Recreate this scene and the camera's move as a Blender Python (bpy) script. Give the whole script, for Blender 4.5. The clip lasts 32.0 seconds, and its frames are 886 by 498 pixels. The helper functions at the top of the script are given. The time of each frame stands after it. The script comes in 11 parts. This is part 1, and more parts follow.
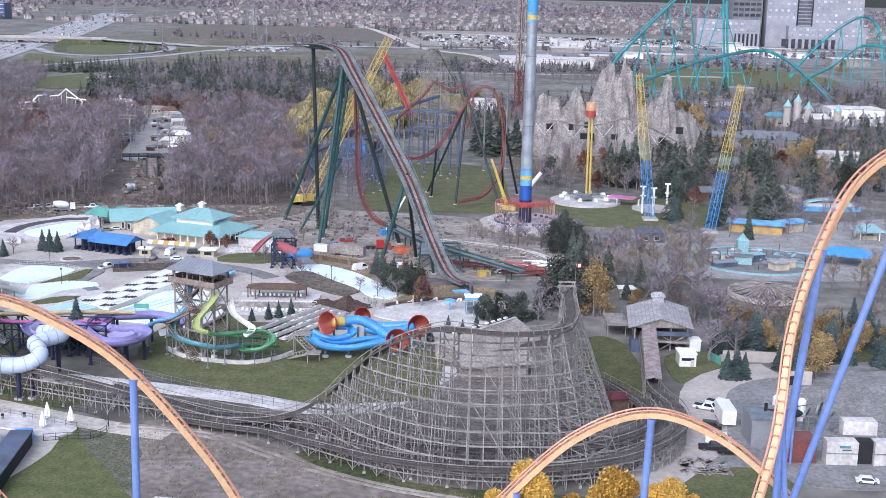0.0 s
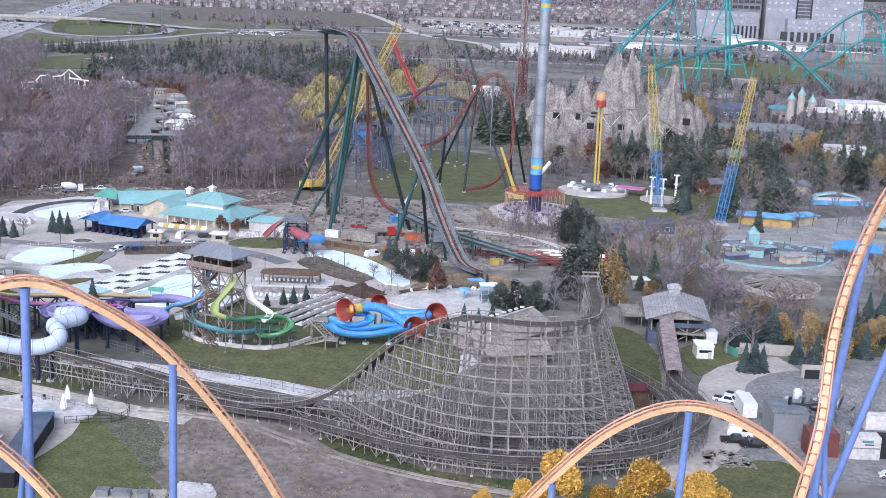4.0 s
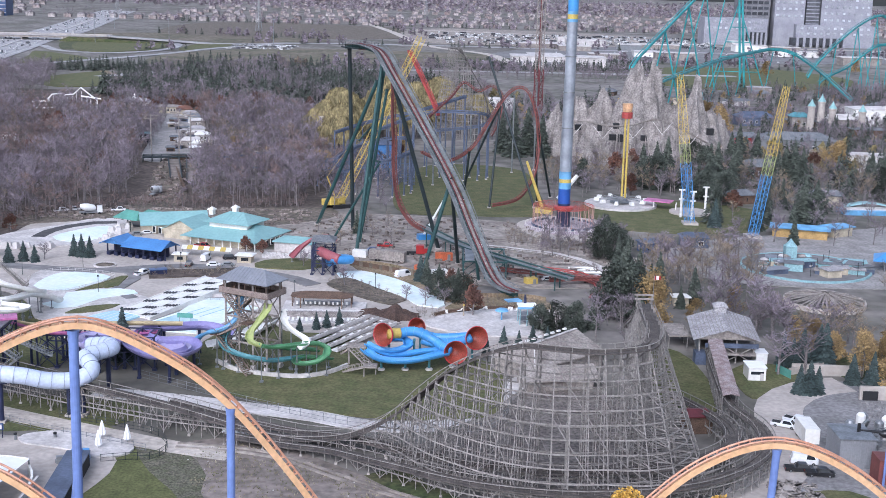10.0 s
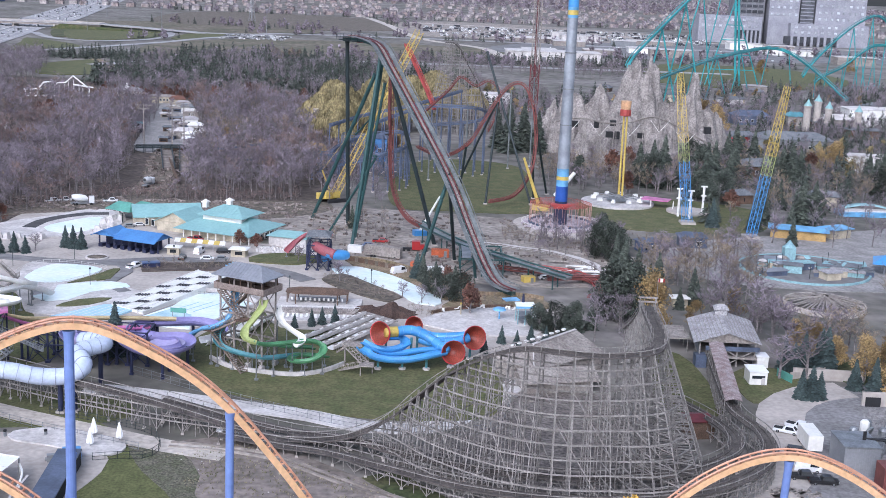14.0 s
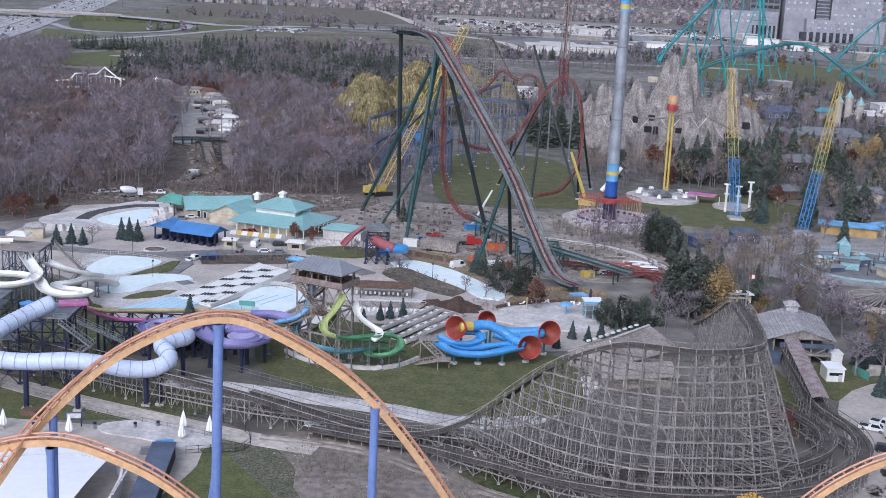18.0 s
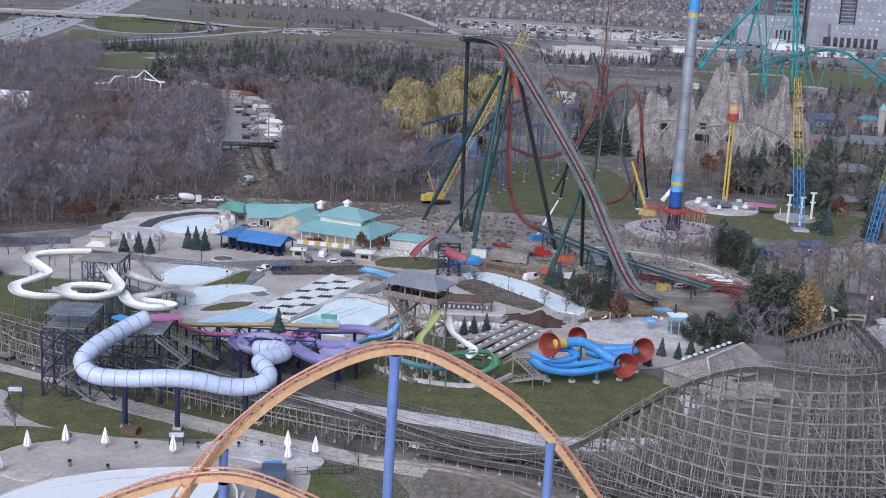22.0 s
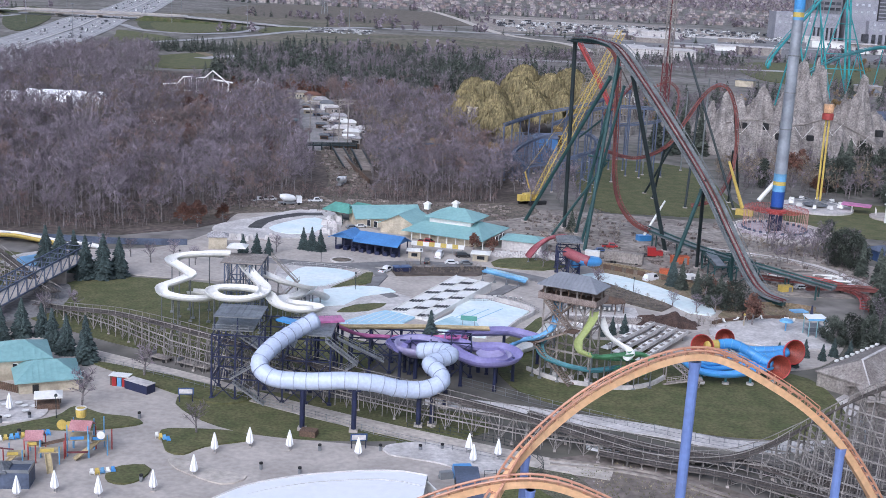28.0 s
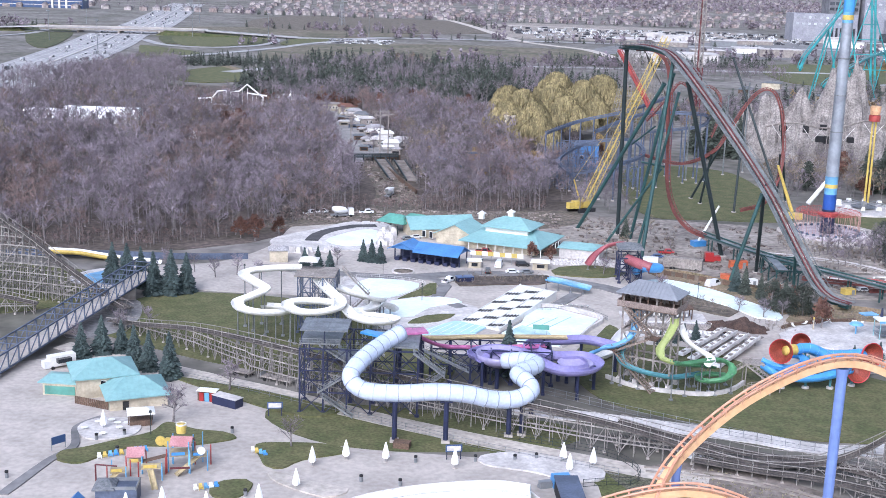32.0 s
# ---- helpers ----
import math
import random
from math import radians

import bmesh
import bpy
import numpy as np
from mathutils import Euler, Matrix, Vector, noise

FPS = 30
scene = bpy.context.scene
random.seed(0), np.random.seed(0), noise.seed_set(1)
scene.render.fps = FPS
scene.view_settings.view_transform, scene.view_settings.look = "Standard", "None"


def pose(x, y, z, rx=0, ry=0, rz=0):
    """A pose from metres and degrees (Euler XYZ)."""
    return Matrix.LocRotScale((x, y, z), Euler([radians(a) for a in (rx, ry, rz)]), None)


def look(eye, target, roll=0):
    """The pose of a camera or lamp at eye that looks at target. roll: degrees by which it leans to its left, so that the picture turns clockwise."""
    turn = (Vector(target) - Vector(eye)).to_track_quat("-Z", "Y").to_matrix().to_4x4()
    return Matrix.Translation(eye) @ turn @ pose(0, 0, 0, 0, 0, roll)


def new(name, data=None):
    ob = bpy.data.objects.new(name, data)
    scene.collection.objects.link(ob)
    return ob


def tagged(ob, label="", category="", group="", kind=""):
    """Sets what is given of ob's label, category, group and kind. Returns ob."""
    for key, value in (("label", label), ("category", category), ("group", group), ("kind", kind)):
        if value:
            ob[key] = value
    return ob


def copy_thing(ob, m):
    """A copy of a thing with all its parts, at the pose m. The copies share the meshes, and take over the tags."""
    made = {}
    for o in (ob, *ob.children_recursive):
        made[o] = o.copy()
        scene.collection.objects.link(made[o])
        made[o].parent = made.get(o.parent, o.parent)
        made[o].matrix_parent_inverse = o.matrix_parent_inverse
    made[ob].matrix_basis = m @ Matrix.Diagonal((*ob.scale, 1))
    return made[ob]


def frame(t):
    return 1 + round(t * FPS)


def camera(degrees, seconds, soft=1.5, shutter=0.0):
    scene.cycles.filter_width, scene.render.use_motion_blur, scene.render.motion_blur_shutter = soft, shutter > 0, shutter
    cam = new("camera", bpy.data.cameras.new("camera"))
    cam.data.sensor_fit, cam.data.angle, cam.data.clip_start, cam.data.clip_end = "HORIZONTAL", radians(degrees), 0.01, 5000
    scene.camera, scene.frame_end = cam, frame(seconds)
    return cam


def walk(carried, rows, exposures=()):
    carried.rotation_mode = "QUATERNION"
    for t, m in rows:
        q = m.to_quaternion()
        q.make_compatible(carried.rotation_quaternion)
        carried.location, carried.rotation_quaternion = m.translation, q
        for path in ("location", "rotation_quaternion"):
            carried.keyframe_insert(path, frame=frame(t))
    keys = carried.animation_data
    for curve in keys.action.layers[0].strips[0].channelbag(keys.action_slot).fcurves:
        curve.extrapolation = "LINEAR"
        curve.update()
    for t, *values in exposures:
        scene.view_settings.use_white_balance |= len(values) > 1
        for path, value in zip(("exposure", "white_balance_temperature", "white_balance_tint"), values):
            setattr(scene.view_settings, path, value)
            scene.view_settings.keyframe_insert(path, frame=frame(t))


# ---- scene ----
cam = camera(40.00, 32.0, 0.85)
PATH = [
    (0.0, look((-0.00, -0.00, 97.00), (-0.00, 292.94, 32.30), 1.39)),
    (0.5, look((-0.34, 0.37, 97.11), (0.08, 293.56, 33.57), 1.51)),
    (1.0, look((-0.55, 0.43, 97.09), (0.11, 293.44, 32.69), 1.66)),
    (1.5, look((-0.67, 0.38, 97.09), (0.53, 293.20, 31.89), 1.89)),
    (2.0, look((-1.27, 0.36, 97.10), (0.52, 292.96, 30.91), 2.11)),
    (2.5, look((-2.50, 0.42, 96.94), (-0.41, 292.93, 30.34), 2.27)),
    (3.0, look((-3.99, 0.62, 96.82), (-1.76, 293.04, 29.88), 2.37)),
    (3.5, look((-5.53, 0.76, 96.82), (-3.21, 293.10, 29.52), 2.41)),
    (5.5, look((-13.37, 1.11, 96.81), (-11.58, 293.15, 28.18), 2.32)),
    (6.0, look((-15.21, 1.25, 96.81), (-13.59, 293.44, 28.81), 2.11)),
    (6.5, look((-16.42, 1.26, 96.99), (-15.23, 293.45, 28.97), 1.84)),
    (7.0, look((-17.12, 1.80, 97.15), (-16.39, 294.11, 29.64), 1.60)),
    (7.5, look((-17.39, 3.18, 97.24), (-16.75, 295.61, 30.30), 1.47)),
    (8.0, look((-17.38, 5.06, 97.16), (-16.88, 297.56, 30.52), 1.39)),
    (8.5, look((-17.26, 7.29, 97.10), (-16.79, 299.86, 30.73), 1.39)),
    (9.0, look((-17.00, 9.33, 97.03), (-16.36, 302.33, 32.59), 1.46)),
    (9.5, look((-16.62, 10.78, 97.02), (-15.74, 303.76, 32.52), 1.54)),
    (10.0, look((-16.35, 11.82, 97.02), (-15.29, 304.62, 31.70), 1.53)),
    (10.5, look((-16.09, 13.01, 96.99), (-14.86, 305.70, 31.19), 1.46)),
    (11.0, look((-15.87, 14.28, 96.95), (-14.47, 307.05, 31.51), 1.43)),
    (11.5, look((-15.56, 15.50, 96.93), (-14.04, 308.52, 32.63), 1.48)),
    (12.0, look((-15.22, 16.28, 96.84), (-13.43, 309.33, 32.64), 1.67)),
    (12.5, look((-15.20, 16.60, 96.95), (-12.71, 309.40, 31.69), 1.95)),
    (13.0, look((-15.88, 16.51, 97.12), (-12.65, 309.11, 31.01), 2.20)),
    (13.5, look((-17.11, 16.62, 97.03), (-13.47, 309.13, 30.48), 2.35)),
    (14.0, look((-18.78, 16.58, 97.14), (-15.06, 309.00, 30.25), 2.46)),
    (14.5, look((-20.60, 16.32, 97.19), (-16.80, 308.67, 29.96), 2.52)),
    (16.5, look((-29.36, 16.56, 96.68), (-25.86, 308.70, 28.57), 2.77)),
    (17.0, look((-31.77, 16.72, 96.44), (-28.53, 308.85, 28.27), 2.79)),
    (17.5, look((-34.44, 17.17, 96.26), (-31.23, 309.27, 27.95), 2.80)),
    (18.0, look((-37.05, 17.66, 96.25), (-33.95, 309.74, 27.81), 2.79)),
    (18.5, look((-39.57, 18.24, 96.40), (-36.55, 310.29, 27.87), 2.75)),
    (19.0, look((-41.99, 19.12, 96.63), (-39.46, 311.12, 27.88), 2.73)),
    (19.5, look((-44.41, 20.16, 96.65), (-42.10, 312.24, 28.21), 2.75)),
    (20.0, look((-46.79, 21.19, 96.68), (-44.81, 313.30, 28.36), 2.81)),
    (20.5, look((-49.45, 22.00, 96.75), (-47.56, 314.12, 28.45), 2.89)),
    (21.0, look((-52.19, 22.77, 96.87), (-50.52, 314.88, 28.54), 2.97)),
    (21.5, look((-55.13, 23.48, 97.05), (-53.80, 315.61, 28.81), 3.05)),
    (22.0, look((-57.99, 24.03, 97.03), (-56.91, 316.18, 28.84), 3.13)),
    (22.5, look((-60.87, 24.48, 96.91), (-60.26, 316.61, 28.65), 3.18)),
    (23.0, look((-63.89, 24.82, 96.83), (-63.51, 316.90, 28.36), 3.20)),
    (23.5, look((-66.88, 24.79, 96.54), (-66.78, 316.93, 28.28), 3.24)),
    (24.0, look((-69.86, 24.67, 96.25), (-70.11, 316.84, 28.17), 3.25)),
    (24.5, look((-72.81, 24.58, 96.28), (-73.36, 316.74, 28.13), 3.22)),
    (25.0, look((-75.76, 24.49, 96.43), (-76.63, 316.65, 28.28), 3.18)),
    (25.5, look((-78.47, 24.44, 96.55), (-79.75, 316.60, 28.44), 3.14)),
    (27.5, look((-88.61, 23.93, 96.32), (-91.01, 315.97, 27.72), 2.95)),
    (28.0, look((-91.22, 23.67, 96.26), (-94.06, 315.66, 27.43), 2.89)),
    (28.5, look((-93.86, 23.28, 96.11), (-96.89, 315.20, 27.02), 2.83)),
    (29.0, look((-96.45, 23.04, 96.04), (-100.14, 314.96, 26.94), 2.75)),
    (29.5, look((-98.94, 22.79, 96.00), (-103.10, 314.73, 27.06), 2.64)),
    (30.0, look((-101.35, 22.73, 96.04), (-105.74, 314.66, 27.06), 2.51)),
    (30.5, look((-103.60, 22.45, 96.12), (-108.46, 314.40, 27.28), 2.34)),
    (31.0, look((-105.62, 22.29, 96.23), (-110.98, 314.44, 28.23), 2.09)),
    (31.5, look((-106.68, 22.16, 96.37), (-112.30, 314.46, 29.04), 1.87)),
    (32.0, look((-107.19, 22.05, 96.64), (-113.02, 314.40, 29.57), 1.68)),
]
walk(cam, PATH, [(0.0, 0.57, 5500, 15), (6.0, 0.45, 5500, 15), (8.0, 0.38, 5500, 15), (10.5, 0.45, 5500, 15), (13.0, 0.47, 5500, 15), (16.5, 0.24, 5500, 15), (19.0, 0.05, 5500, 15), (21.0, 0.0, 5500, 15), (25.0, 0.0, 5500, 15), (28.0, 0.16, 5500, 15), (32.0, 0.71, 5500, 15)])

# ---- light ----
SUN_EL, SUN_AZ = radians(38), radians(200)
world = bpy.data.worlds.new("overcast")
scene.world = world
world.use_nodes = True
wn = world.node_tree.nodes
sky = wn.new("ShaderNodeTexSky")
sky.sky_type, sky.sun_disc = "NISHITA", False
sky.sun_elevation, sky.sun_rotation = SUN_EL, SUN_AZ
sky.air_density, sky.dust_density, sky.ozone_density = 1.0, 4.0, 1.0
veil = wn.new("ShaderNodeHueSaturation")
veil.inputs["Saturation"].default_value = 0.5
world.node_tree.links.new(sky.outputs[0], veil.inputs["Color"])
world.node_tree.links.new(veil.outputs[0], wn["Background"].inputs[0])
wn["Background"].inputs[1].default_value = 0.15
sun_data = bpy.data.lights.new("sun", "SUN")
sun_data.energy, sun_data.angle, sun_data.color = 1.0, radians(35), (1.0, 0.98, 0.96)
sun = new("sun", sun_data)
sun.matrix_world = look((0, 0, 0), (-math.sin(SUN_AZ) * math.cos(SUN_EL), -math.cos(SUN_AZ) * math.cos(SUN_EL), -math.sin(SUN_EL)))

# ---- mesh helpers ----


class Geo:
    """Collects points and faces for one mesh."""

    def __init__(self):
        self.v, self.f = [], []

    def add(self, pts, faces):
        k = len(self.v)
        self.v.extend([tuple(p) for p in pts])
        self.f.extend([tuple(i + k for i in fc) for fc in faces])
        return self

    def box(self, c, s, rz=0.0, taper=1.0):
        ca, sa = math.cos(radians(rz)), math.sin(radians(rz))
        pts = []
        for k in (-1, 1):
            w = taper if k > 0 else 1.0
            for i, j in ((-1, -1), (1, -1), (1, 1), (-1, 1)):
                x, y = i * s[0] / 2 * w, j * s[1] / 2 * w
                pts.append((c[0] + x * ca - y * sa, c[1] + x * sa + y * ca, c[2] + k * s[2] / 2))
        return self.add(pts, [(3, 2, 1, 0), (4, 5, 6, 7), (0, 1, 5, 4), (1, 2, 6, 5), (2, 3, 7, 6), (3, 0, 4, 7)])

    def beam(self, p, q, w, h=None, caps=False):
        h = h or w
        p, q = Vector(p), Vector(q)
        d = q - p
        if d.length < 1e-4:
            return self
        d.normalize()
        s = d.cross(Vector((0, 0, 1)))
        if s.length < 0.05:
            s = Vector((1, 0, 0))
        s.normalize()
        n = s.cross(d)
        pts = [e + s * (i * w / 2) + n * (j * h / 2) for e in (p, q) for i, j in ((-1, -1), (1, -1), (1, 1), (-1, 1))]
        fs = [(0, 1, 5, 4), (1, 2, 6, 5), (2, 3, 7, 6), (3, 0, 4, 7)]
        if caps:
            fs += [(3, 2, 1, 0), (4, 5, 6, 7)]
        return self.add(pts, fs)

    def rod(self, p, q, r, r2=None, n=8, caps=True):
        r2 = r if r2 is None else r2
        p, q = Vector(p), Vector(q)
        d = (q - p).normalized()
        s = d.orthogonal().normalized()
        t = d.cross(s)
        ring = [(math.cos(2 * math.pi * i / n), math.sin(2 * math.pi * i / n)) for i in range(n)]
        pts = [p + s * (a * r) + t * (b * r) for a, b in ring] + [q + s * (a * r2) + t * (b * r2) for a, b in ring]
        fs = [(i, (i + 1) % n, n + (i + 1) % n, n + i) for i in range(n)]
        if caps:
            fs += [tuple(range(n - 1, -1, -1)), tuple(range(n, 2 * n))]
        return self.add(pts, fs)

    def sweep(self, path, prof, closed=True, bank=None):
        """A profile of (side, up) pairs carried along a path."""
        k, m = len(path), len(prof)
        pts, fs = [], []
        last = Vector((1, 0, 0))
        for i, p in enumerate(path):
            d = (Vector(path[min(i + 1, k - 1)]) - Vector(path[max(i - 1, 0)])).normalized()
            s = d.cross(Vector((0, 0, 1)))
            if s.length < 0.02:
                s = last
            s = s.normalized()
            last = s
            n = s.cross(d)
            if bank:
                c, e = math.cos(bank[i]), math.sin(bank[i])
                s, n = s * c + n * e, n * c - s * e
            pts += [Vector(p) + s * a + n * b for a, b in prof]
        for i in range(k - 1):
            for j in range(m if closed else m - 1):
                a, b = i * m + j, i * m + (j + 1) % m
                fs.append((a, b, b + m, a + m))
        if closed:
            fs += [tuple(range(m - 1, -1, -1)), tuple(range((k - 1) * m, k * m))]
        return self.add(pts, fs)

    def prism(self, pts2, z0, z1):
        n = len(pts2)
        pts = [(x, y, z0) for x, y in pts2] + [(x, y, z1) for x, y in pts2]
        return self.add(pts, [tuple(range(n - 1, -1, -1)), tuple(range(n, 2 * n))] + [(i, (i + 1) % n, n + (i + 1) % n, n + i) for i in range(n)])

    def lathe(self, c, prof, n=16):
        """A turned shape of (radius, height) pairs about the upright through c."""
        m = len(prof)
        pts = [(c[0] + r * math.cos(2 * math.pi * i / n), c[1] + r * math.sin(2 * math.pi * i / n), c[2] + z) for i in range(n) for r, z in prof]
        return self.add(pts, [(i * m + j, (i + 1) % n * m + j, (i + 1) % n * m + j + 1, i * m + j + 1) for i in range(n) for j in range(m - 1)])

    def hip(self, c, s, h, rz=0.0, over=0.6, ridge=0.4, t=0.25):
        """A hipped roof of size s with eaves, its ridge along the first side."""
        ca, sa = math.cos(radians(rz)), math.sin(radians(rz))
        a, b = s[0] / 2 + over, s[1] / 2 + over
        e = max(a * ridge, 0.05)
        loc = [(-a, -b, 0), (a, -b, 0), (a, b, 0), (-a, b, 0), (-a, -b, t), (a, -b, t), (a, b, t), (-a, b, t), (-e, 0, h + t), (e, 0, h + t)]
        pts = [(c[0] + x * ca - y * sa, c[1] + x * sa + y * ca, c[2] + z) for x, y, z in loc]
        return self.add(pts, [(3, 2, 1, 0), (0, 1, 5, 4), (1, 2, 6, 5), (2, 3, 7, 6), (3, 0, 4, 7), (4, 5, 9, 8), (5, 6, 9), (6, 7, 8, 9), (7, 4, 8)])

    def mesh(self, name, mat, smooth=False):
        me = bpy.data.meshes.new(name)
        me.from_pydata([tuple(p) for p in self.v], [], self.f)
        me.materials.append(mat)
        if smooth:
            me.polygons.foreach_set("use_smooth", [True] * len(me.polygons))
        me.update()
        return me


def part(name, geo, mat, parent=None, label="", smooth=False):
    """Links a Geo as one mesh under a thing or under a part."""
    ob = new(name, geo.mesh(name, mat, smooth))
    ob.parent = parent
    return tagged(ob, label)


def thing(name, label, category, at=None, group=""):
    ob = tagged(new(name), label, category, group)
    if at is not None:
        ob.matrix_basis = at
    return ob


def setting(name, geo, mat, label, category="", smooth=False):
    ob = part(name, geo, mat, None, label, smooth)
    return tagged(ob, label, category or name.split("_")[0], kind="structure")


def stuff(name, geo, mat, label, category):
    return tagged(part(name, geo, mat, None, label), label, category, kind="stuff")


def smooth_line(pts, step=1.5, closed=False):
    """Points along a soft curve through pts, about step metres apart."""
    P = [Vector(p) for p in pts]
    n = len(P)
    out = []
    for i in range(n if closed else n - 1):
        g = (lambda k: P[k % n]) if closed else (lambda k: P[min(max(k, 0), n - 1)])
        a, b, c, d = g(i - 1), g(i), g(i + 1), g(i + 2)
        m = max(1, int((c - b).length / step))
        for j in range(m):
            t = j / m
            out.append(0.5 * (2 * b + (c - a) * t + (2 * a - 5 * b + 4 * c - d) * t * t + (3 * b - a - 3 * c + d) * t ** 3))
    if not closed:
        out.append(P[-1])
    return out


def even(path, step):
    """Points and headings at even distances along a path."""
    out, need = [], 0.0
    for a, b in zip(path, path[1:]):
        d = (b - a).length
        while need <= d and d > 1e-6:
            out.append((a.lerp(b, need / d), (b - a).normalized()))
            need += step
        need -= d
    return out


def circle(r, n=10, cx=0.0, cy=0.0):
    return [(cx + r * math.cos(2 * math.pi * i / n), cy + r * math.sin(2 * math.pi * i / n)) for i in range(n)]


# ---- materials ----
def material(name, col, rough=0.7, metal=0.0, var=0.25, size=2.0, fine=0.15, bump=0.0, tint=None, own=0.0, spread=0.5):
    """A surface with stains and grain at two scales; tint is the second colour of the stains, own varies piece by piece."""
    m = bpy.data.materials.new(name)
    m.use_nodes = True
    nt = m.node_tree
    N, L = nt.nodes, nt.links
    bs = N["Principled BSDF"]
    bs.inputs["Roughness"].default_value, bs.inputs["Metallic"].default_value = rough, metal
    geo = N.new("ShaderNodeNewGeometry")
    big, small = N.new("ShaderNodeTexNoise"), N.new("ShaderNodeTexNoise")
    big.inputs["Scale"].default_value, small.inputs["Scale"].default_value = 1.0 / size, 7.0 / size
    big.inputs["Detail"].default_value, small.inputs["Detail"].default_value = 5, 4
    for tex in (big, small):
        L.new(geo.outputs["Position"], tex.inputs["Vector"])
    ramp = N.new("ShaderNodeValToRGB")
    dark = tint or tuple(c * (1 - var * 1.4) for c in col)
    ramp.color_ramp.elements[0].color, ramp.color_ramp.elements[1].color = (*dark, 1), (*col, 1)
    ramp.color_ramp.elements[0].position, ramp.color_ramp.elements[1].position = 0.5 - spread / 4, 0.5 + spread / 4
    L.new(big.outputs["Fac"], ramp.inputs[0])
    mul = N.new("ShaderNodeMix")
    mul.data_type, mul.blend_type = "RGBA", "MULTIPLY"
    mul.inputs["Factor"].default_value = 1.0
    r2 = N.new("ShaderNodeMapRange")
    r2.inputs["From Min"].default_value, r2.inputs["From Max"].default_value = 0.3, 0.7
    r2.inputs["To Min"].default_value, r2.inputs["To Max"].default_value = 1 - fine * 2, 1 + fine
    L.new(small.outputs["Fac"], r2.inputs["Value"])
    L.new(ramp.outputs[0], mul.inputs["A"])
    L.new(r2.outputs[0], mul.inputs["B"])
    out = mul.outputs["Result"]
    if own:
        info, hsv, mr = N.new("ShaderNodeObjectInfo"), N.new("ShaderNodeHueSaturation"), N.new("ShaderNodeMapRange")
        mr.inputs["To Min"].default_value, mr.inputs["To Max"].default_value = 1 - own, 1 + own
        L.new(info.outputs["Random"], mr.inputs["Value"])
        L.new(mr.outputs[0], hsv.inputs["Value"])
        L.new(out, hsv.inputs["Color"])
        out = hsv.outputs[0]
    L.new(out, bs.inputs["Base Color"])
    if bump:
        bp = N.new("ShaderNodeBump")
        bp.inputs["Strength"].default_value, bp.inputs["Distance"].default_value = 0.6, bump
        L.new(small.outputs["Fac"], bp.inputs["Height"])
        L.new(bp.outputs[0], bs.inputs["Normal"])
    return m


def leafy(name, col, other, own=0.2, size=6.0):
    """Foliage or twigs: colour varies in patches and from clump to clump."""
    m = bpy.data.materials.new(name)
    m.use_nodes = True
    N, L = m.node_tree.nodes, m.node_tree.links
    bs = N["Principled BSDF"]
    bs.inputs["Roughness"].default_value = 0.85
    geo, tex, ramp = N.new("ShaderNodeNewGeometry"), N.new("ShaderNodeTexNoise"), N.new("ShaderNodeValToRGB")
    tex.inputs["Scale"].default_value, tex.inputs["Detail"].default_value = 1 / size, 4
    L.new(geo.outputs["Position"], tex.inputs["Vector"])
    ramp.color_ramp.elements[0].color, ramp.color_ramp.elements[1].color = (*other, 1), (*col, 1)
    ramp.color_ramp.elements[0].position, ramp.color_ramp.elements[1].position = 0.38, 0.62
    L.new(tex.outputs["Fac"], ramp.inputs[0])
    hsv, mr = N.new("ShaderNodeHueSaturation"), N.new("ShaderNodeMapRange")
    mr.inputs["To Min"].default_value, mr.inputs["To Max"].default_value = 1 - own * 1.5, 1 + own * 1.5
    L.new(geo.outputs["Random Per Island"], mr.inputs["Value"])
    L.new(mr.outputs[0], hsv.inputs["Value"])
    L.new(ramp.outputs[0], hsv.inputs["Color"])
    L.new(hsv.outputs[0], bs.inputs["Base Color"])
    return m


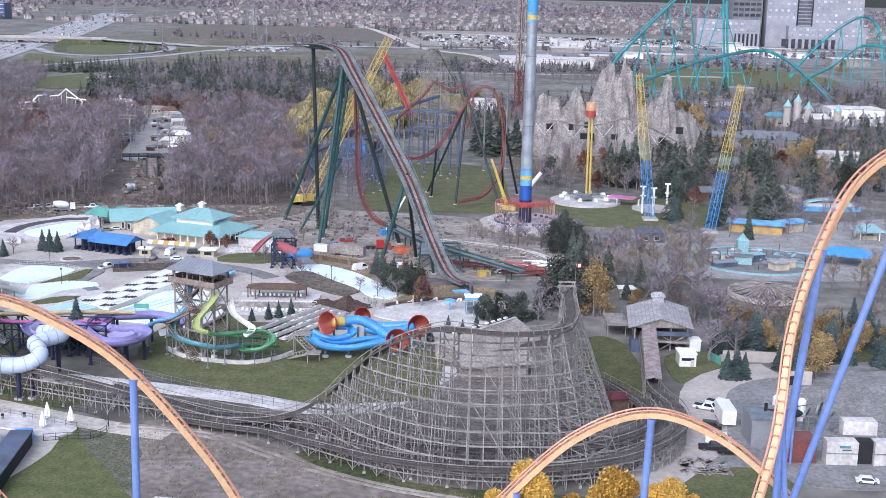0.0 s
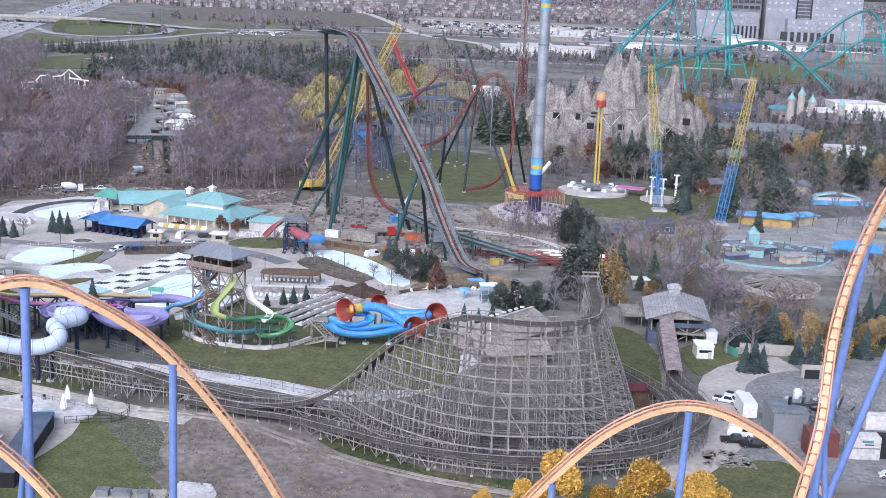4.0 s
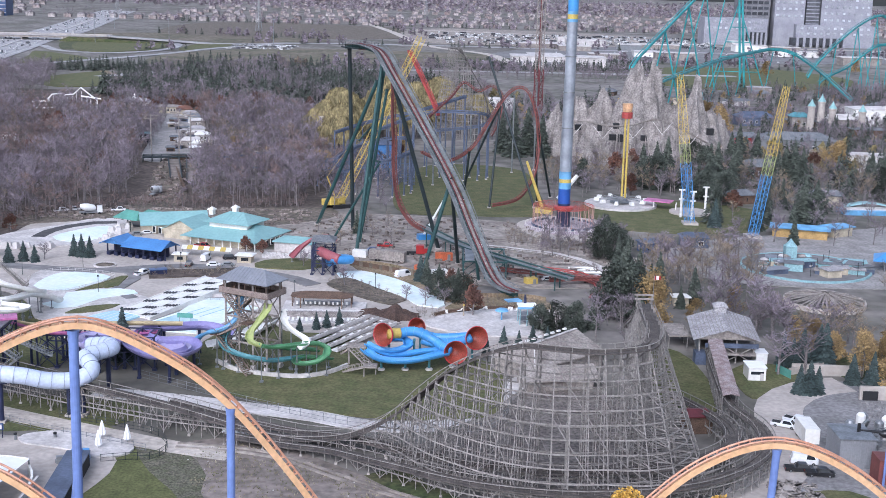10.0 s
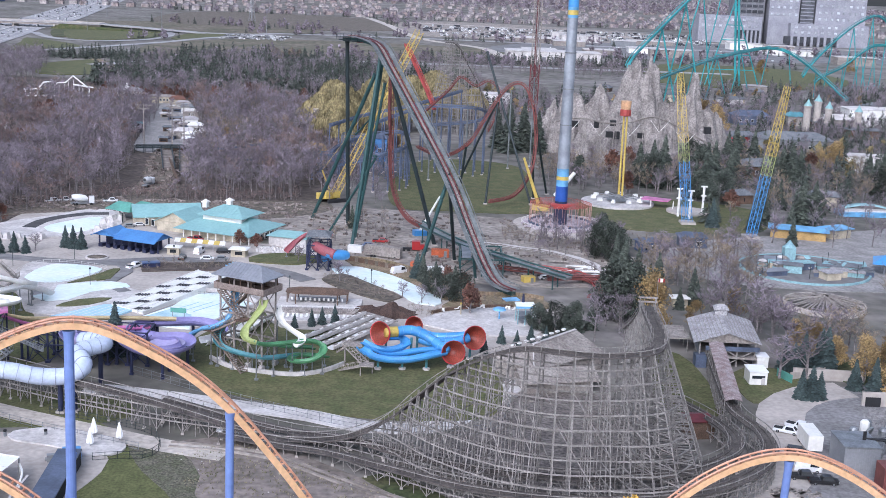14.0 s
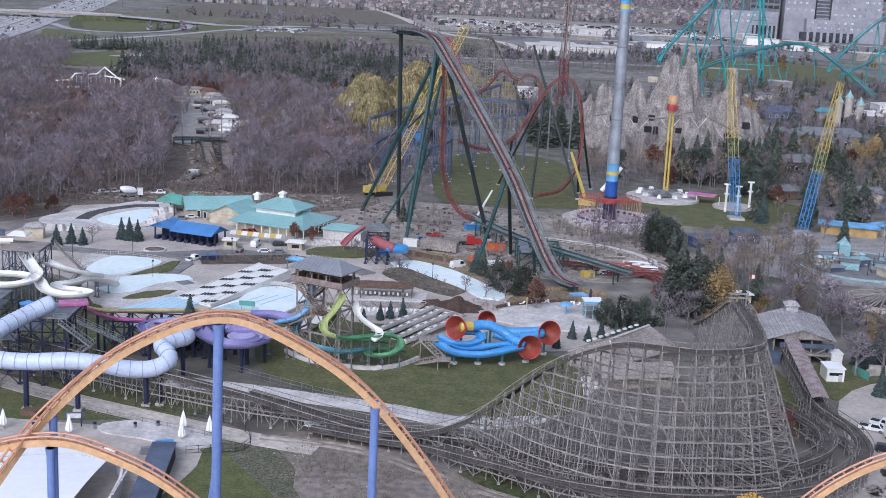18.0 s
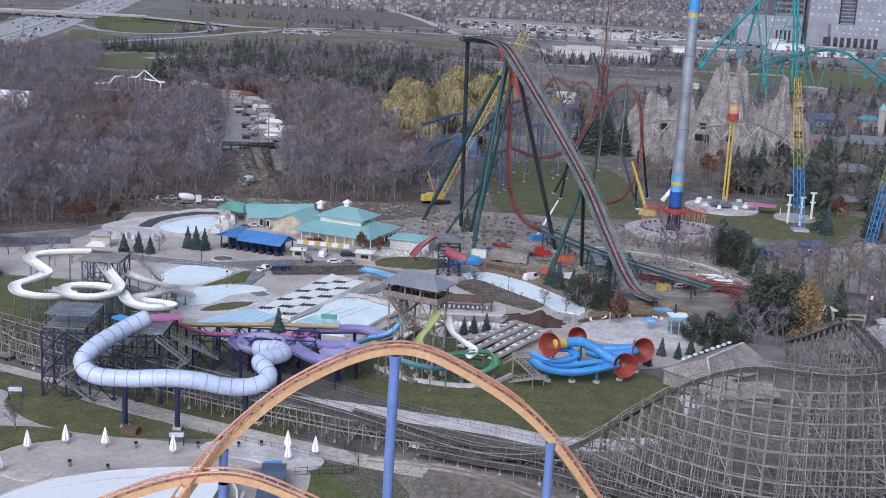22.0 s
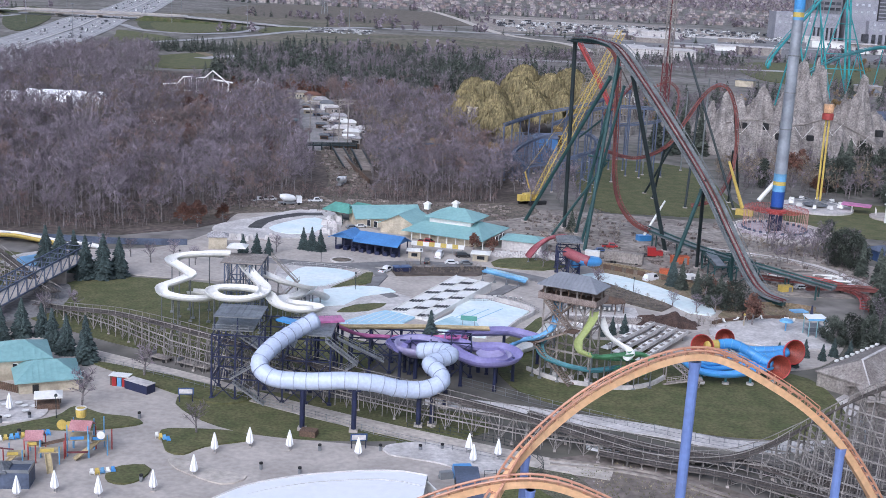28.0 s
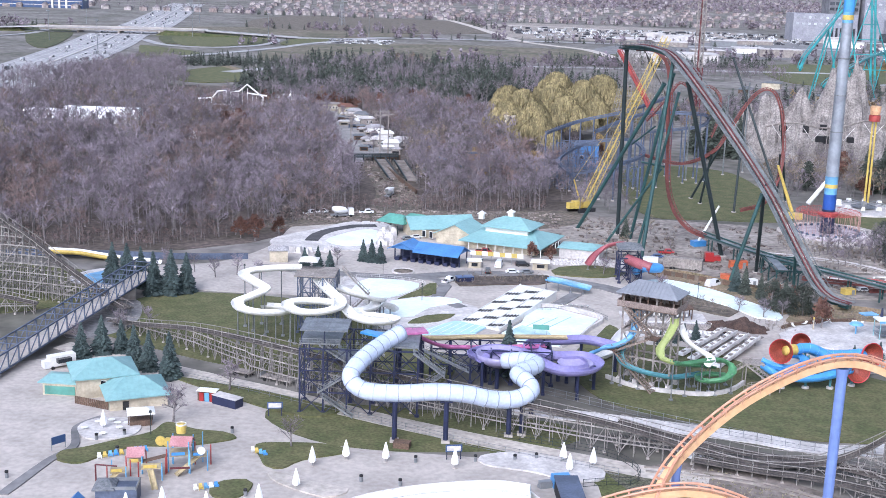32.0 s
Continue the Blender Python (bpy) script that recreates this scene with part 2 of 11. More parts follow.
M = {
    "slate": material("blue_grey_sheet_roof", (0.250, 0.262, 0.290), 0.55, size=5, tint=(0.205, 0.216, 0.242), fine=0.07),
    "tanwood": material("tan_stair_boards", (0.270, 0.215, 0.175), 0.9, size=2, tint=(0.195, 0.152, 0.125), fine=0.2),
    "shedgrey": material("grey_shed_cladding", (0.265, 0.270, 0.285), 0.6, size=3, tint=(0.235, 0.240, 0.255), fine=0.06),
    "straw_yellow": material("straw_yellow_fibreglass", (0.52, 0.42, 0.24), 0.45, size=4, fine=0.1),
    "field": material("dry_field", (0.235, 0.214, 0.198), 0.95, var=0.3, size=60, tint=(0.125, 0.118, 0.095), fine=0.25, bump=0.05),
    "grass": material("lawn_grass", (0.135, 0.128, 0.055), 0.95, size=5, tint=(0.088, 0.100, 0.036), fine=0.2, bump=0.05),
    "rough": material("rough_grass", (0.110, 0.105, 0.050), 0.95, size=9, tint=(0.052, 0.070, 0.022), fine=0.3, bump=0.06),
    "weedy": material("weedy_earth", (0.165, 0.148, 0.112), 0.95, size=3, tint=(0.105, 0.112, 0.062), fine=0.35, bump=0.08),
    "verge": material("brown_rough_grass", (0.190, 0.160, 0.118), 0.95, size=50, tint=(0.118, 0.112, 0.070), fine=0.3),
    "dirt": material("brown_dirt", (0.190, 0.155, 0.125), 0.95, size=10, tint=(0.115, 0.100, 0.075), fine=0.3, bump=0.08),
    "earth": material("bare_earth", (0.262, 0.222, 0.198), 0.95, size=13, tint=(0.178, 0.150, 0.128), fine=0.22, bump=0.08),
    "mud": material("churned_ground", (0.379, 0.335, 0.296), 0.95, size=14, tint=(0.237, 0.205, 0.179), fine=0.22, bump=0.08),
    "litter": material("leaf_litter", (0.140, 0.108, 0.094), 0.95, size=16, tint=(0.075, 0.060, 0.045), fine=0.3),
    "tan": material("tan_mulch", (0.300, 0.225, 0.150), 0.95, size=5, tint=(0.190, 0.160, 0.095), fine=0.25, bump=0.05),
    "under": material("ground_under_trestle", (0.217, 0.190, 0.169), 0.95, size=5, tint=(0.136, 0.115, 0.103), fine=0.3, bump=0.06),
    "gravel": material("pale_gravel", (0.556, 0.500, 0.446), 0.95, size=9, tint=(0.449, 0.405, 0.357), fine=0.14, bump=0.02),
    "concrete": material("plaza_concrete", (0.490, 0.440, 0.397), 0.85, size=9, tint=(0.393, 0.352, 0.317), fine=0.09),
    "pale": material("pale_concrete", (0.640, 0.605, 0.585), 0.8, size=6, tint=(0.480, 0.450, 0.432), fine=0.12),
    "asphalt": material("asphalt", (0.085, 0.083, 0.085), 0.9, size=8, tint=(0.055, 0.054, 0.055), fine=0.2),
    "paving": material("worn_grey_paving", (0.345, 0.325, 0.312), 0.9, size=7, tint=(0.255, 0.240, 0.230), fine=0.16),
    "freshgrass": material("fresh_lawn_grass", (0.132, 0.138, 0.050), 0.95, size=4, tint=(0.092, 0.104, 0.034), fine=0.22, bump=0.05),
    "road": material("worn_road", (0.230, 0.222, 0.222), 0.9, size=20, tint=(0.170, 0.165, 0.165), fine=0.15),
    "hwy": material("pale_motorway_concrete", (0.400, 0.390, 0.392), 0.9, size=30, tint=(0.310, 0.300, 0.302), fine=0.1),
    "dullred": material("dull_red_fibreglass", (0.330, 0.095, 0.110), 0.5, size=3, tint=(0.26, 0.075, 0.09), fine=0.1),
    "slidepale": material("pale_blue_fibreglass", (0.260, 0.420, 0.520), 0.45, size=4, fine=0.08),
    "water": material("pool_water", (0.58, 0.76, 0.80), 0.12, size=5, tint=(0.38, 0.58, 0.64), fine=0.08),
    "poolfloor": material("pale_pool_floor", (0.80, 0.86, 0.85), 0.5, size=9, tint=(0.70, 0.81, 0.82), fine=0.05),
    "lanes": material("sky_blue_lanes", (0.46, 0.68, 0.80), 0.4, size=4, tint=(0.40, 0.62, 0.76), fine=0.08),
    "bluepool": material("light_blue_basin", (0.25, 0.50, 0.66), 0.5, size=4, tint=(0.33, 0.56, 0.68), fine=0.1),
    "rock": material("artificial_rock", (0.345, 0.312, 0.290), 0.95, size=6, tint=(0.215, 0.192, 0.178), fine=0.25, bump=0.4),
    "stone": material("loose_grey_stone", (0.270, 0.258, 0.256), 0.95, size=7, tint=(0.205, 0.195, 0.192), fine=0.18, bump=0.1),
    "wood": material("weathered_timber", (0.315, 0.292, 0.272), 0.9, size=3, tint=(0.225, 0.206, 0.190), fine=0.2, own=0.12),
    "deck": material("dark_track_timber", (0.125, 0.108, 0.098), 0.9, size=3, tint=(0.080, 0.070, 0.064), fine=0.2),
    "brownwood": material("brown_stained_wood", (0.150, 0.095, 0.065), 0.85, size=2, tint=(0.105, 0.068, 0.048), fine=0.2),
    "orange": material("orange_track_paint", (0.760, 0.480, 0.265), 0.5, size=5, tint=(0.680, 0.410, 0.215), fine=0.08),
    "rail": material("pinkish_rail_paint", (0.620, 0.330, 0.210), 0.45, size=4, tint=(0.520, 0.260, 0.160), fine=0.08),
    "bluepost": material("lavender_blue_paint", (0.185, 0.265, 0.545), 0.5, size=6, tint=(0.160, 0.228, 0.480), fine=0.06),
    "green": material("dark_green_steel", (0.030, 0.085, 0.082), 0.5, size=5, tint=(0.022, 0.060, 0.060), fine=0.1),
    "darkpost": material("black_green_steel", (0.018, 0.030, 0.032), 0.5, size=5, fine=0.1),
    "maroon": material("maroon_track", (0.150, 0.030, 0.035), 0.5, size=5, fine=0.1),
    "greytrack": material("grey_lift_structure", (0.210, 0.225, 0.225), 0.6, size=5, fine=0.15),
    "rust": material("rust_orange_track", (0.215, 0.068, 0.058), 0.6, size=5, fine=0.1),
    "red": material("red_paint", (0.430, 0.075, 0.065), 0.45, size=5, fine=0.1),
    "redplastic": material("red_fibreglass", (0.520, 0.042, 0.050), 0.35, size=5, tint=(0.32, 0.042, 0.038), fine=0.08),
    "funnelin": material("worn_funnel_lining", (0.300, 0.058, 0.036), 0.5, size=2, fine=0.2),
    "yellow": material("yellow_paint", (0.600, 0.450, 0.110), 0.5, size=4, tint=(0.520, 0.380, 0.090), fine=0.1),
    "teal": material("teal_steel", (0.055, 0.330, 0.340), 0.45, size=8, fine=0.06),
    "tealroof": material("teal_sheet_roof", (0.260, 0.440, 0.435), 0.5, size=7, tint=(0.220, 0.390, 0.390), fine=0.06),
    "greenroof": material("green_sheet_roof", (0.120, 0.330, 0.270), 0.5, size=7, fine=0.06),
    "blueroof": material("bright_blue_roof", (0.085, 0.230, 0.500), 0.5, size=5, tint=(0.070, 0.190, 0.430), fine=0.06),
    "navy": material("navy_steel", (0.022, 0.028, 0.075), 0.5, size=4, fine=0.1),
    "cream": material("cream_wall", (0.560, 0.490, 0.370), 0.8, size=4, fine=0.08),
    "white": material("white_fibreglass", (0.800, 0.790, 0.760), 0.35, size=5, tint=(0.740, 0.720, 0.670), fine=0.05),
    "tubewhite": material("pale_blue_tube", (0.560, 0.620, 0.760), 0.4, size=4, tint=(0.500, 0.560, 0.700), fine=0.06),
    "ringmat": material("tube_flange", (0.370, 0.410, 0.520), 0.5, size=3, fine=0.1),
    "purple": material("purple_fibreglass", (0.275, 0.250, 0.475), 0.35, size=5, tint=(0.230, 0.205, 0.415), fine=0.06),
    "lilac": material("lilac_fibreglass", (0.400, 0.365, 0.570), 0.35, size=5, fine=0.06),
    "pink": material("pink_fibreglass", (0.620, 0.200, 0.420), 0.4, size=3, fine=0.08),
    "lime": material("lime_fibreglass", (0.350, 0.400, 0.150), 0.4, size=3, tint=(0.300, 0.340, 0.125), fine=0.06),
    "slidegreen": material("green_fibreglass", (0.110, 0.290, 0.140), 0.35, size=3, fine=0.06),
    "slideblue": material("blue_fibreglass", (0.085, 0.310, 0.640), 0.35, size=4, tint=(0.075, 0.260, 0.560), fine=0.06),
    "skyblue": material("sky_blue_fibreglass", (0.180, 0.420, 0.680), 0.35, size=4, fine=0.06),
    "slideteal": material("teal_fibreglass", (0.110, 0.300, 0.340), 0.35, size=4, fine=0.06),
    "steel": material("galvanised_steel", (0.330, 0.340, 0.350), 0.45, 0.6, size=3, fine=0.12),
    "bluegrey": material("blue_grey_steel", (0.110, 0.135, 0.200), 0.55, size=4, fine=0.12),
    "shingle": material("grey_shingles", (0.192, 0.200, 0.211), 0.85, size=4, tint=(0.141, 0.150, 0.163), fine=0.2),
    "paleshingle": material("pale_shingles", (0.430, 0.415, 0.420), 0.9, size=3, tint=(0.330, 0.310, 0.312), fine=0.25),
    "boatblue": material("faded_turquoise", (0.300, 0.480, 0.500), 0.6, size=4, tint=(0.240, 0.390, 0.420), fine=0.15),
    "weathered": material("weathered_boards", (0.333, 0.300, 0.271), 0.9, size=4, tint=(0.242, 0.210, 0.190), fine=0.2),
    "tent": material("white_membrane", (0.880, 0.880, 0.880), 0.5, size=9, tint=(0.850, 0.850, 0.850), fine=0.02),
    "glass": material("dark_glazing", (0.025, 0.030, 0.038), 0.12, size=3, fine=0.1),
    # near-black parts, and shade painted into openings, gaps and the open station
    "dark": material("dark_interior", (0.020, 0.020, 0.022), 0.8, size=3, fine=0.1),
    "rubber": material("rubber", (0.020, 0.020, 0.020), 0.8, size=1, fine=0.1),
    "bark": material("grey_bark", (0.250, 0.225, 0.222), 0.95, size=2, tint=(0.150, 0.130, 0.126), fine=0.25),
    "twig": leafy("bare_twigs", (0.272, 0.230, 0.264), (0.164, 0.134, 0.151), 0.3, 9),
    "straw": leafy("tan_twigs", (0.310, 0.245, 0.170), (0.165, 0.130, 0.098), 0.35, 6),
    "russet": leafy("russet_twigs", (0.255, 0.178, 0.160), (0.150, 0.102, 0.096), 0.3, 9),
    "needle": leafy("conifer_needles", (0.080, 0.093, 0.072), (0.041, 0.050, 0.039), 0.4, 3),
    "spruce": leafy("blue_spruce_needles", (0.060, 0.085, 0.080), (0.035, 0.052, 0.050), 0.3, 4),
    "maplegold": leafy("maple_leaves", (0.660, 0.410, 0.075), (0.500, 0.300, 0.060), 0.25, 2.5),
    "gold": leafy("golden_leaves", (0.345, 0.240, 0.100), (0.225, 0.155, 0.075), 0.3, 2.5),
    "willow": leafy("willow_leaves", (0.300, 0.245, 0.118), (0.190, 0.158, 0.078), 0.28, 6),
    "rusty": leafy("rust_leaves", (0.165, 0.078, 0.052), (0.110, 0.056, 0.042), 0.25, 4),
}
for name, col in {"carwhite": (0.75, 0.75, 0.75), "carblack": (0.02, 0.02, 0.022), "cargrey": (0.22, 0.23, 0.24), "carred": (0.35, 0.03, 0.03), "carblue": (0.05, 0.09, 0.2)}.items():
    M[name] = material(name + "_paint", col, 0.3, size=3, var=0.1, fine=0.04)

# ---- ground ----
LAYER = [0.0]


def flat(name, pts, z, mat, label, soft=True, step=4.0, category=""):
    """A slab of ground cover whose top lies at z."""
    line = smooth_line([(x, y, 0) for x, y in pts], step, True) if soft else [Vector((x, y, 0)) for x, y in pts]
    LAYER[0] += 0.004
    z += LAYER[0]
    return setting(name, Geo().prism([(p.x, p.y) for p in line], -0.3, z), M[mat], label, category)


def strip(name, pts, width, z, mat, label, category=""):
    """A road or path of even width along a line."""
    LAYER[0] += 0.004
    z += LAYER[0]
    path = smooth_line([(x, y, z) for x, y in pts], 5.0)
    return setting(name, Geo().sweep(path, [(-width / 2, 0), (width / 2, 0), (width / 2, -0.3), (-width / 2, -0.3)]), M[mat], label, category)


gg = Geo()
ys = [-400, 100, 600, 1100, 1600, 2200, 2900, 3500, 4100, 4700, 5400, 6500]
for j, y in enumerate(ys):
    gg.v += [(x, y, 0.0 if y < 2900 else (y - 2900) / 3600 * 46) for x in range(-4500, 4501, 500)]
gg.f = [(j * 19 + i, j * 19 + i + 1, j * 19 + i + 20, j * 19 + i + 19) for j in range(len(ys) - 1) for i in range(18)]
setting("ground", gg, M["field"], "dry autumn grassland reaching to the horizon", "ground")

flat("ground_woods", [(-480, 425), (-300, 424), (-205, 428), (-172, 462), (-150, 500), (-100, 508), (-62, 520), (-60, 640), (-40, 800), (-120, 960), (-480, 960)], 0.02, "litter", "brown leaf litter under bare trees", step=20)
flat("lawn_front", [(-130, 190), (-52, 190), (-54.7, 208.6), (-59.2, 216.3), (-66.1, 228.4), (-72.6, 237.4), (-78.0, 249.0), (-80, 254), (-88, 262), (-100, 262), (-104, 240)], 0.098, "freshgrass", "mown green lawn beside the slide plaza")
flat("dirt_front", [(-64, 190), (60, 180), (52, 215), (20, 219), (-10, 224), (-30, 238), (-48, 252), (-62, 256), (-74, 246), (-62, 226)], 0.08, "earth", "bare brown field of churned earth")
flat("weeds_front", [(-78.0, 249.0), (-72.6, 237.4), (-66.1, 228.4), (-59.6, 217), (-57.5, 221), (-60.5, 228), (-61, 236), (-64, 243), (-70, 250.0), (-75.4, 252.7)], 0.115, "weedy", "patchy green weeds on churned earth")
flat("pad_utility", [(-68, 210), (-55, 211), (-54, 203), (-68, 202)], 0.13, "concrete", "concrete pad under grey service cabinets", False)
flat("pad_utility_2", [(-53.4, 215), (-47.4, 214.4), (-45.6, 206), (-53.6, 206)], 0.13, "pale", "pale concrete slab beside the service cabinets")
flat("verge_front", [(-30, 238), (-12, 222), (10, 214), (40, 212), (44, 218), (14, 221), (-8, 226), (-24, 242)], 0.11, "rough", "strip of rough grass along the coaster foot")
flat("lawn_slides", [(-70, 287), (-46, 275), (-28, 270), (-6, 272), (0, 285), (-2, 312), (-22, 318), (-34, 322), (-44, 334), (-58, 336), (-63, 346), (-66, 354), (-71, 342), (-77, 330), (-80, 316), (-78, 300)], 0.22, "grass", "sloping lawn below the water slides")
flat("lawn_slides_2", [(-150, 262), (-120, 256), (-86, 262), (-84, 274), (-110, 280), (-150, 282)], 0.06, "grass", "grass bank below the tube slide")
flat("lawn_west", [(-208, 352), (-203, 330), (-186, 318), (-170, 309), (-150, 301), (-128, 295), (-112, 300), (-110, 322), (-128, 345), (-140, 362), (-165, 372), (-195, 372)], 0.07, "grass", "green lawn round the white raft slides")
flat("bank_bridge", [(-215, 330), (-206, 324), (-198, 334), (-198, 350), (-204, 364), (-214, 356)], 0.12, "stone", "grey stony bank under the footbridge")
flat("lawn_far_west", [(-300, 330), (-235, 345), (-214, 372), (-225, 395), (-300, 400)], 0.07, "grass", "green lawn under a wooden coaster hill")
flat("plaza_slides", [(-214, 385), (-185, 376), (-150, 372), (-132, 350), (-118, 326), (-95, 320), (-75, 320), (-50, 312), (-28, 320), (-4, 318), (10, 330), (20, 355), (14, 372), (-6, 372), (-20, 388), (-42, 402), (-44, 430), (-66, 438), (-92, 440), (-130, 470), (-170, 478), (-176, 440), (-190, 412), (-218, 402)], 0.12, "concrete", "pale concrete deck of the water park")
flat("plaza_west", [(-290, 190), (-120, 186), (-92, 206), (-80, 236), (-86, 250), (-104, 254), (-134, 258), (-150, 272), (-150, 288), (-176, 300), (-200, 312), (-225, 300), (-290, 290)], 0.13, "concrete", "wide concrete plaza with curving seams")
strip("path_front", [(-210, 318), (-186, 306), (-168, 297), (-150, 288), (-125, 274), (-104, 264), (-86, 256.4), (-70, 250), (-58, 246.6)], 6.0, 0.14, "gravel", "pale gravel service path beside the coaster", "path")
strip("path_back", [(-96, 283), (-78, 279.6), (-60, 275), (-42.8, 270.3), (-31, 265.3), (-17.4, 266.1), (-8.5, 275), (-1.5, 287.8), (4, 297), (10, 304)], 6.4, 0.15, "pale", "pale gravel path behind the timber coaster", "path")
flat("gravel_inside", [(-24, 246), (-14, 240), (6, 234), (30, 238), (37, 256), (34, 274), (22, 292), (8, 294), (2, 284), (-6, 270), (-14, 262)], 0.10, "under", "grey-brown stony ground inside the timber coaster")
strip("road_service", [(38, 222), (48, 235), (57, 250), (61, 268), (66, 287), (76, 298), (86, 302)], 11.0, 0.16, "concrete", "pale service road bending past parked cars", "road")
strip("road_upper", [(82, 301), (100, 304), (125, 312), (170, 330)], 5.5, 0.15, "road", "narrow grey service road among trees", "road")
flat("lawn_upper", [(88, 308), (104, 309), (128, 318), (140, 330), (120, 340), (100, 330), (88, 320)], 0.12, "rough", "rough grass bank under mixed trees")
flat("yard_service", [(58, 232), (100, 228), (140, 262), (146, 304), (112, 303), (86, 298), (74, 290), (66, 270), (62, 250)], 0.13, "stone", "grey gravel service yard")
flat("lawn_station", [(38, 284), (51, 282), (51, 320), (44, 330), (38, 318)], 0.12, "grass", "green lawn beside the coaster station")
flat("lawn_station_2", [(60, 290), (72, 298), (80, 310), (70, 318), (60, 312)], 0.12, "grass", "green lawn by the ticket hut")
flat("lawn_yard", [(44, 214), (62, 216), (72, 226), (66, 236), (52, 232)], 0.12, "grass", "small patch of lawn by the service road")
flat("construction_yard", [(-66, 440), (-44, 420), (-30, 402), (-10, 395), (20, 392), (48, 400), (60, 430), (40, 452), (20, 470), (10, 500), (-60, 510), (-80, 490), (-76, 466)], 0.13, "mud", "churned construction ground with tyre tracks")

flat("lawn_middle", [(-34, 520), (-10, 512), (26, 516), (30, 560), (24, 640), (-20, 650), (-36, 590)], 0.10, "grass", "open green lawn behind the steel coaster")
flat("lawn_tower_ride", [(46, 500), (62, 488), (90, 486), (118, 500), (124, 540), (92, 560), (70, 548), (52, 552), (44, 530)], 0.10, "grass", "green lawn round the family ride")
flat("plaza_tower", [(16, 484), (22, 470), (38, 466), (52, 476), (56, 494), (48, 510), (28, 512), (16, 500)], 0.16, "concrete", "round paved plaza under the swing tower")
flat("plaza_east", [(70, 450), (96, 462), (128, 470), (190, 466), (240, 490), (240, 540), (190, 520), (150, 500), (110, 484), (84, 470), (60, 440)], 0.11, "paving", "park street between rides")
flat("plaza_east_2", [(60, 446), (66, 424), (84, 406), (130, 402), (180, 414), (206, 440), (206, 470), (150, 472), (110, 472), (76, 460)], 0.14, "paving", "paved deck round the kiddie boats")
flat("village_street", [(-171, 640), (-145, 642), (-146, 662), (-152, 700), (-160, 745), (-172, 790), (-196, 850), (-214, 846), (-202, 790), (-186, 715)], 0.12, "paving", "grey village street in the woods")
flat("mixer_road", [(-146, 502), (-128, 514), (-128, 540), (-140, 590), (-148, 645), (-162, 648), (-156, 600), (-148, 550)], 0.12, "dirt", "muddy construction road through the trees")
flat("construction_west", [(-185, 468), (-150, 482), (-112, 486), (-84, 480), (-60, 500), (-66, 520), (-110, 512), (-150, 508), (-178, 490)], 0.11, "dirt", "brown construction strip at the wood's edge")

# ---- woods and trees ----
def tree_bare(seed, h=13.0, sprays=9, thick=1.0):
    """A leafless tree: tapered trunk, limbs and a haze of twigs, as points and triangles."""
    r = random.Random(seed)
    g = Geo()
    top = Vector((r.uniform(-0.6, 0.6), r.uniform(-0.6, 0.6), h * 0.75))
    g.rod((0, 0, -0.3), top * 0.5, 0.3, 0.22, 5, False)
    g.rod(top * 0.5, top * 1.12, 0.2, 0.06, 4, False)
    t = Geo()
    for i in range(11):
        k = r.uniform(0.28, 0.98)
        a = i * 2.4 + r.uniform(-0.5, 0.5)
        b = top * k
        ln = h * r.uniform(0.22, 0.36) * (1.15 - 0.5 * k)
        e = b + Vector((math.cos(a) * ln, math.sin(a) * ln, ln * r.uniform(0.7, 1.2)))
        g.rod(b, e, 0.12, 0.05, 3, False)
        for j in range(sprays):
            c = b.lerp(e, r.uniform(0.3, 1.0))
            d = Vector((r.gauss(0, 1), r.gauss(0, 1), r.uniform(0.2, 1.6))).normalized() * r.uniform(0.9, 2.3)
            s = d.orthogonal().normalized() * r.uniform(0.05, 0.11) * thick
            t.add([c - s, c + s, c + d], [(0, 1, 2)])
            for _ in range(2):
                c2 = c + d * r.uniform(0.35, 0.9)
                d2 = Vector((r.gauss(0, 1), r.gauss(0, 1), r.uniform(0.0, 1.5))).normalized() * r.uniform(0.6, 1.5)
                s2 = d2.orthogonal().normalized() * r.uniform(0.045, 0.09) * thick
                t.add([c2 - s2, c2 + s2, c2 + d2], [(0, 1, 2)])
    return g, t


def tree_conifer(seed, h=12.0, wide=0.3, n=330):
    r = random.Random(seed)
    g = Geo().rod((0, 0, -0.2), (0, 0, h * 0.95), 0.2, 0.03, 6, False)
    t = Geo()
    for i in range(n):
        k = (r.random() ** 0.7)
        z = h * (1 - k * 0.93)
        a = r.uniform(0, 6.283)
        rad = h * wide * k * r.uniform(0.45, 1.06) * (1 + 0.14 * math.sin(a * 3 + seed) + 0.12 * math.sin(z * 2.2))
        d = Vector((math.cos(a), math.sin(a), -0.32))
        s = Vector((-math.sin(a), math.cos(a), r.uniform(-0.25, 0.25)))
        tip = Vector((0, 0, z)) + d * rad
        w = 0.22 + 0.32 * k
        back = Vector((0, 0, z + 0.18)) + d * rad * 0.35
        t.add([back - s * w * 0.5, tip - s * w - Vector((0, 0, 0.15)), tip + d * 0.35, tip + s * w - Vector((0, 0, 0.1)), back + s * w * 0.5], [(0, 1, 2), (0, 2, 4), (4, 2, 3)])
    return g, t


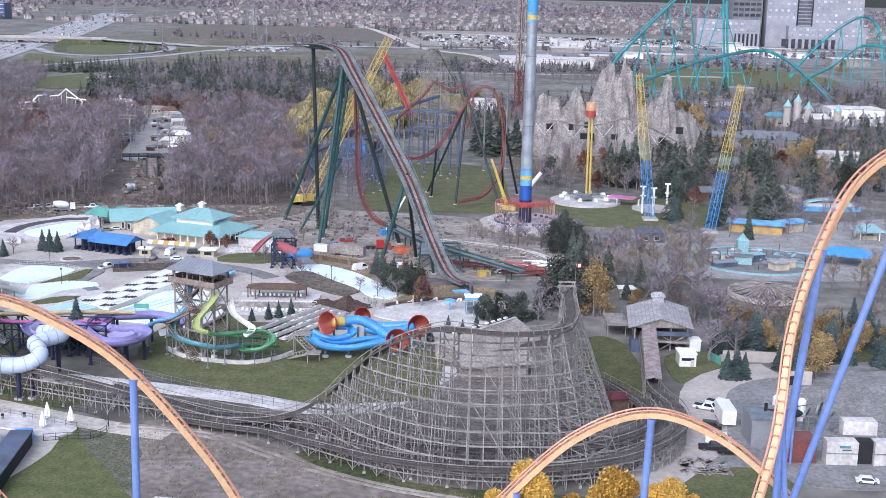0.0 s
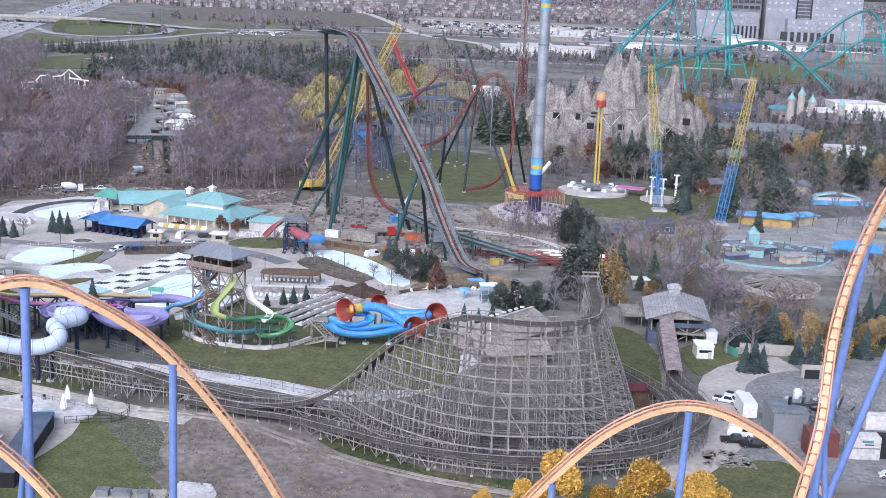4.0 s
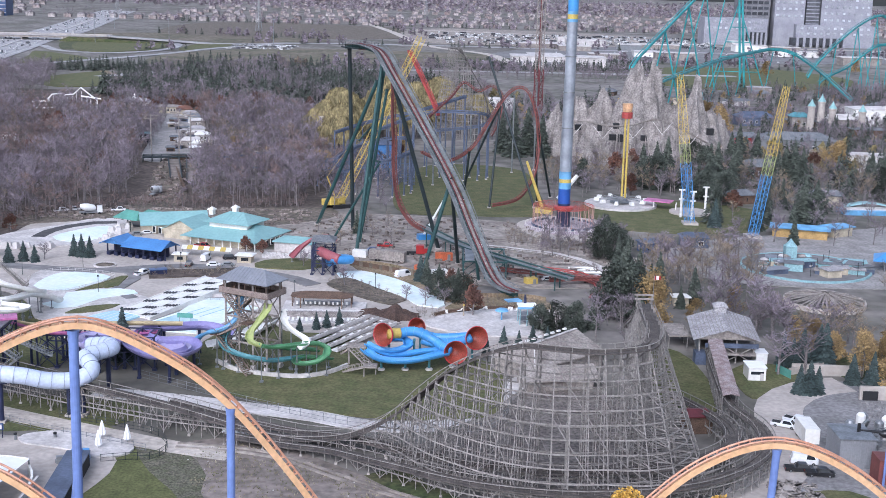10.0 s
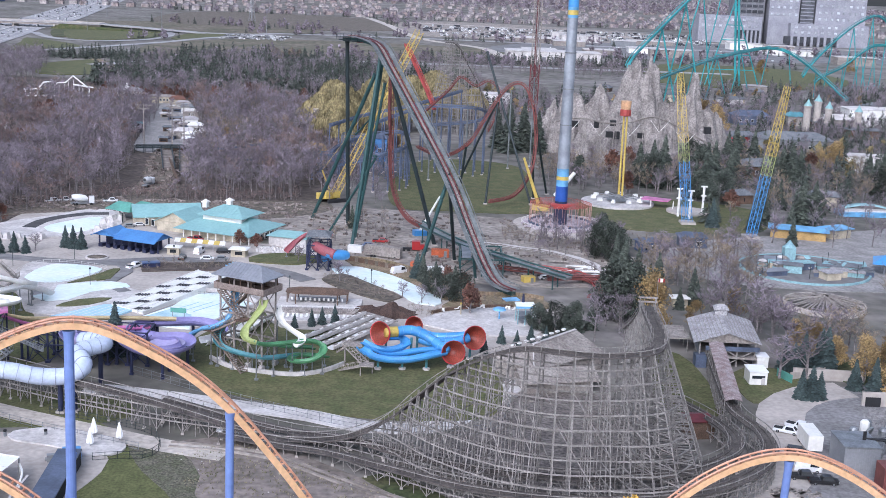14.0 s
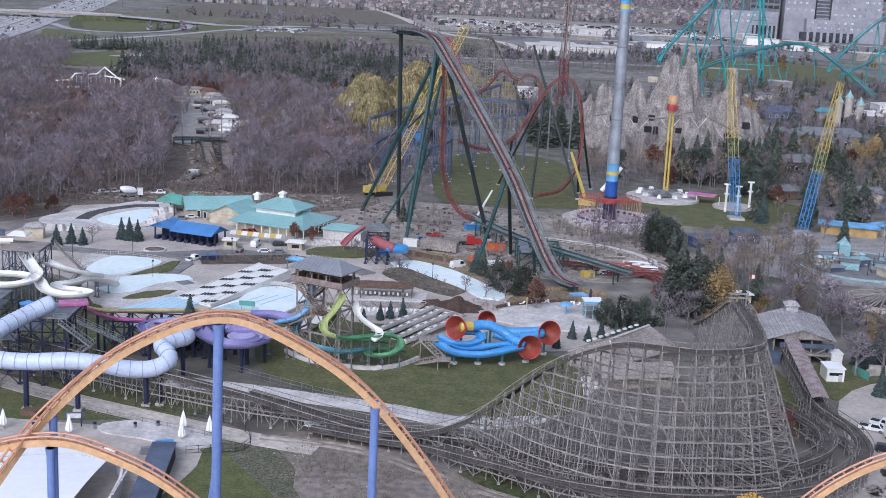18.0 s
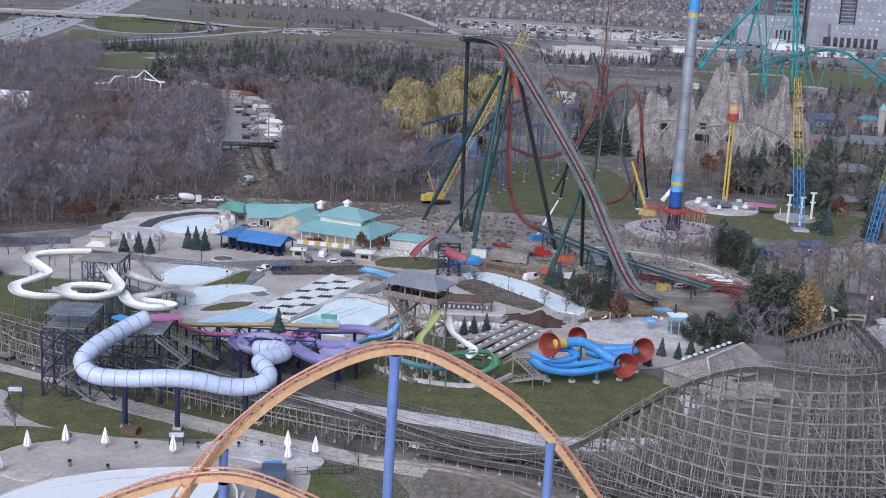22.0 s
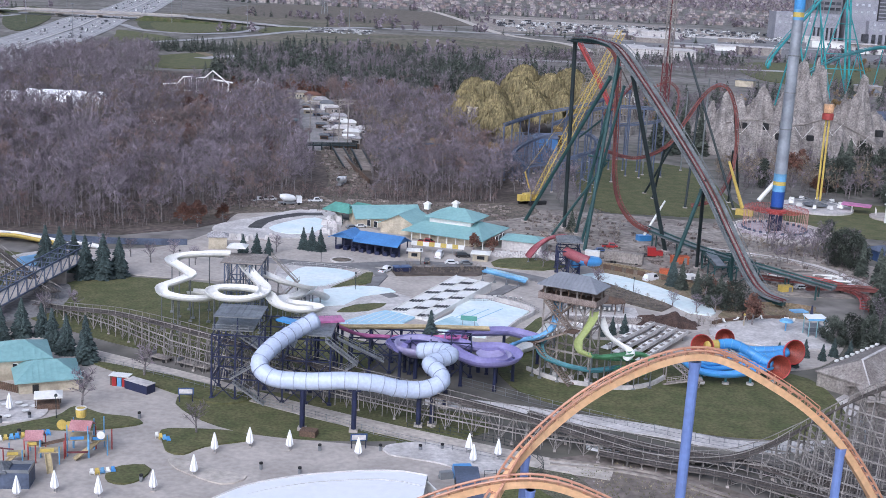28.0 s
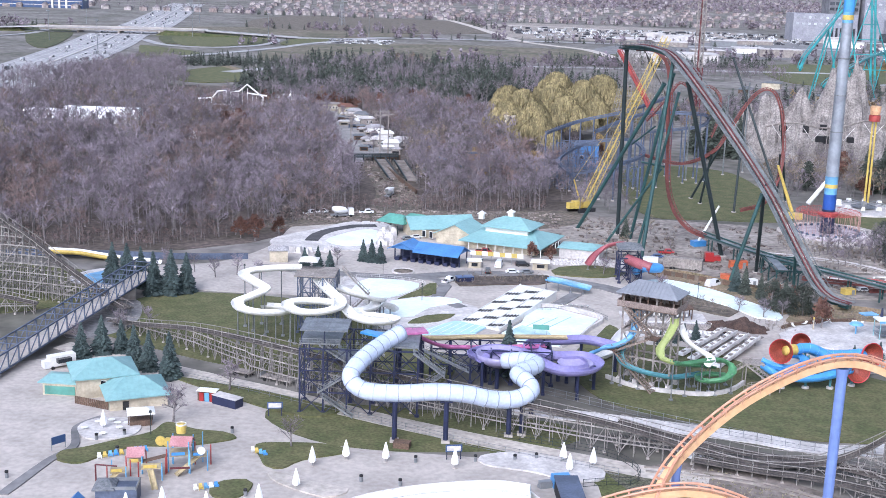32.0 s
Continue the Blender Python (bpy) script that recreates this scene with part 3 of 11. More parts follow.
def tree_leafy(seed, h=9.0, wide=0.4, n=900, leaf=0.38, low=0.25):
    """A crown of small leaf clumps hung on limbs, with gaps."""
    r = random.Random(seed)
    g = Geo().rod((0, 0, -0.2), (0.2, 0, h * 0.55), 0.22, 0.12, 6, False)
    t = Geo()
    lobes = []
    for i in range(16):
        a, k = r.uniform(0, 6.283), r.uniform(low, 0.9)
        rad = h * wide * math.sqrt(r.random()) * math.sin(math.pi * min(0.97, 0.28 + k * 0.75))
        c = Vector((math.cos(a) * rad, math.sin(a) * rad, h * k))
        lobes.append((c, h * r.uniform(0.1, 0.19)))
        g.rod((0.1, 0, h * 0.4), c, 0.07, 0.02, 3, False)
    for i in range(n):
        c, s = lobes[i % len(lobes)]
        d = Vector((r.gauss(0, 1), r.gauss(0, 1), r.gauss(0, 1))).normalized() * s * r.random() ** 0.4
        p = c + d
        u = Vector((r.gauss(0, 1), r.gauss(0, 1), r.gauss(0, 0.7))).normalized()
        v = u.orthogonal().normalized()
        w = leaf * r.uniform(0.6, 1.3)
        t.add([p - u * w, p + v * w * 0.7, p + u * w, p - v * w * 0.7], [(0, 1, 2, 3)])
    return g, t


def tree_willow(seed, h=24.0, n=300):
    """A weeping crown: overlapping domes, each hung with drooping strands of narrow leaves."""
    r = random.Random(seed)
    g = Geo().rod((0, 0, -0.2), (0.5, 0, h * 0.5), 0.7, 0.35, 7, False)
    t = Geo()
    domes = [(Vector((0, 0, h * 0.66)), h * 0.30)]
    for i in range(13):
        a = i * 2.4 + r.uniform(-0.4, 0.4)
        rad = h * r.uniform(0.2, 0.42)
        c = Vector((math.cos(a) * rad, math.sin(a) * rad, h * (0.74 - 0.75 * (rad / h) + r.uniform(-0.12, 0.1))))
        domes.append((c, h * r.uniform(0.13, 0.2)))
        g.rod((0.3, 0, h * 0.36), c, 0.18, 0.06, 4, False)
    for c, s in domes:
        for _ in range(int(n * (s / (h * 0.16)) ** 1.6)):
            a, z = r.uniform(0, 6.283), r.random() ** 0.8
            w = math.sqrt(max(0.0, 1 - z * z))
            p = c + Vector((math.cos(a) * w, math.sin(a) * w, z * 0.85)) * s * r.uniform(0.86, 1.04)
            out = Vector((math.cos(a), math.sin(a), 0))
            side_ = Vector((-math.sin(a + r.uniform(-0.7, 0.7)), math.cos(a + r.uniform(-0.7, 0.7)), 0)) * r.uniform(0.16, 0.34)
            for _k in range(r.choice((1, 2, 3)) if z > 0.4 else r.choice((2, 3, 4))):
                q = p + out * r.uniform(0.05, 0.35) - Vector((0, 0, r.uniform(0.9, 1.5)))
                t.add([p - side_, p + side_, q + side_ * 0.7, q - side_ * 0.7], [(0, 1, 2, 3)])
                p = q
    return g, t


def tree_thing(name, kind, label, crown, seed=1, **kw):
    ob = thing(name, label, "tree")
    g, t = {"bare": tree_bare, "conifer": tree_conifer, "leafy": tree_leafy, "willow": tree_willow}[kind](seed, **kw)
    part("trunk", g, M["bark"], ob, "grey bark trunk with limbs")
    part("crown", t, M[crown], ob)
    return ob


def inside(p, poly):
    x, y, hit = p[0], p[1], False
    for (x1, y1), (x2, y2) in zip(poly, poly[1:] + poly[:1]):
        if (y1 > y) != (y2 > y) and x < (x2 - x1) * (y - y1) / (y2 - y1) + x1:
            hit = not hit
    return hit


def scatter(poly, gap, seed, holes=()):
    r = random.Random(seed)
    xs, ys = [p[0] for p in poly], [p[1] for p in poly]
    out = []
    y = min(ys)
    while y < max(ys):
        x = min(xs)
        while x < max(xs):
            p = (x + r.uniform(-0.48, 0.48) * gap, y + r.uniform(-0.48, 0.48) * gap)
            if inside(p, poly) and not any(inside(p, h) for h in holes):
                out.append(p)
            x += gap
        y += gap
    return out


def forest(name, spots, models, mats, label, category, size=(0.8, 1.2), seed=3, z=0.0):
    """Many trees joined into one mesh; models are pairs of wood and crown."""
    r = np.random.RandomState(seed)
    V, F, MI, k = [], [], [], 0
    packs = []
    for g, t in models:
        v = np.array([tuple(p) for p in g.v] + [tuple(p) for p in t.v], dtype=np.float32)
        tri = []
        for slot, (gg_, off) in enumerate(((g, 0), (t, len(g.v)))):
            for fc in gg_.f:
                for i in range(1, len(fc) - 1):
                    tri.append((fc[0] + off, fc[i] + off, fc[i + 1] + off, slot))
        packs.append((v, np.array(tri, dtype=np.int32)))
    for i, (x, y) in enumerate(spots):
        v, tri = packs[r.randint(len(packs))]
        a, s = r.uniform(0, 6.283), r.uniform(*size)
        c, d = math.cos(a) * s, math.sin(a) * s
        w = np.stack([v[:, 0] * c - v[:, 1] * d + x, v[:, 0] * d + v[:, 1] * c + y, v[:, 2] * s * r.uniform(0.9, 1.12) + z], 1)
        V.append(w)
        F.append(tri[:, :3] + k)
        MI.append(tri[:, 3])
        k += len(v)
    V, F, MI = np.concatenate(V), np.concatenate(F), np.concatenate(MI)
    me = bpy.data.meshes.new(name)
    me.vertices.add(len(V))
    me.vertices.foreach_set("co", V.ravel())
    me.loops.add(len(F) * 3)
    me.loops.foreach_set("vertex_index", F.ravel())
    me.polygons.add(len(F))
    me.polygons.foreach_set("loop_start", np.arange(0, len(F) * 3, 3, dtype=np.int32))
    me.polygons.foreach_set("loop_total", np.full(len(F), 3, dtype=np.int32))
    for m in mats:
        me.materials.append(M[m])
    me.polygons.foreach_set("material_index", MI.astype(np.int32))
    me.update(calc_edges=True)
    return tagged(new(name, me), label, category, kind="stuff")


BARE = [tree_bare(i, 13.0 + i % 3) for i in range(6)]
LITE = [tree_bare(30 + i, 13.0 + i % 3, 4, 1.7) for i in range(5)]
PINE = [tree_conifer(20 + i, 11.0, 0.36, 110) for i in range(4)]
GOLD = [tree_leafy(40 + i, 8.0, 0.42, 260, 0.55) for i in range(3)]
CORRIDOR = [(-156, 470), (-126, 470), (-126, 545), (-138, 600), (-142, 650), (-140, 690), (-152, 730), (-172, 800), (-188, 870), (-205, 905), (-236, 895), (-218, 850), (-202, 780), (-188, 715), (-180, 672), (-174, 640), (-162, 590), (-154, 540)]
WOOD = [(-470, 430), (-300, 427), (-210, 431), (-180, 470), (-150, 508), (-104, 514), (-72, 522), (-66, 600), (-84, 700), (-90, 800), (-140, 905), (-470, 905)]
HALL = [(-384, 735), (-304, 735), (-304, 780), (-384, 780)]
WS = [p for p in scatter(WOOD, 6.9, 1, (CORRIDOR, HALL)) if not (p[1] > 850 and p[0] < -225)]
RED, TAN, GREY = [], [], []
for i, p in enumerate(WS):
    q_ = noise.noise(Vector((p[0] / 52, p[1] / 52, 4))) + noise.noise(Vector((p[0] / 9, p[1] / 9, 6))) * 0.5
    (RED if q_ > 0.24 or i % 9 == 3 else TAN if q_ < -0.42 else GREY).append(p)
forest("bare_woods_back", [p for p in GREY if p[1] >= 600], LITE, ("bark", "twig"), "leafless woodland behind the park village", "woods", (0.7, 1.45), 33)
forest("bare_woods", [p for p in GREY if p[1] < 600], BARE, ("bark", "twig"), "dense leafless grey-brown woodland", "woods", (0.7, 1.45), 3)
forest("russet_woods", RED, BARE, ("bark", "russet"), "leafless woodland with russet twigs", "woods", (0.6, 1.25), 13)
forest("tan_woods", TAN, LITE, ("bark", "straw"), "woodland patches with tan twigs", "woods", (0.6, 1.2), 17)
PW = scatter([(-300, 990), (-250, 905), (-60, 930), (20, 960), (20, 1060), (-60, 1180), (-180, 1260), (-270, 1230)], 9.0, 2)
PN = [p for p in PW if noise.noise(Vector((p[0] / 38, p[1] / 60, 3))) + 0.5 * noise.noise(Vector((p[0] / 14, p[1] / 14, 8))) > -0.04]
forest("mixed_bare_woods", [p for p in PW if p not in PN], LITE, ("bark", "twig"), "leafless trees between dark pines", "woods", (0.7, 1.4), 44)
forest("woods_by_motorway", scatter([(-446, 1080), (-424, 1196), (-392, 1190), (-366, 1120), (-340, 1020), (-330, 1000), (-330, 905), (-440, 905)], 9.0, 141), LITE, ("bark", "twig"), "leafless woodland beside the motorway", "woods", (0.7, 1.3), 142)
forest("pine_woods", PN, PINE, ("bark", "needle"), "dark green pine plantation", "woods", (1.05, 1.9), 4)
MX = scatter([(84, 505), (140, 520), (230, 600), (250, 690), (160, 700), (110, 640), (90, 580), (128, 560), (128, 530)], 9.4, 5)
forest("mixed_trees", MX[::2], PINE, ("bark", "needle"), "dark evergreens between rides", "trees", (0.8, 1.5), 5)
forest("mixed_bare_trees", MX[1::2] + scatter([(30, 590), (60, 572), (110, 580), (120, 640), (60, 640), (34, 620)], 8.0, 155), BARE, ("bark", "straw"), "leafless brownish trees before the rock mountain", "trees", (0.6, 1.0), 156)
forest("bare_trees_east", scatter([(48, 392), (66, 376), (92, 378), (84, 402), (98, 430), (92, 446), (72, 446), (54, 430)], 7.5, 7) + scatter([(80, 318), (110, 322), (150, 350), (170, 400), (110, 402), (84, 380), (76, 340)], 8.0, 8, ([(84, 340), (128, 340), (128, 402), (86, 402)],)), BARE, ("bark", "straw"), "leafless tan-twigged trees along the park path", "trees", (0.65, 1.0), 6)
forest("bare_trees_middle", scatter([(-66, 520), (-36, 512), (-38, 660), (-84, 720)], 9, 51) + scatter([(34, 520), (46, 556), (60, 570), (130, 566), (250, 600), (330, 700), (330, 900), (160, 780), (40, 640), (30, 560)], 11, 52) + scatter([(128, 470), (180, 462), (260, 480), (260, 600), (150, 560), (126, 520)], 12, 53) + scatter([(-60, 820), (60, 790), (320, 900), (330, 960), (60, 940), (-60, 930)], 12, 54) + scatter([(16, 430), (50, 436), (56, 462), (20, 466)], 7, 55) + scatter([(64, 344), (72, 336), (80, 350), (70, 372), (62, 366)], 6, 56) + scatter([(26, 330), (40, 326), (44, 372), (24, 372)], 8, 57), BARE, ("bark", "twig"), "leafless trees between rides and shops", "trees", (0.55, 0.9), 16)
forest("golden_trees_far", scatter([(-60, 960), (10, 940), (60, 1000), (20, 1060), (-50, 1050)], 22, 9) + scatter([(150, 620), (260, 640), (300, 820), (160, 760)], 26, 10), GOLD, ("bark", "willow"), "scattered trees in yellow autumn leaf", "trees", (0.8, 1.3), 7)

BEHIND = [(60, 800), (160, 770), (330, 850), (440, 1000), (425, 1170), (250, 1160), (110, 1010), (-20, 960), (-30, 880)]
BS = scatter(BEHIND, 11.5, 81)
forest("park_trees_behind", BS[::2], LITE, ("bark", "twig"), "leafless trees behind the rock mountain", "trees", (0.6, 1.0), 82)
forest("park_pines_behind", BS[1::4], PINE, ("bark", "needle"), "dark conifers behind the rock mountain", "trees", (0.7, 1.5), 83)
forest("park_gold_behind", BS[3::16], GOLD, ("bark", "gold"), "scattered golden trees behind the rock mountain", "trees", (0.7, 1.2), 84)

# ---- orange steel coaster ----
def steel_track(owner, pts, spine, gauge, rail_r, mats, step=1.2, tie=1.6, spine_label="", drop=0.55):
    """Box spine, two rails and cross ties along a soft curve."""
    path = smooth_line(pts, step)
    a, b = spine
    part("spine", Geo().sweep(path, [(-a, -b - drop), (a, -b - drop), (a, b - drop), (-a, b - drop)]), M[mats[0]], owner, spine_label)
    for s in (-1, 1):
        part("rail", Geo().sweep(path, circle(rail_r, 6, s * gauge, 0.35)), M[mats[1]], owner)
    for p, d in even(path, tie):
        ties = Geo()
        s = d.cross(Vector((0, 0, 1))).normalized()
        n = s.cross(d)
        for k in (-1, 1):
            ties.beam(p + s * k * gauge + n * 0.3, p + s * k * a * 0.6 - n * (drop - b), 0.16, 0.22)
        ties.beam(p - s * gauge + n * 0.25, p + s * gauge + n * 0.25, 0.12, 0.1)
        part("cross_tie", ties, M[mats[1]], owner)
    return path


def handrail(owner, path, side, height, mat, step=2.4):
    """A catwalk rail beside a track."""
    g = Geo()
    posts = even(path, step)
    prev = None
    for p, d in posts:
        s = d.cross(Vector((0, 0, 1))).normalized()
        b = p + s * side
        g.beam(b, b + Vector((0, 0, height)), 0.09)
        if prev is not None:
            g.beam(prev + Vector((0, 0, height)), b + Vector((0, 0, height)), 0.09)
        prev = b
    return part("handrail", g, M[mat], owner)


def post(owner, top, foot, r, mat, r2=None):
    """A round steel column on a concrete footing with a collar."""
    g = Geo().rod(foot, top, r, r2 or r, 14)
    d = (Vector(top) - Vector(foot)).normalized()
    mid = Vector(foot).lerp(Vector(top), 0.45)
    g.rod(mid - d * 0.12, mid + d * 0.12, r * 1.18, n=14)
    g.rod(Vector(top) - d * 0.9, top, r * 1.05, r * 1.25, 14)
    ob = part("column", g, M[mat], owner)
    part("footing", Geo().box((foot[0], foot[1], foot[2] + 0.25), (r * 3.4, r * 3.4, 0.7)), M["concrete"], ob)
    return ob


def frame_tower(owner, x0, x1, y0, y1, levels, mat, nx=3, ny=3, w=0.3, brace=True):
    """A braced steel or timber frame: columns and floor beams, each a part."""
    for i in range(nx):
        for j in range(ny):
            x, y = x0 + (x1 - x0) * i / (nx - 1), y0 + (y1 - y0) * j / (ny - 1)
            part("column", Geo().beam((x, y, 0), (x, y, levels[-1]), w).box((x, y, 0.3), (w * 2.6, w * 2.6, 0.7)), M[mat], owner)
    for z in levels:
        for i in range(nx):
            x = x0 + (x1 - x0) * i / (nx - 1)
            part("floor_beam", Geo().beam((x, y0, z), (x, y1, z), w * 0.7), M[mat], owner)
        for j in range(ny):
            y = y0 + (y1 - y0) * j / (ny - 1)
            part("floor_beam", Geo().beam((x0, y, z), (x1, y, z), w * 0.7), M[mat], owner)
    if brace:
        lv = [0.0] + list(levels)
        for a, b in zip(lv, lv[1:]):
            for i in range(nx - 1):
                xa, xb = x0 + (x1 - x0) * i / (nx - 1), x0 + (x1 - x0) * (i + 1) / (nx - 1)
                for y in (y0, y1):
                    part("cross_brace", Geo().beam((xa, y, a), (xb, y, b), w * 0.45).beam((xb, y, a), (xa, y, b), w * 0.45), M[mat], owner)
            for j in range(ny - 1):
                ya, yb = y0 + (y1 - y0) * j / (ny - 1), y0 + (y1 - y0) * (j + 1) / (ny - 1)
                for x in (x0, x1):
                    part("cross_brace", Geo().beam((x, ya, a), (x, yb, b), w * 0.45), M[mat], owner)


orange = thing("steel_coaster", "orange steel roller coaster track on lavender-blue columns", "roller coaster")
HILL = [(-97, 146, 16), (-92, 148.5, 26), (-86.6, 151, 35.5), (-81.7, 156, 42.2), (-73, 158, 49.6), (-62.3, 160, 53.4), (-52.9, 161.5, 49.9), (-43.4, 163, 42.6), (-33.5, 167, 28.3), (-26, 171, 14), (-18, 175, 6)]
hill = steel_track(orange, HILL, (0.42, 0.42), 0.62, 0.15, ("orange", "rail"), spine_label="orange box spine of the tall hill")
handrail(orange, hill[20:60], 1.0, 1.0, "rail")
LOW = [(-118, 150, 16), (-106, 152, 28), (-93, 153, 36.0), (-81.2, 153, 39.4), (-72, 153, 37.0), (-64.8, 153, 32.7), (-57.5, 153, 25.5), (-48, 153, 12), (-44, 153, 4)]
steel_track(orange, LOW, (0.42, 0.42), 0.62, 0.15, ("orange", "rail"), spine_label="orange box spine of the low hill")
ARC = [(-6, 168, 2), (2, 170, 11), (10, 172, 20.8), (20.6, 172, 31.0), (31.5, 172, 35.0), (42.6, 172, 31.2), (53.6, 172, 21.8), (62, 173, 10), (67, 174, 3)]
steel_track(orange, ARC, (0.42, 0.42), 0.62, 0.15, ("orange", "rail"), spine_label="orange box spine of the middle hill")
RISE = [(38, 140, 18), (40.4, 146, 28), (44.9, 153, 38.8), (47.8, 160, 51.0), (52.5, 166, 62.0), (58.5, 170, 71.5), (68, 172, 78)]
steel_track(orange, RISE, (0.42, 0.42), 0.62, 0.15, ("orange", "rail"), spine_label="orange box spine of the climbing track")
for top, foot, r in (((-62.4, 160, 52.2), (-62.9, 160, 0), 0.62), ((-62.4, 160.4, 36), (-67, 161, 0), 0.42), ((-43.1, 163, 41.2), (-43.3, 163, 0), 0.55), ((-81.7, 156.3, 40.8), (-81.9, 156.3, 0), 0.5), ((-81.1, 153.2, 38.0), (-81.1, 153.2, 0), 0.5),
                     ((31.7, 172, 33.9), (30.6, 172, 0), 0.55), ((12, 172, 21.6), (12, 172, 0), 0.5), ((51.6, 172, 22.8), (51.6, 172, 0), 0.5), ((52.6, 172.2, 22), (56, 174, 0), 0.4),
                     ((53.0, 166.4, 61.5), (47.6, 167, 0), 0.6), ((63, 168, 62), (45.4, 166, 0), 0.55), ((47.2, 158, 41), (46.6, 158, 0), 0.45), ((47.2, 158, 38), (51.5, 158, 0), 0.4)):
    post(orange, top, foot, r, "bluepost")

# ---- timber coaster ----
timber = thing("timber_coaster", "weathered grey wooden roller coaster with a tall fan-shaped turn", "roller coaster")
# plan line with deck heights: lift crest, fan turn, dip and low run
LIFTHILL = [(37, 336, 4), (35, 314, 12), (32.4, 292, 20.4), (29.6, 272, 27.8), (27.8, 260, 29.9)]
UPPER = [(27.8, 260, 29.9), (27.4, 252, 29.9), (26.6, 242, 29.7), (23.4, 234, 29.4), (14, 230.4, 29.4), (6, 230.2, 29.9), (1.5, 231.5, 29.9), (-2.6, 233, 28.9), (-7.8, 236, 26.1), (-13.1, 239.5, 22.0), (-17.6, 243.4, 17.0), (-22, 247.6, 11.4), (-27, 249.8, 7.0), (-32, 250.8, 4.2), (-37, 251.4, 2.8), (-43, 252.2, 2.1), (-50, 253.4, 2.0), (-58, 255.4, 3.2), (-67, 257.6, 4.9), (-75.4, 260, 6.2), (-87, 264.6, 7.0), (-99, 269.6, 7.5), (-120, 280, 8.0), (-145, 294, 8.5), (-161.4, 305, 8.0), (-176, 318, 5.9), (-192, 329, 3.2), (-203, 338, 1.4)]
LOWER = [(-60, 253, 2.2), (-47, 249.4, 1.7), (-37, 245.4, 2.2), (-25, 236.8, 3.2), (-8.4, 226.6, 4.0), (11.6, 222.5, 4.4), (31, 226, 4.8), (43.2, 233, 5.4), (51, 243.5, 5.8), (52.6, 255, 6.0), (49.8, 268, 6.2), (51.4, 288, 6.0), (54.5, 312, 5.0)]
INNER = [(-74, 264.6, 5.2), (-60, 260.4, 3.4), (-45, 256.4, 2.0), (-34, 253.8, 2.0), (-20, 244, 2.8), (-4, 236, 3.6), (12, 233, 4.2), (28, 235, 4.6), (38, 240, 5.0), (45, 248, 5.0), (46.5, 258, 5.0), (43, 270, 4.6), (38, 282, 4.0)]


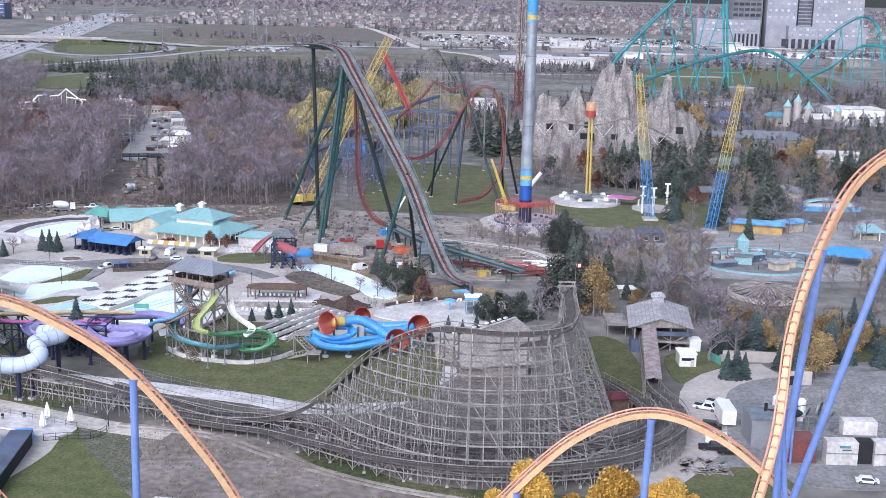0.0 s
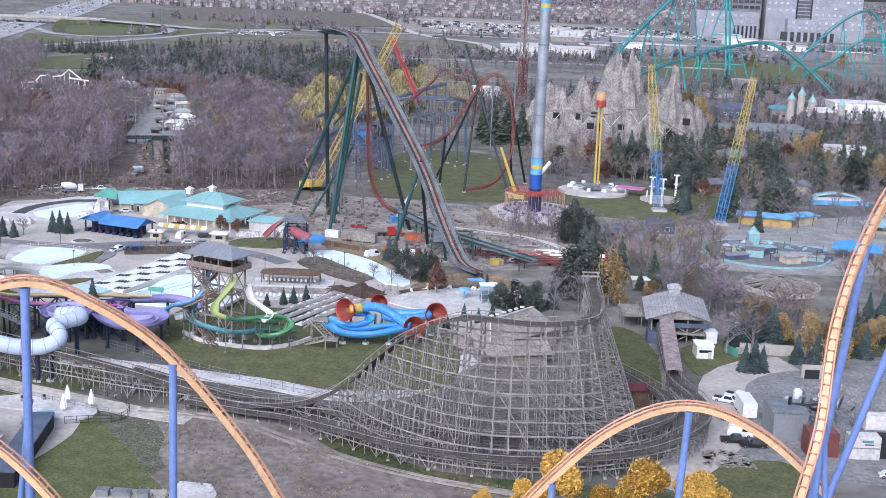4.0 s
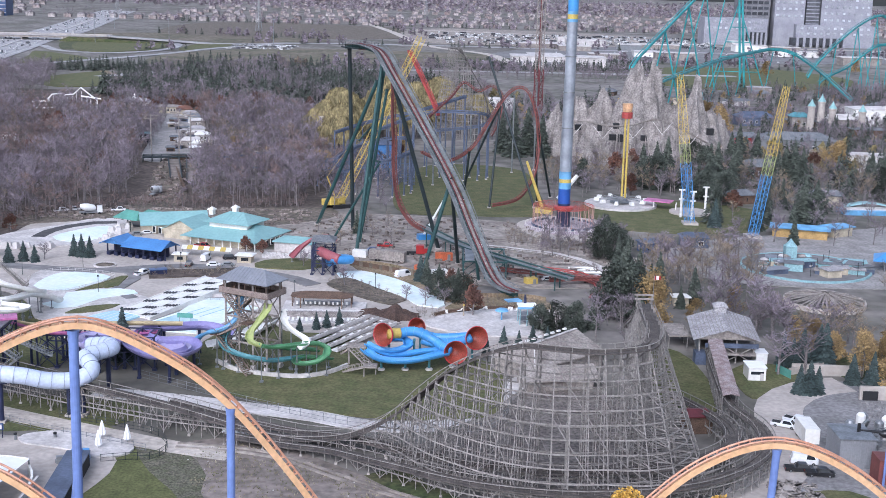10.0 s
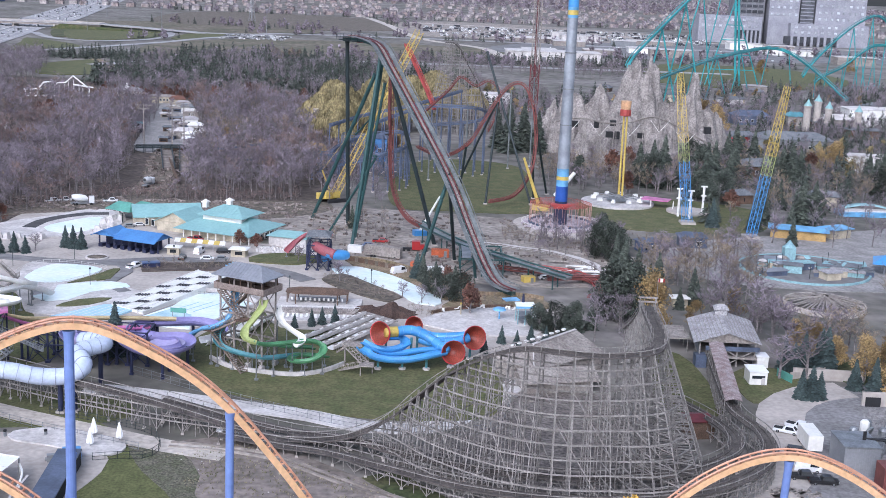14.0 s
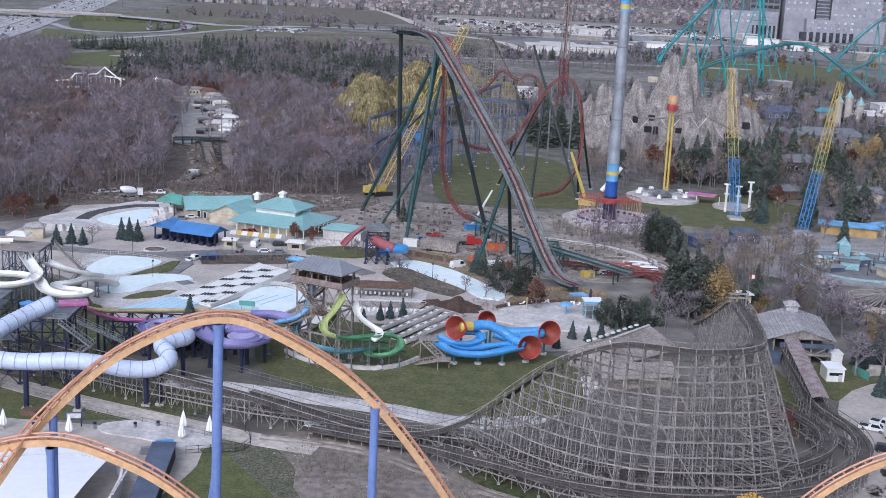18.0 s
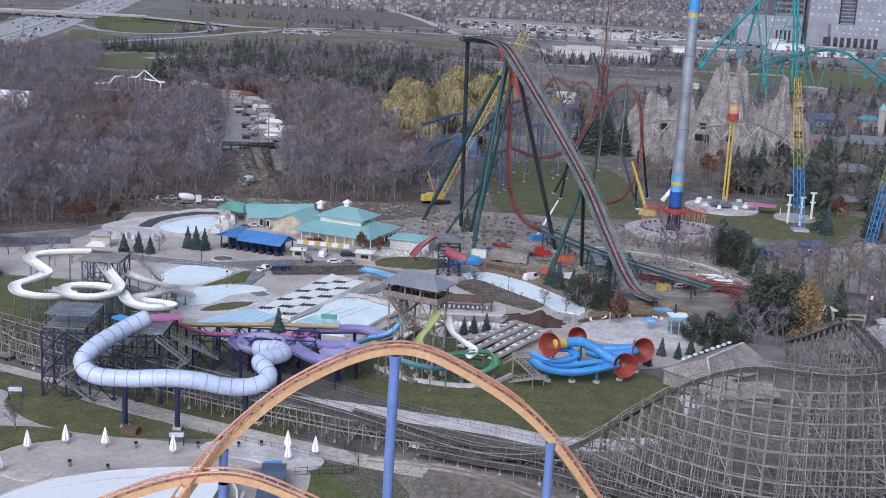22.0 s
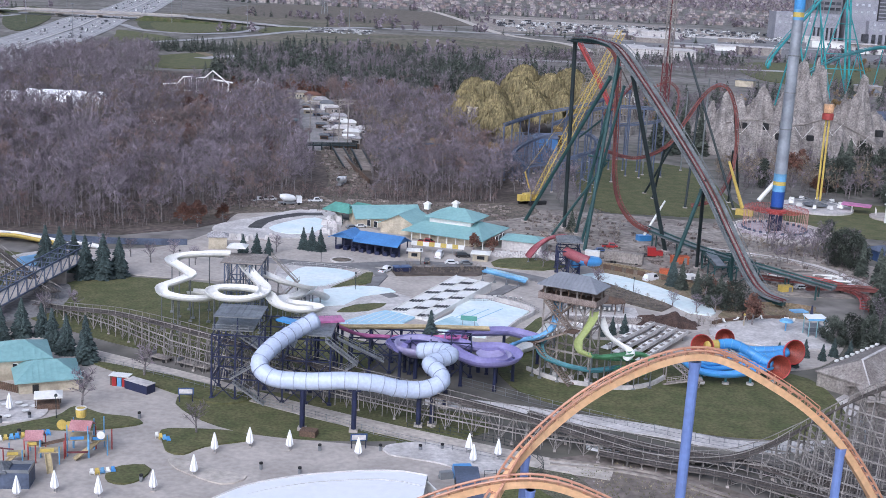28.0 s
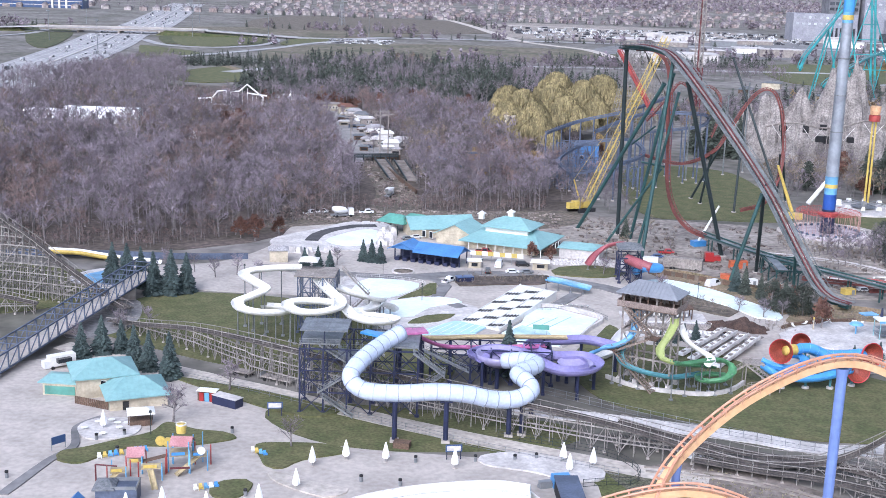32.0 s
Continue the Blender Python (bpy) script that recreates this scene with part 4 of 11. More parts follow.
def timber_run(owner, pts, gap, batter, label, lane=1.1, rise=2.5, side=1, wide=None):
    """Ledged deck with rails, and braced bents beneath it."""
    path = smooth_line(pts, 1.2)
    deck = Geo().sweep(path, [(-lane - 0.5, -0.32), (lane + 0.5, -0.32), (lane + 0.5, -0.05), (-lane - 0.5, -0.05)])
    part("track_deck", deck, M["deck"], owner, label)
    for s in (-1, 1):
        part("rail", Geo().sweep(path, [(s * 0.55 - 0.12, -0.05), (s * 0.55 + 0.12, -0.05), (s * 0.55 + 0.12, 0.2), (s * 0.55 - 0.12, 0.2)]), M["deck"], owner)
        part("handrail", Geo().sweep(path, [(s * (lane + 0.55) - 0.06, 0.85), (s * (lane + 0.55) + 0.06, 0.85), (s * (lane + 0.55) + 0.06, 1.0), (s * (lane + 0.55) - 0.06, 1.0)]), M["wood"], owner)
    spots = even(path, gap)
    rows = []
    for k, (p, d) in enumerate(spots):
        s = Vector((d.x, d.y, 0)).cross(Vector((0, 0, 1))).normalized() * side
        h = p.z - 0.3
        g = Geo()
        # columns: two under the track, battered legs outside, more where it is tall
        cols = [(-lane, -lane), (lane, lane)]
        spread = batter * h
        if wide and p.x > 14:
            spread *= 1 + (wide / batter - 1) * min(1.0, (p.x - 14) / 9)
        if h > 8:
            cols += [(lane + 0.4, lane + 0.5 + spread), (-lane - 0.3, -lane - 0.4 - batter * h * 0.25)]
            cols += [(lane + 0.2, lane + 0.3 + spread * 0.5)]
        base = Vector((p.x, p.y, 0))

        def place(c, z, base=base, s=s, h=h):
            return base + s * (c[1] + (c[0] - c[1]) * z / h) + Vector((0, 0, z))
        for c in cols:
            g.beam(place(c, -0.2), place(c, h), 0.17)
            g.beam(place(c, h), place(c, h) + Vector((0, 0, 1.2)), 0.09)
        lo, hi = min(cols, key=lambda c: c[1]), max(cols, key=lambda c: c[1])
        n = max(1, int(h / rise))
        for i in range(1, n + 1):
            z = h * i / n
            g.beam(place(lo, z), place(hi, z), 0.1, 0.18)
            z0 = h * (i - 1) / n
            if (i + k) % 4 == 0:
                g.beam(place(lo, z0), place(hi, z), 0.07, 0.12)
            elif (i + k) % 4 == 2:
                g.beam(place(hi, z0), place(lo, z), 0.07, 0.12)
        bent = part("bent", g, M["wood"], owner)
        if k % 3 == 0:
            part("footing", Geo().box((*place(hi, 0).xy, 0.1), (0.6, 0.6, 0.6)), M["concrete"], bent)
        rows.append((place, lo, hi, h, n))
    # ledgers and long braces from bent to bent
    for face in (1, 2):
        levels, last = {}, {}
        at = face
        for k in range(len(rows) - 1):
            a, b = rows[k], rows[k + 1]
            hmin = min(a[3], b[3])
            for i in range(1, int(max(a[3], b[3]) / rise) + 1):
                z = i * rise
                if z < hmin + 0.5:
                    run, at_ = last.get(i, (0, k - 1))
                    run = run if at_ == k - 1 else run + 1
                    last[i] = (run, k)
                    levels.setdefault((i, run), [a[0](a[at], min(z, a[3]))]).append(b[0](b[at], min(z, b[3])))
            if 2 < hmin < 9:
                u_, w_ = (a, b) if k % 2 else (b, a)
                part("cross_brace", Geo().beam(u_[0](u_[face], 0.3), w_[0](w_[face], w_[3]), 0.06, 0.12), M["wood"], owner)
            brace = Geo()
            if k % 4 == 2 * (face % 2) and k + 3 < len(rows) and hmin > 9:
                c = rows[k + 3]
                brace.beam(a[0](a[at], 0.5), c[0](c[at], min(a[3], c[3]) * 0.6), 0.12, 0.2)
                brace.beam(a[0](a[at], a[3] * 0.4), c[0](c[at], min(a[3], c[3]) * 0.95), 0.1, 0.18)
                part("long_brace", brace, M["wood"], owner)
        for i in sorted(levels):
            part("ledger", Geo().sweep(levels[i], [(-0.06, -0.15), (0.06, -0.15), (0.06, 0.15), (-0.06, 0.15)]), M["wood"], owner)
    return path


timber_run(timber, LIFTHILL, 7.0, 0.1, "dark timber deck of the lift hill")
timber_run(timber, UPPER, 3.0, 0.20, "dark timber deck with steel running rails", rise=2.7, side=-1, wide=0.36)
timber_run(timber, LOWER, 2.9, 0.25, "dark timber deck of the lower turn", rise=2.0)
shed = thing("lift_shed", "long low shed with a pale grey hipped roof", "shed")
ROOFP = [(8.2, 304.8, 8.0), (20.3, 319.2, 8.0), (-2, 307, 4.0), (8, 296.5, 4.0), (27.5, 312.5, 4.0), (20, 330, 4.0)]
part("roof", Geo().add(ROOFP + [(x, y, z - 0.3) for x, y, z in ROOFP[2:]], [(2, 3, 0), (3, 4, 1, 0), (4, 5, 1), (5, 2, 0, 1), (2, 6, 7, 3), (3, 7, 8, 4), (4, 8, 9, 5), (5, 9, 6, 2), (9, 8, 7, 6)]), M["weathered"], shed, "weathered grey shingle roof")
part("ridge_cap", Geo().beam((8.2, 304.8, 8.05), (20.3, 319.2, 8.05), 0.7, 0.2, True).beam((8.2, 304.8, 8.05), (8, 296.5, 4.05), 0.3, 0.15, True), M["pale"], shed, "pale ridge cap")
part("wall", Geo().add([(-1.4, 307, 0), (8, 297.3, 0), (26.6, 312.6, 0), (19.8, 329, 0), (-1.4, 307, 4), (8, 297.3, 4), (26.6, 312.6, 4), (19.8, 329, 4)], [(0, 1, 5, 4), (1, 2, 6, 5), (2, 3, 7, 6), (3, 0, 4, 7)]), M["weathered"], shed)
for k in range(9):
    q_ = Vector((3.6, 309.4, 6.1)).lerp(Vector((17.6, 322.4, 6.9)), k / 8)
    part("vent", Geo().box(q_, (1.1, 0.7, 0.4), 46), M["white"], shed, "small white roof vent")
timber_run(timber, INNER, 2.9, 0.2, "dark timber deck of the inner turn", rise=2.0)
gate = thing("lift_crest_gate", "grey timber portal frame with a small flag over the lift crest", "portal")
for x in (26.2, 29.4):
    part("post", Geo().beam((x, 263, 29.4), (x, 263, 32.2), 0.22), M["wood"], gate)
for z in (31.2, 32.1):
    part("crossbeam", Geo().beam((25.8, 263, z), (29.8, 263, z), 0.2, 0.35, True), M["weathered"], gate)
part("flagpole", Geo().rod((29.6, 263, 31), (29.6, 263, 36.4), 0.05, n=6), M["steel"], gate)
part("flag", Geo().box((30.3, 263, 35.9), (1.3, 0.05, 0.8)), M["white"], gate, "white flag with red ends")
for x in (29.85, 30.8):
    part("flag_end", Geo().box((x, 263, 35.9), (0.35, 0.08, 0.8)), M["carred"], gate, "red end of the flag")
second = thing("timber_coaster", "brown-grey wooden roller coaster with a rounded camelback hill", "roller coaster")
timber_run(second, [(-300, 372, 10), (-275, 372, 22), (-255, 370, 26), (-238, 366, 19), (-222, 360, 10), (-208, 352, 4), (-200, 344, 3)], 2.6, 0.16, "dark timber deck over the camelback")
timber_run(second, [(-300, 330, 5), (-262, 340, 8), (-240, 344, 6), (-226, 346, 3)], 2.6, 0.16, "dark timber deck of the low return")

# station and covered ramp
station = thing("coaster_station", "grey weathered station with a shallow gabled roof", "station")
for x in (52.6, 57.5, 62.4, 67):
    for y in (318, 328, 338):
        part("post", Geo().beam((x + (y - 318) * 0.12, y, 0), (x + (y - 318) * 0.12, y, 6.8), 0.35), M["wood"], station)
part("platform", Geo().box((61, 328, 2.6), (15, 22, 0.5), -6), M["weathered"], station)
for s in (-1, 1):
    part("roof_slope", Geo().add([(59.4, 316.4, 9.4), (62.0, 339, 9.4), (62 + s * 8.8, 339, 6.7), (59.4 + s * 8.8, 316.4, 6.7), (59.4, 316.4, 9.2), (62.0, 339, 9.2), (62 + s * 8.8, 339, 6.5), (59.4 + s * 8.8, 316.4, 6.5)], [(0, 1, 2, 3), (7, 6, 5, 4), (0, 3, 7, 4), (1, 5, 6, 2), (3, 2, 6, 7)]), M["paleshingle"], station, "pale weathered shingle slope")
    for k in range(1, 9):
        part("roof_batten", Geo().beam((59.4 + s * 8.8 * k / 9, 316.4, 9.42 - 2.7 * k / 9), (62 + s * 8.8 * k / 9, 339, 9.42 - 2.7 * k / 9), 0.12, 0.08), M["weathered"], station)
part("gable", Geo().add([(51.2, 317, 6.6), (67.6, 317, 6.6), (59.4, 317, 9.1), (51.2, 317.3, 6.6), (67.6, 317.3, 6.6), (59.4, 317.3, 9.1)], [(0, 1, 2), (5, 4, 3), (0, 3, 4, 1), (1, 4, 5, 2), (2, 5, 3, 0)]), M["weathered"], station, "grey gable boarding")
part("cupola", Geo().box((61.6, 336, 9.9), (3.2, 3.2, 1.4), -6).hip((61.6, 336, 10.6), (3.2, 3.2), 1.0, -6, 0.4), M["paleshingle"], station)
part("side_wall", Geo().box((53.4, 326, 4.6), (0.3, 14, 3.4), -6), M["shingle"], station)
part("booth", Geo().box((52.8, 317.6, 1.6), (2.8, 3.4, 3.2)), M["bluegrey"], station)
# near-black colour stands in for the shaded inside of the station
part("back_wall", Geo().box((61.5, 334, 4.4), (14, 0.3, 3.6), -6), M["dark"], station)
part("beam", Geo().box((61, 317.4, 4.9), (14, 0.4, 1.2)), M["bluegrey"], station)
part("brace", Geo().beam((59.5, 317.6, 0.4), (66.5, 317.6, 4.4), 0.25).beam((66.5, 317.6, 0.4), (59.5, 317.6, 4.4), 0.25), M["wood"], station)
part("loading_deck", Geo().box((49.5, 334, 4.0), (6, 12, 0.4)), M["weathered"], station)
for k in range(6):
    part("deck_post", Geo().beam((46.8 + (k % 2) * 5, 329 + (k // 2) * 5, 0), (46.8 + (k % 2) * 5, 329 + (k // 2) * 5, 5.2), 0.25), M["wood"], station)
cov = thing("covered_ramp", "long narrow ramp roof of reddish-grey boards", "covered ramp")
RB = material("reddish_boards", (0.40, 0.34, 0.33), 0.9, size=2, tint=(0.28, 0.20, 0.19), fine=0.25)
for k in range(26):
    p, q = Vector((55.5, 313, 8.2)).lerp(Vector((49.6, 269, 8.4)), k / 26), Vector((55.5, 313, 8.2)).lerp(Vector((49.6, 269, 8.4)), (k + 0.97) / 26)
    for s in (-1, 1):
        part("roof_panel", Geo().add([p, q, q + Vector((s * 1.9, 0, -0.45)), p + Vector((s * 1.9, 0, -0.45)), p - Vector((0, 0, 0.15)), q - Vector((0, 0, 0.15)), q + Vector((s * 1.9, 0, -0.6)), p + Vector((s * 1.9, 0, -0.6))], [(0, 1, 2, 3), (7, 6, 5, 4), (0, 3, 7, 4), (1, 5, 6, 2), (3, 2, 6, 7)]), RB, cov)
for k in range(12):
    for s in (-1, 1):
        p = Vector((55.4, 312, 0)).lerp(Vector((49.6, 270, 0)), k / 11)
        part("post", Geo().beam(p + Vector((s * 1.8, 0, 0)), p + Vector((s * 1.8, 0, 7.8)), 0.18), M["wood"], cov)

# ---- tall steel dive coaster under construction ----
dive = thing("dive_coaster", "unfinished steel dive coaster with a steep red lift", "roller coaster")
LIFT = [(-52.5, 471, 71.8), (-47.5, 463, 72.6), (-42, 455, 72), (-38.2, 449, 70.2), (-33.4, 438, 63.9), (-22.4, 420, 47.6), (-12, 405, 31), (-5.5, 394, 17.5), (-0.2, 386, 7.2), (3.2, 381, 3.6), (8, 376, 2.8)]
lift = smooth_line(LIFT, 1.5)
for s, m in ((-2.3, "greytrack"), (2.3, "greytrack")):
    part("walkway", Geo().sweep(lift, [(s - 0.75, -0.1), (s + 0.75, -0.1), (s + 0.75, 0.1), (s - 0.75, 0.1)]), M[m], dive, "grey stair walkway beside the lift")
    part("handrail", Geo().sweep(lift, [(s * 1.3 - 0.08, 0.95), (s * 1.3 + 0.08, 0.95), (s * 1.3 + 0.08, 1.15), (s * 1.3 - 0.08, 1.15)]), M["greytrack"], dive)
part("spine", Geo().sweep(lift, [(-0.9, -1.6), (0.9, -1.6), (0.9, -0.5), (-0.9, -0.5)]), M["green"], dive, "dark green box spine of the lift")
for s in (-0.8, 0.8):
    part("rail", Geo().sweep(lift, circle(0.22, 6, s, 0.1)), M["maroon"], dive, "maroon running rail")
part("chain_trough", Geo().sweep(lift, [(-0.5, -0.4), (0.5, -0.4), (0.5, -0.1), (-0.5, -0.1)]), M["weathered"], dive)
lt = Geo()
for p, d in even(lift, 2.2):
    s = d.cross(Vector((0, 0, 1))).normalized()
    n = s.cross(d)
    lt.beam(p - s * 3.1 - n * 0.1, p + s * 3.1 - n * 0.1, 0.14, 0.2)
    for k in (-1, 1):
        lt.beam(p + s * k * 3 - n * 0.1, p + s * k * 3 + n * 1.1, 0.08)
        lt.beam(p + s * k * 0.8, p + s * k * 0.6 - n * 1.2, 0.18)
tagged(part("lift_tie", lt, M["greytrack"], dive), kind="stuff")
part("crest_platform", Geo().box((-49, 465.5, 70.9), (13, 5, 0.4), -57).box((-49, 465.5, 72.2), (13, 0.15, 0.15), -57), M["darkpost"], dive, "dark work platform at the crest")
cw = Geo()
for k in range(9):
    p = Vector((-53.5, 472.5, 71)).lerp(Vector((-42, 455, 71)), k / 8)
    for s in (-2.4, 2.4):
        cw.beam(p + Vector((s * 0.84, s * 0.54, 0)), p + Vector((s * 0.84, s * 0.54, 2.2)), 0.12)
part("platform_rail", cw, M["darkpost"], dive)
for top, foot, r, m in (((-51.5, 471, 70.5), (-50, 476.8, 0), 0.75, "darkpost"), ((-40, 452, 60), (-64.8, 485.3, 0), 0.7, "green"), ((-38, 449, 68), (-45.9, 438.9, 0), 0.65, "green"), ((-37.5, 449, 64), (-46.5, 468, 0), 0.6, "green"),
                        ((-36, 444, 58), (-45.8, 452, 0), 0.5, "green"), ((-34, 440, 62), (-16.4, 446, 0), 0.75, "darkpost"), ((-13, 407, 33), (-9.5, 423, 0), 0.6, "darkpost"), ((-13.5, 407, 30), (-21.7, 406.8, 0), 0.65, "green"),
                        ((-5, 393.5, 16), (-3, 399, 0), 0.5, "green"), ((-39, 452, 30), (-56, 462, 0), 0.45, "green")):
    post(dive, top, foot, r, m)
part("brace", Geo().rod((-44, 466, 30), (-38.5, 450, 31), 0.4).rod((-47.5, 470, 36), (-41, 460, 44), 0.35), M["green"], dive)
# hoist frame by the lift foot
hf = Geo()
for k in range(7):
    p = Vector((-20, 450, 5.4)).lerp(Vector((22, 391, 4.2)), k / 6)
    for s in (-1.6, 1.6):
        hf.beam((p.x + s * 0.6, p.y + s, 0), (p.x + s * 0.6, p.y + s, p.z), 0.45)
    hf.beam((p.x - 1, p.y - 1.6, p.z), (p.x + 1, p.y + 1.6, p.z), 0.4)
tagged(part("brake_run_frame", hf, M["green"], dive), kind="stuff")
brake = smooth_line([(-22.9, 457, 6), (-13.5, 436, 6), (-5, 420.4, 6), (5, 407.8, 5.8), (13, 399.4, 5.4), (26, 388, 4.4)], 2)
part("brake_run", Geo().sweep(brake, [(-1.6, -0.5), (1.6, -0.5), (1.6, 0.2), (-1.6, 0.2)]), M["greytrack"], dive, "grey brake run near the ground")
for s in (-1, 1):
    part("brake_rail", Geo().sweep(brake, circle(0.3, 6, s * 1.9, 0.5)), M["green"], dive)
drop = [(-48, 470, 71), (-40, 473, 70), (-35.5, 471, 64), (-34.8, 470, 50), (-34.3, 469.5, 38), (-33.8, 468, 23.1), (-31.5, 464, 13.6), (-27, 458, 7.9), (-22, 451, 6.4)]
steel_track(dive, drop, (0.48, 0.48), 0.85, 0.18, ("rust", "rust"), spine_label="rust-red plunging track")
flatcurve = smooth_line([(20, 396, 2.4), (34, 398, 2.6), (46, 394, 2.8), (52, 384, 3.0), (48, 374, 3.2)], 1.5)
steel_track(dive, [tuple(p) for p in flatcurve[::4]], (0.6, 0.5), 1.0, 0.22, ("rust", "rust"), spine_label="rust-red ground curve")

# ---- red looping coaster, grey coaster, lone dark mast behind ----
loop = thing("looping_coaster", "rust-red looping steel coaster over a lawn", "roller coaster")
LOOP = [(-26, 600, 14), (-14, 560, 16), (-3.7, 541, 24.2), (3, 540, 35), (8.8, 540, 45), (13, 540, 50), (17, 540, 51.8), (21, 540, 49.5), (24.5, 540, 41), (25.9, 540, 30), (25.3, 538, 17.5), (21.5, 534, 9), (16, 528, 4.5), (6, 522, 3)]
steel_track(loop, LOOP, (0.34, 0.34), 0.66, 0.16, ("rust", "rust"), spine_label="rust-red loop of track")
for top, foot in (((3.4, 548, 63.8), (24, 523, 2)), ((10, 545, 46), (-8, 560, 0)), ((24, 541, 42), (34, 560, 0)), ((-4, 541, 23), (-6, 548, 0)), ((25, 540, 24), (27, 548, 0)), ((8.8, 541, 43), (5, 530, 0))):
    post(loop, top, foot, 0.5, "darkpost")
for k, (x, y, z) in enumerate(((-20, 585, 26), (-2, 610, 34), (20, 630, 40), (32, 640, 46))):
    post(loop, (x, y, z), (x, y, 0), 0.4, "greytrack")
steel_track(loop, [(-24, 600, 30), (-12, 616, 40), (-6, 620, 46.5), (1.6, 622, 42.4), (7.9, 620, 45.2), (13.2, 618, 40.6), (12, 612, 30), (8, 606, 22)], (0.25, 0.25), 0.5, 0.12, ("rust", "rust"), spine_label="rust-red rolling turn of track")
steel_track(loop, [(-34, 642, 60), (-30, 636, 53), (-24, 628, 42), (-18, 620, 30)], (0.8, 0.5), 1.2, 0.25, ("red", "red"), spine_label="red drop of track")

inv = thing("steel_coaster", "grey-blue steel coaster with tangled low supports", "roller coaster")
for pts in ([(-60, 560, 10), (-44, 548, 16), (-30, 560, 20), (-34, 590, 22), (-52, 600, 18), (-66, 585, 12), (-60, 566, 8)], [(-48, 600, 24), (-24, 610, 32), (-4, 600, 34), (6, 606, 32), (4, 616, 26), (-20, 622, 22)], [(-70, 620, 20), (-52, 640, 24), (-28, 640, 30), (-4, 660, 36)]):
    steel_track(inv, pts, (0.45, 0.45), 0.7, 0.2, ("bluegrey", "bluegrey"), step=2.5, tie=3.0)
    for p, d in even(smooth_line(pts, 2), 7):
        ob = post(inv, p - Vector((0, 0, 0.8)), (p.x, p.y, 0), 0.35, "bluegrey")
tang = thing("support_frames", "tangle of blue-grey steel support frames below the willows", "steel frame")
for x0, y0, lv in ((-74, 575, (4, 8, 12)), (-58, 600, (5, 10)), (-64, 622, (5, 10, 15)), (-44, 585, (4, 9))):
    frame_tower(tang, x0, x0 + 15, y0, y0 + 9, lv, "bluegrey", 5, 2, 0.34)
hang = thing("wooden_coaster", "far grey timber coaster drop seen end on", "roller coaster")
timber_run(hang, [(-12, 775, 54), (-6, 760, 54), (0.5, 760, 43), (8.1, 760, 30), (11.5, 760, 20), (14, 758, 10)], 4, 0.2, "grey timber drop", rise=4)

# ---- yellow crawler crane ----
crane = thing("crawler_crane", "yellow lattice-boom crawler crane with a raised boom", "crane")


def lattice(a, b, w, step, mat, w2=None, chord=0.2, brace=0.09):
    """A square lattice boom from a to b."""
    a, b = Vector(a), Vector(b)
    d = b - a
    u = d.normalized()
    s = u.orthogonal().normalized()
    t = u.cross(s)
    g = Geo()
    n = max(2, int(d.length / step))
    w2 = w if w2 is None else w2
    rings = [[a + d * (i / n) + (s * p + t * q) * ((w + (w2 - w) * i / n) / 2) for p, q in ((-1, -1), (1, -1), (1, 1), (-1, 1))] for i in range(n + 1)]
    for i in range(n):
        for k in range(4):
            g.beam(rings[i][k], rings[i + 1][k], chord)
            g.beam(rings[i][k], rings[i + 1][(k + 1) % 4] if i % 2 else rings[i + 1][k - 1], brace)
            g.beam(rings[i][k], rings[i][(k + 1) % 4], brace)
    return g


part("boom", lattice((-59, 521, 3), (-26, 543.4, 71.5), 2.6, 3.0, "yellow"), M["yellow"], crane)
part("cab", Geo().box((-60.5, 522, 3.2), (3.4, 7, 3.0), -56).box((-58.4, 520.6, 3.6), (1.6, 2.2, 2.2), -56), M["yellow"], crane, "yellow machine house")
part("counterweight", Geo().box((-64, 519.6, 3.0), (2.4, 4.4, 2.6), -56), M["yellow"], crane)
part("mast", Geo().rod((-61, 521, 5), (-64, 518, 14), 0.3).rod((-64, 518, 14), (-30, 541, 62), 0.06), M["yellow"], crane)
for s in (-2.6, 2.6):
    part("crawler_track", Geo().box((-60 + s * 0.83, 522 + s * -0.56, 0.8), (1.2, 8.5, 1.5), -56), M["dark"], crane)

# ---- swing tower ----
tower = thing("swing_tower", "tall silver swing tower with blue base and red seat ring", "swing ride")
CX, CY = 33.3, 491.8
part("shaft", Geo().lathe((CX, CY, 0), [(2.4, 23), (1.95, 86)], 20), material("silver_shaft", (0.42, 0.45, 0.50), 0.35, 0.35, size=8, fine=0.06), tower, "silver riveted shaft", True)
for z0, z1, m in ((0, 10, "navy"), (10, 16, "carblue"), (16, 18.5, "skyblue"), (18.5, 20, "yellow"), (20, 23, "skyblue")):
    part("band", Geo().lathe((CX, CY, 0), [(2.45 if z0 else 2.8, z0), (2.42 if z0 else 2.5, z1)], 20), M[m] if m != "carblue" else material("tower_blue", (0.03, 0.09, 0.36), 0.4, size=4, fine=0.06), tower, "painted shaft band", True)
for z0, z1, m in ((81.5, 82.6, "skyblue"), (82.6, 84.4, "yellow"), (84.4, 85.6, "skyblue"), (85.6, 92, "slideblue")):
    part("band", Geo().lathe((CX, CY, 0), [(2.05, z0), (2.05, z1)], 20), M[m], tower, "painted shaft band", True)
for z in (40, 54, 68):
    part("flange", Geo().lathe((CX, CY, 0), [(2.0, z), (2.35, z + 0.05), (2.35, z + 0.5), (2.0, z + 0.55)], 20), M["steel"], tower)
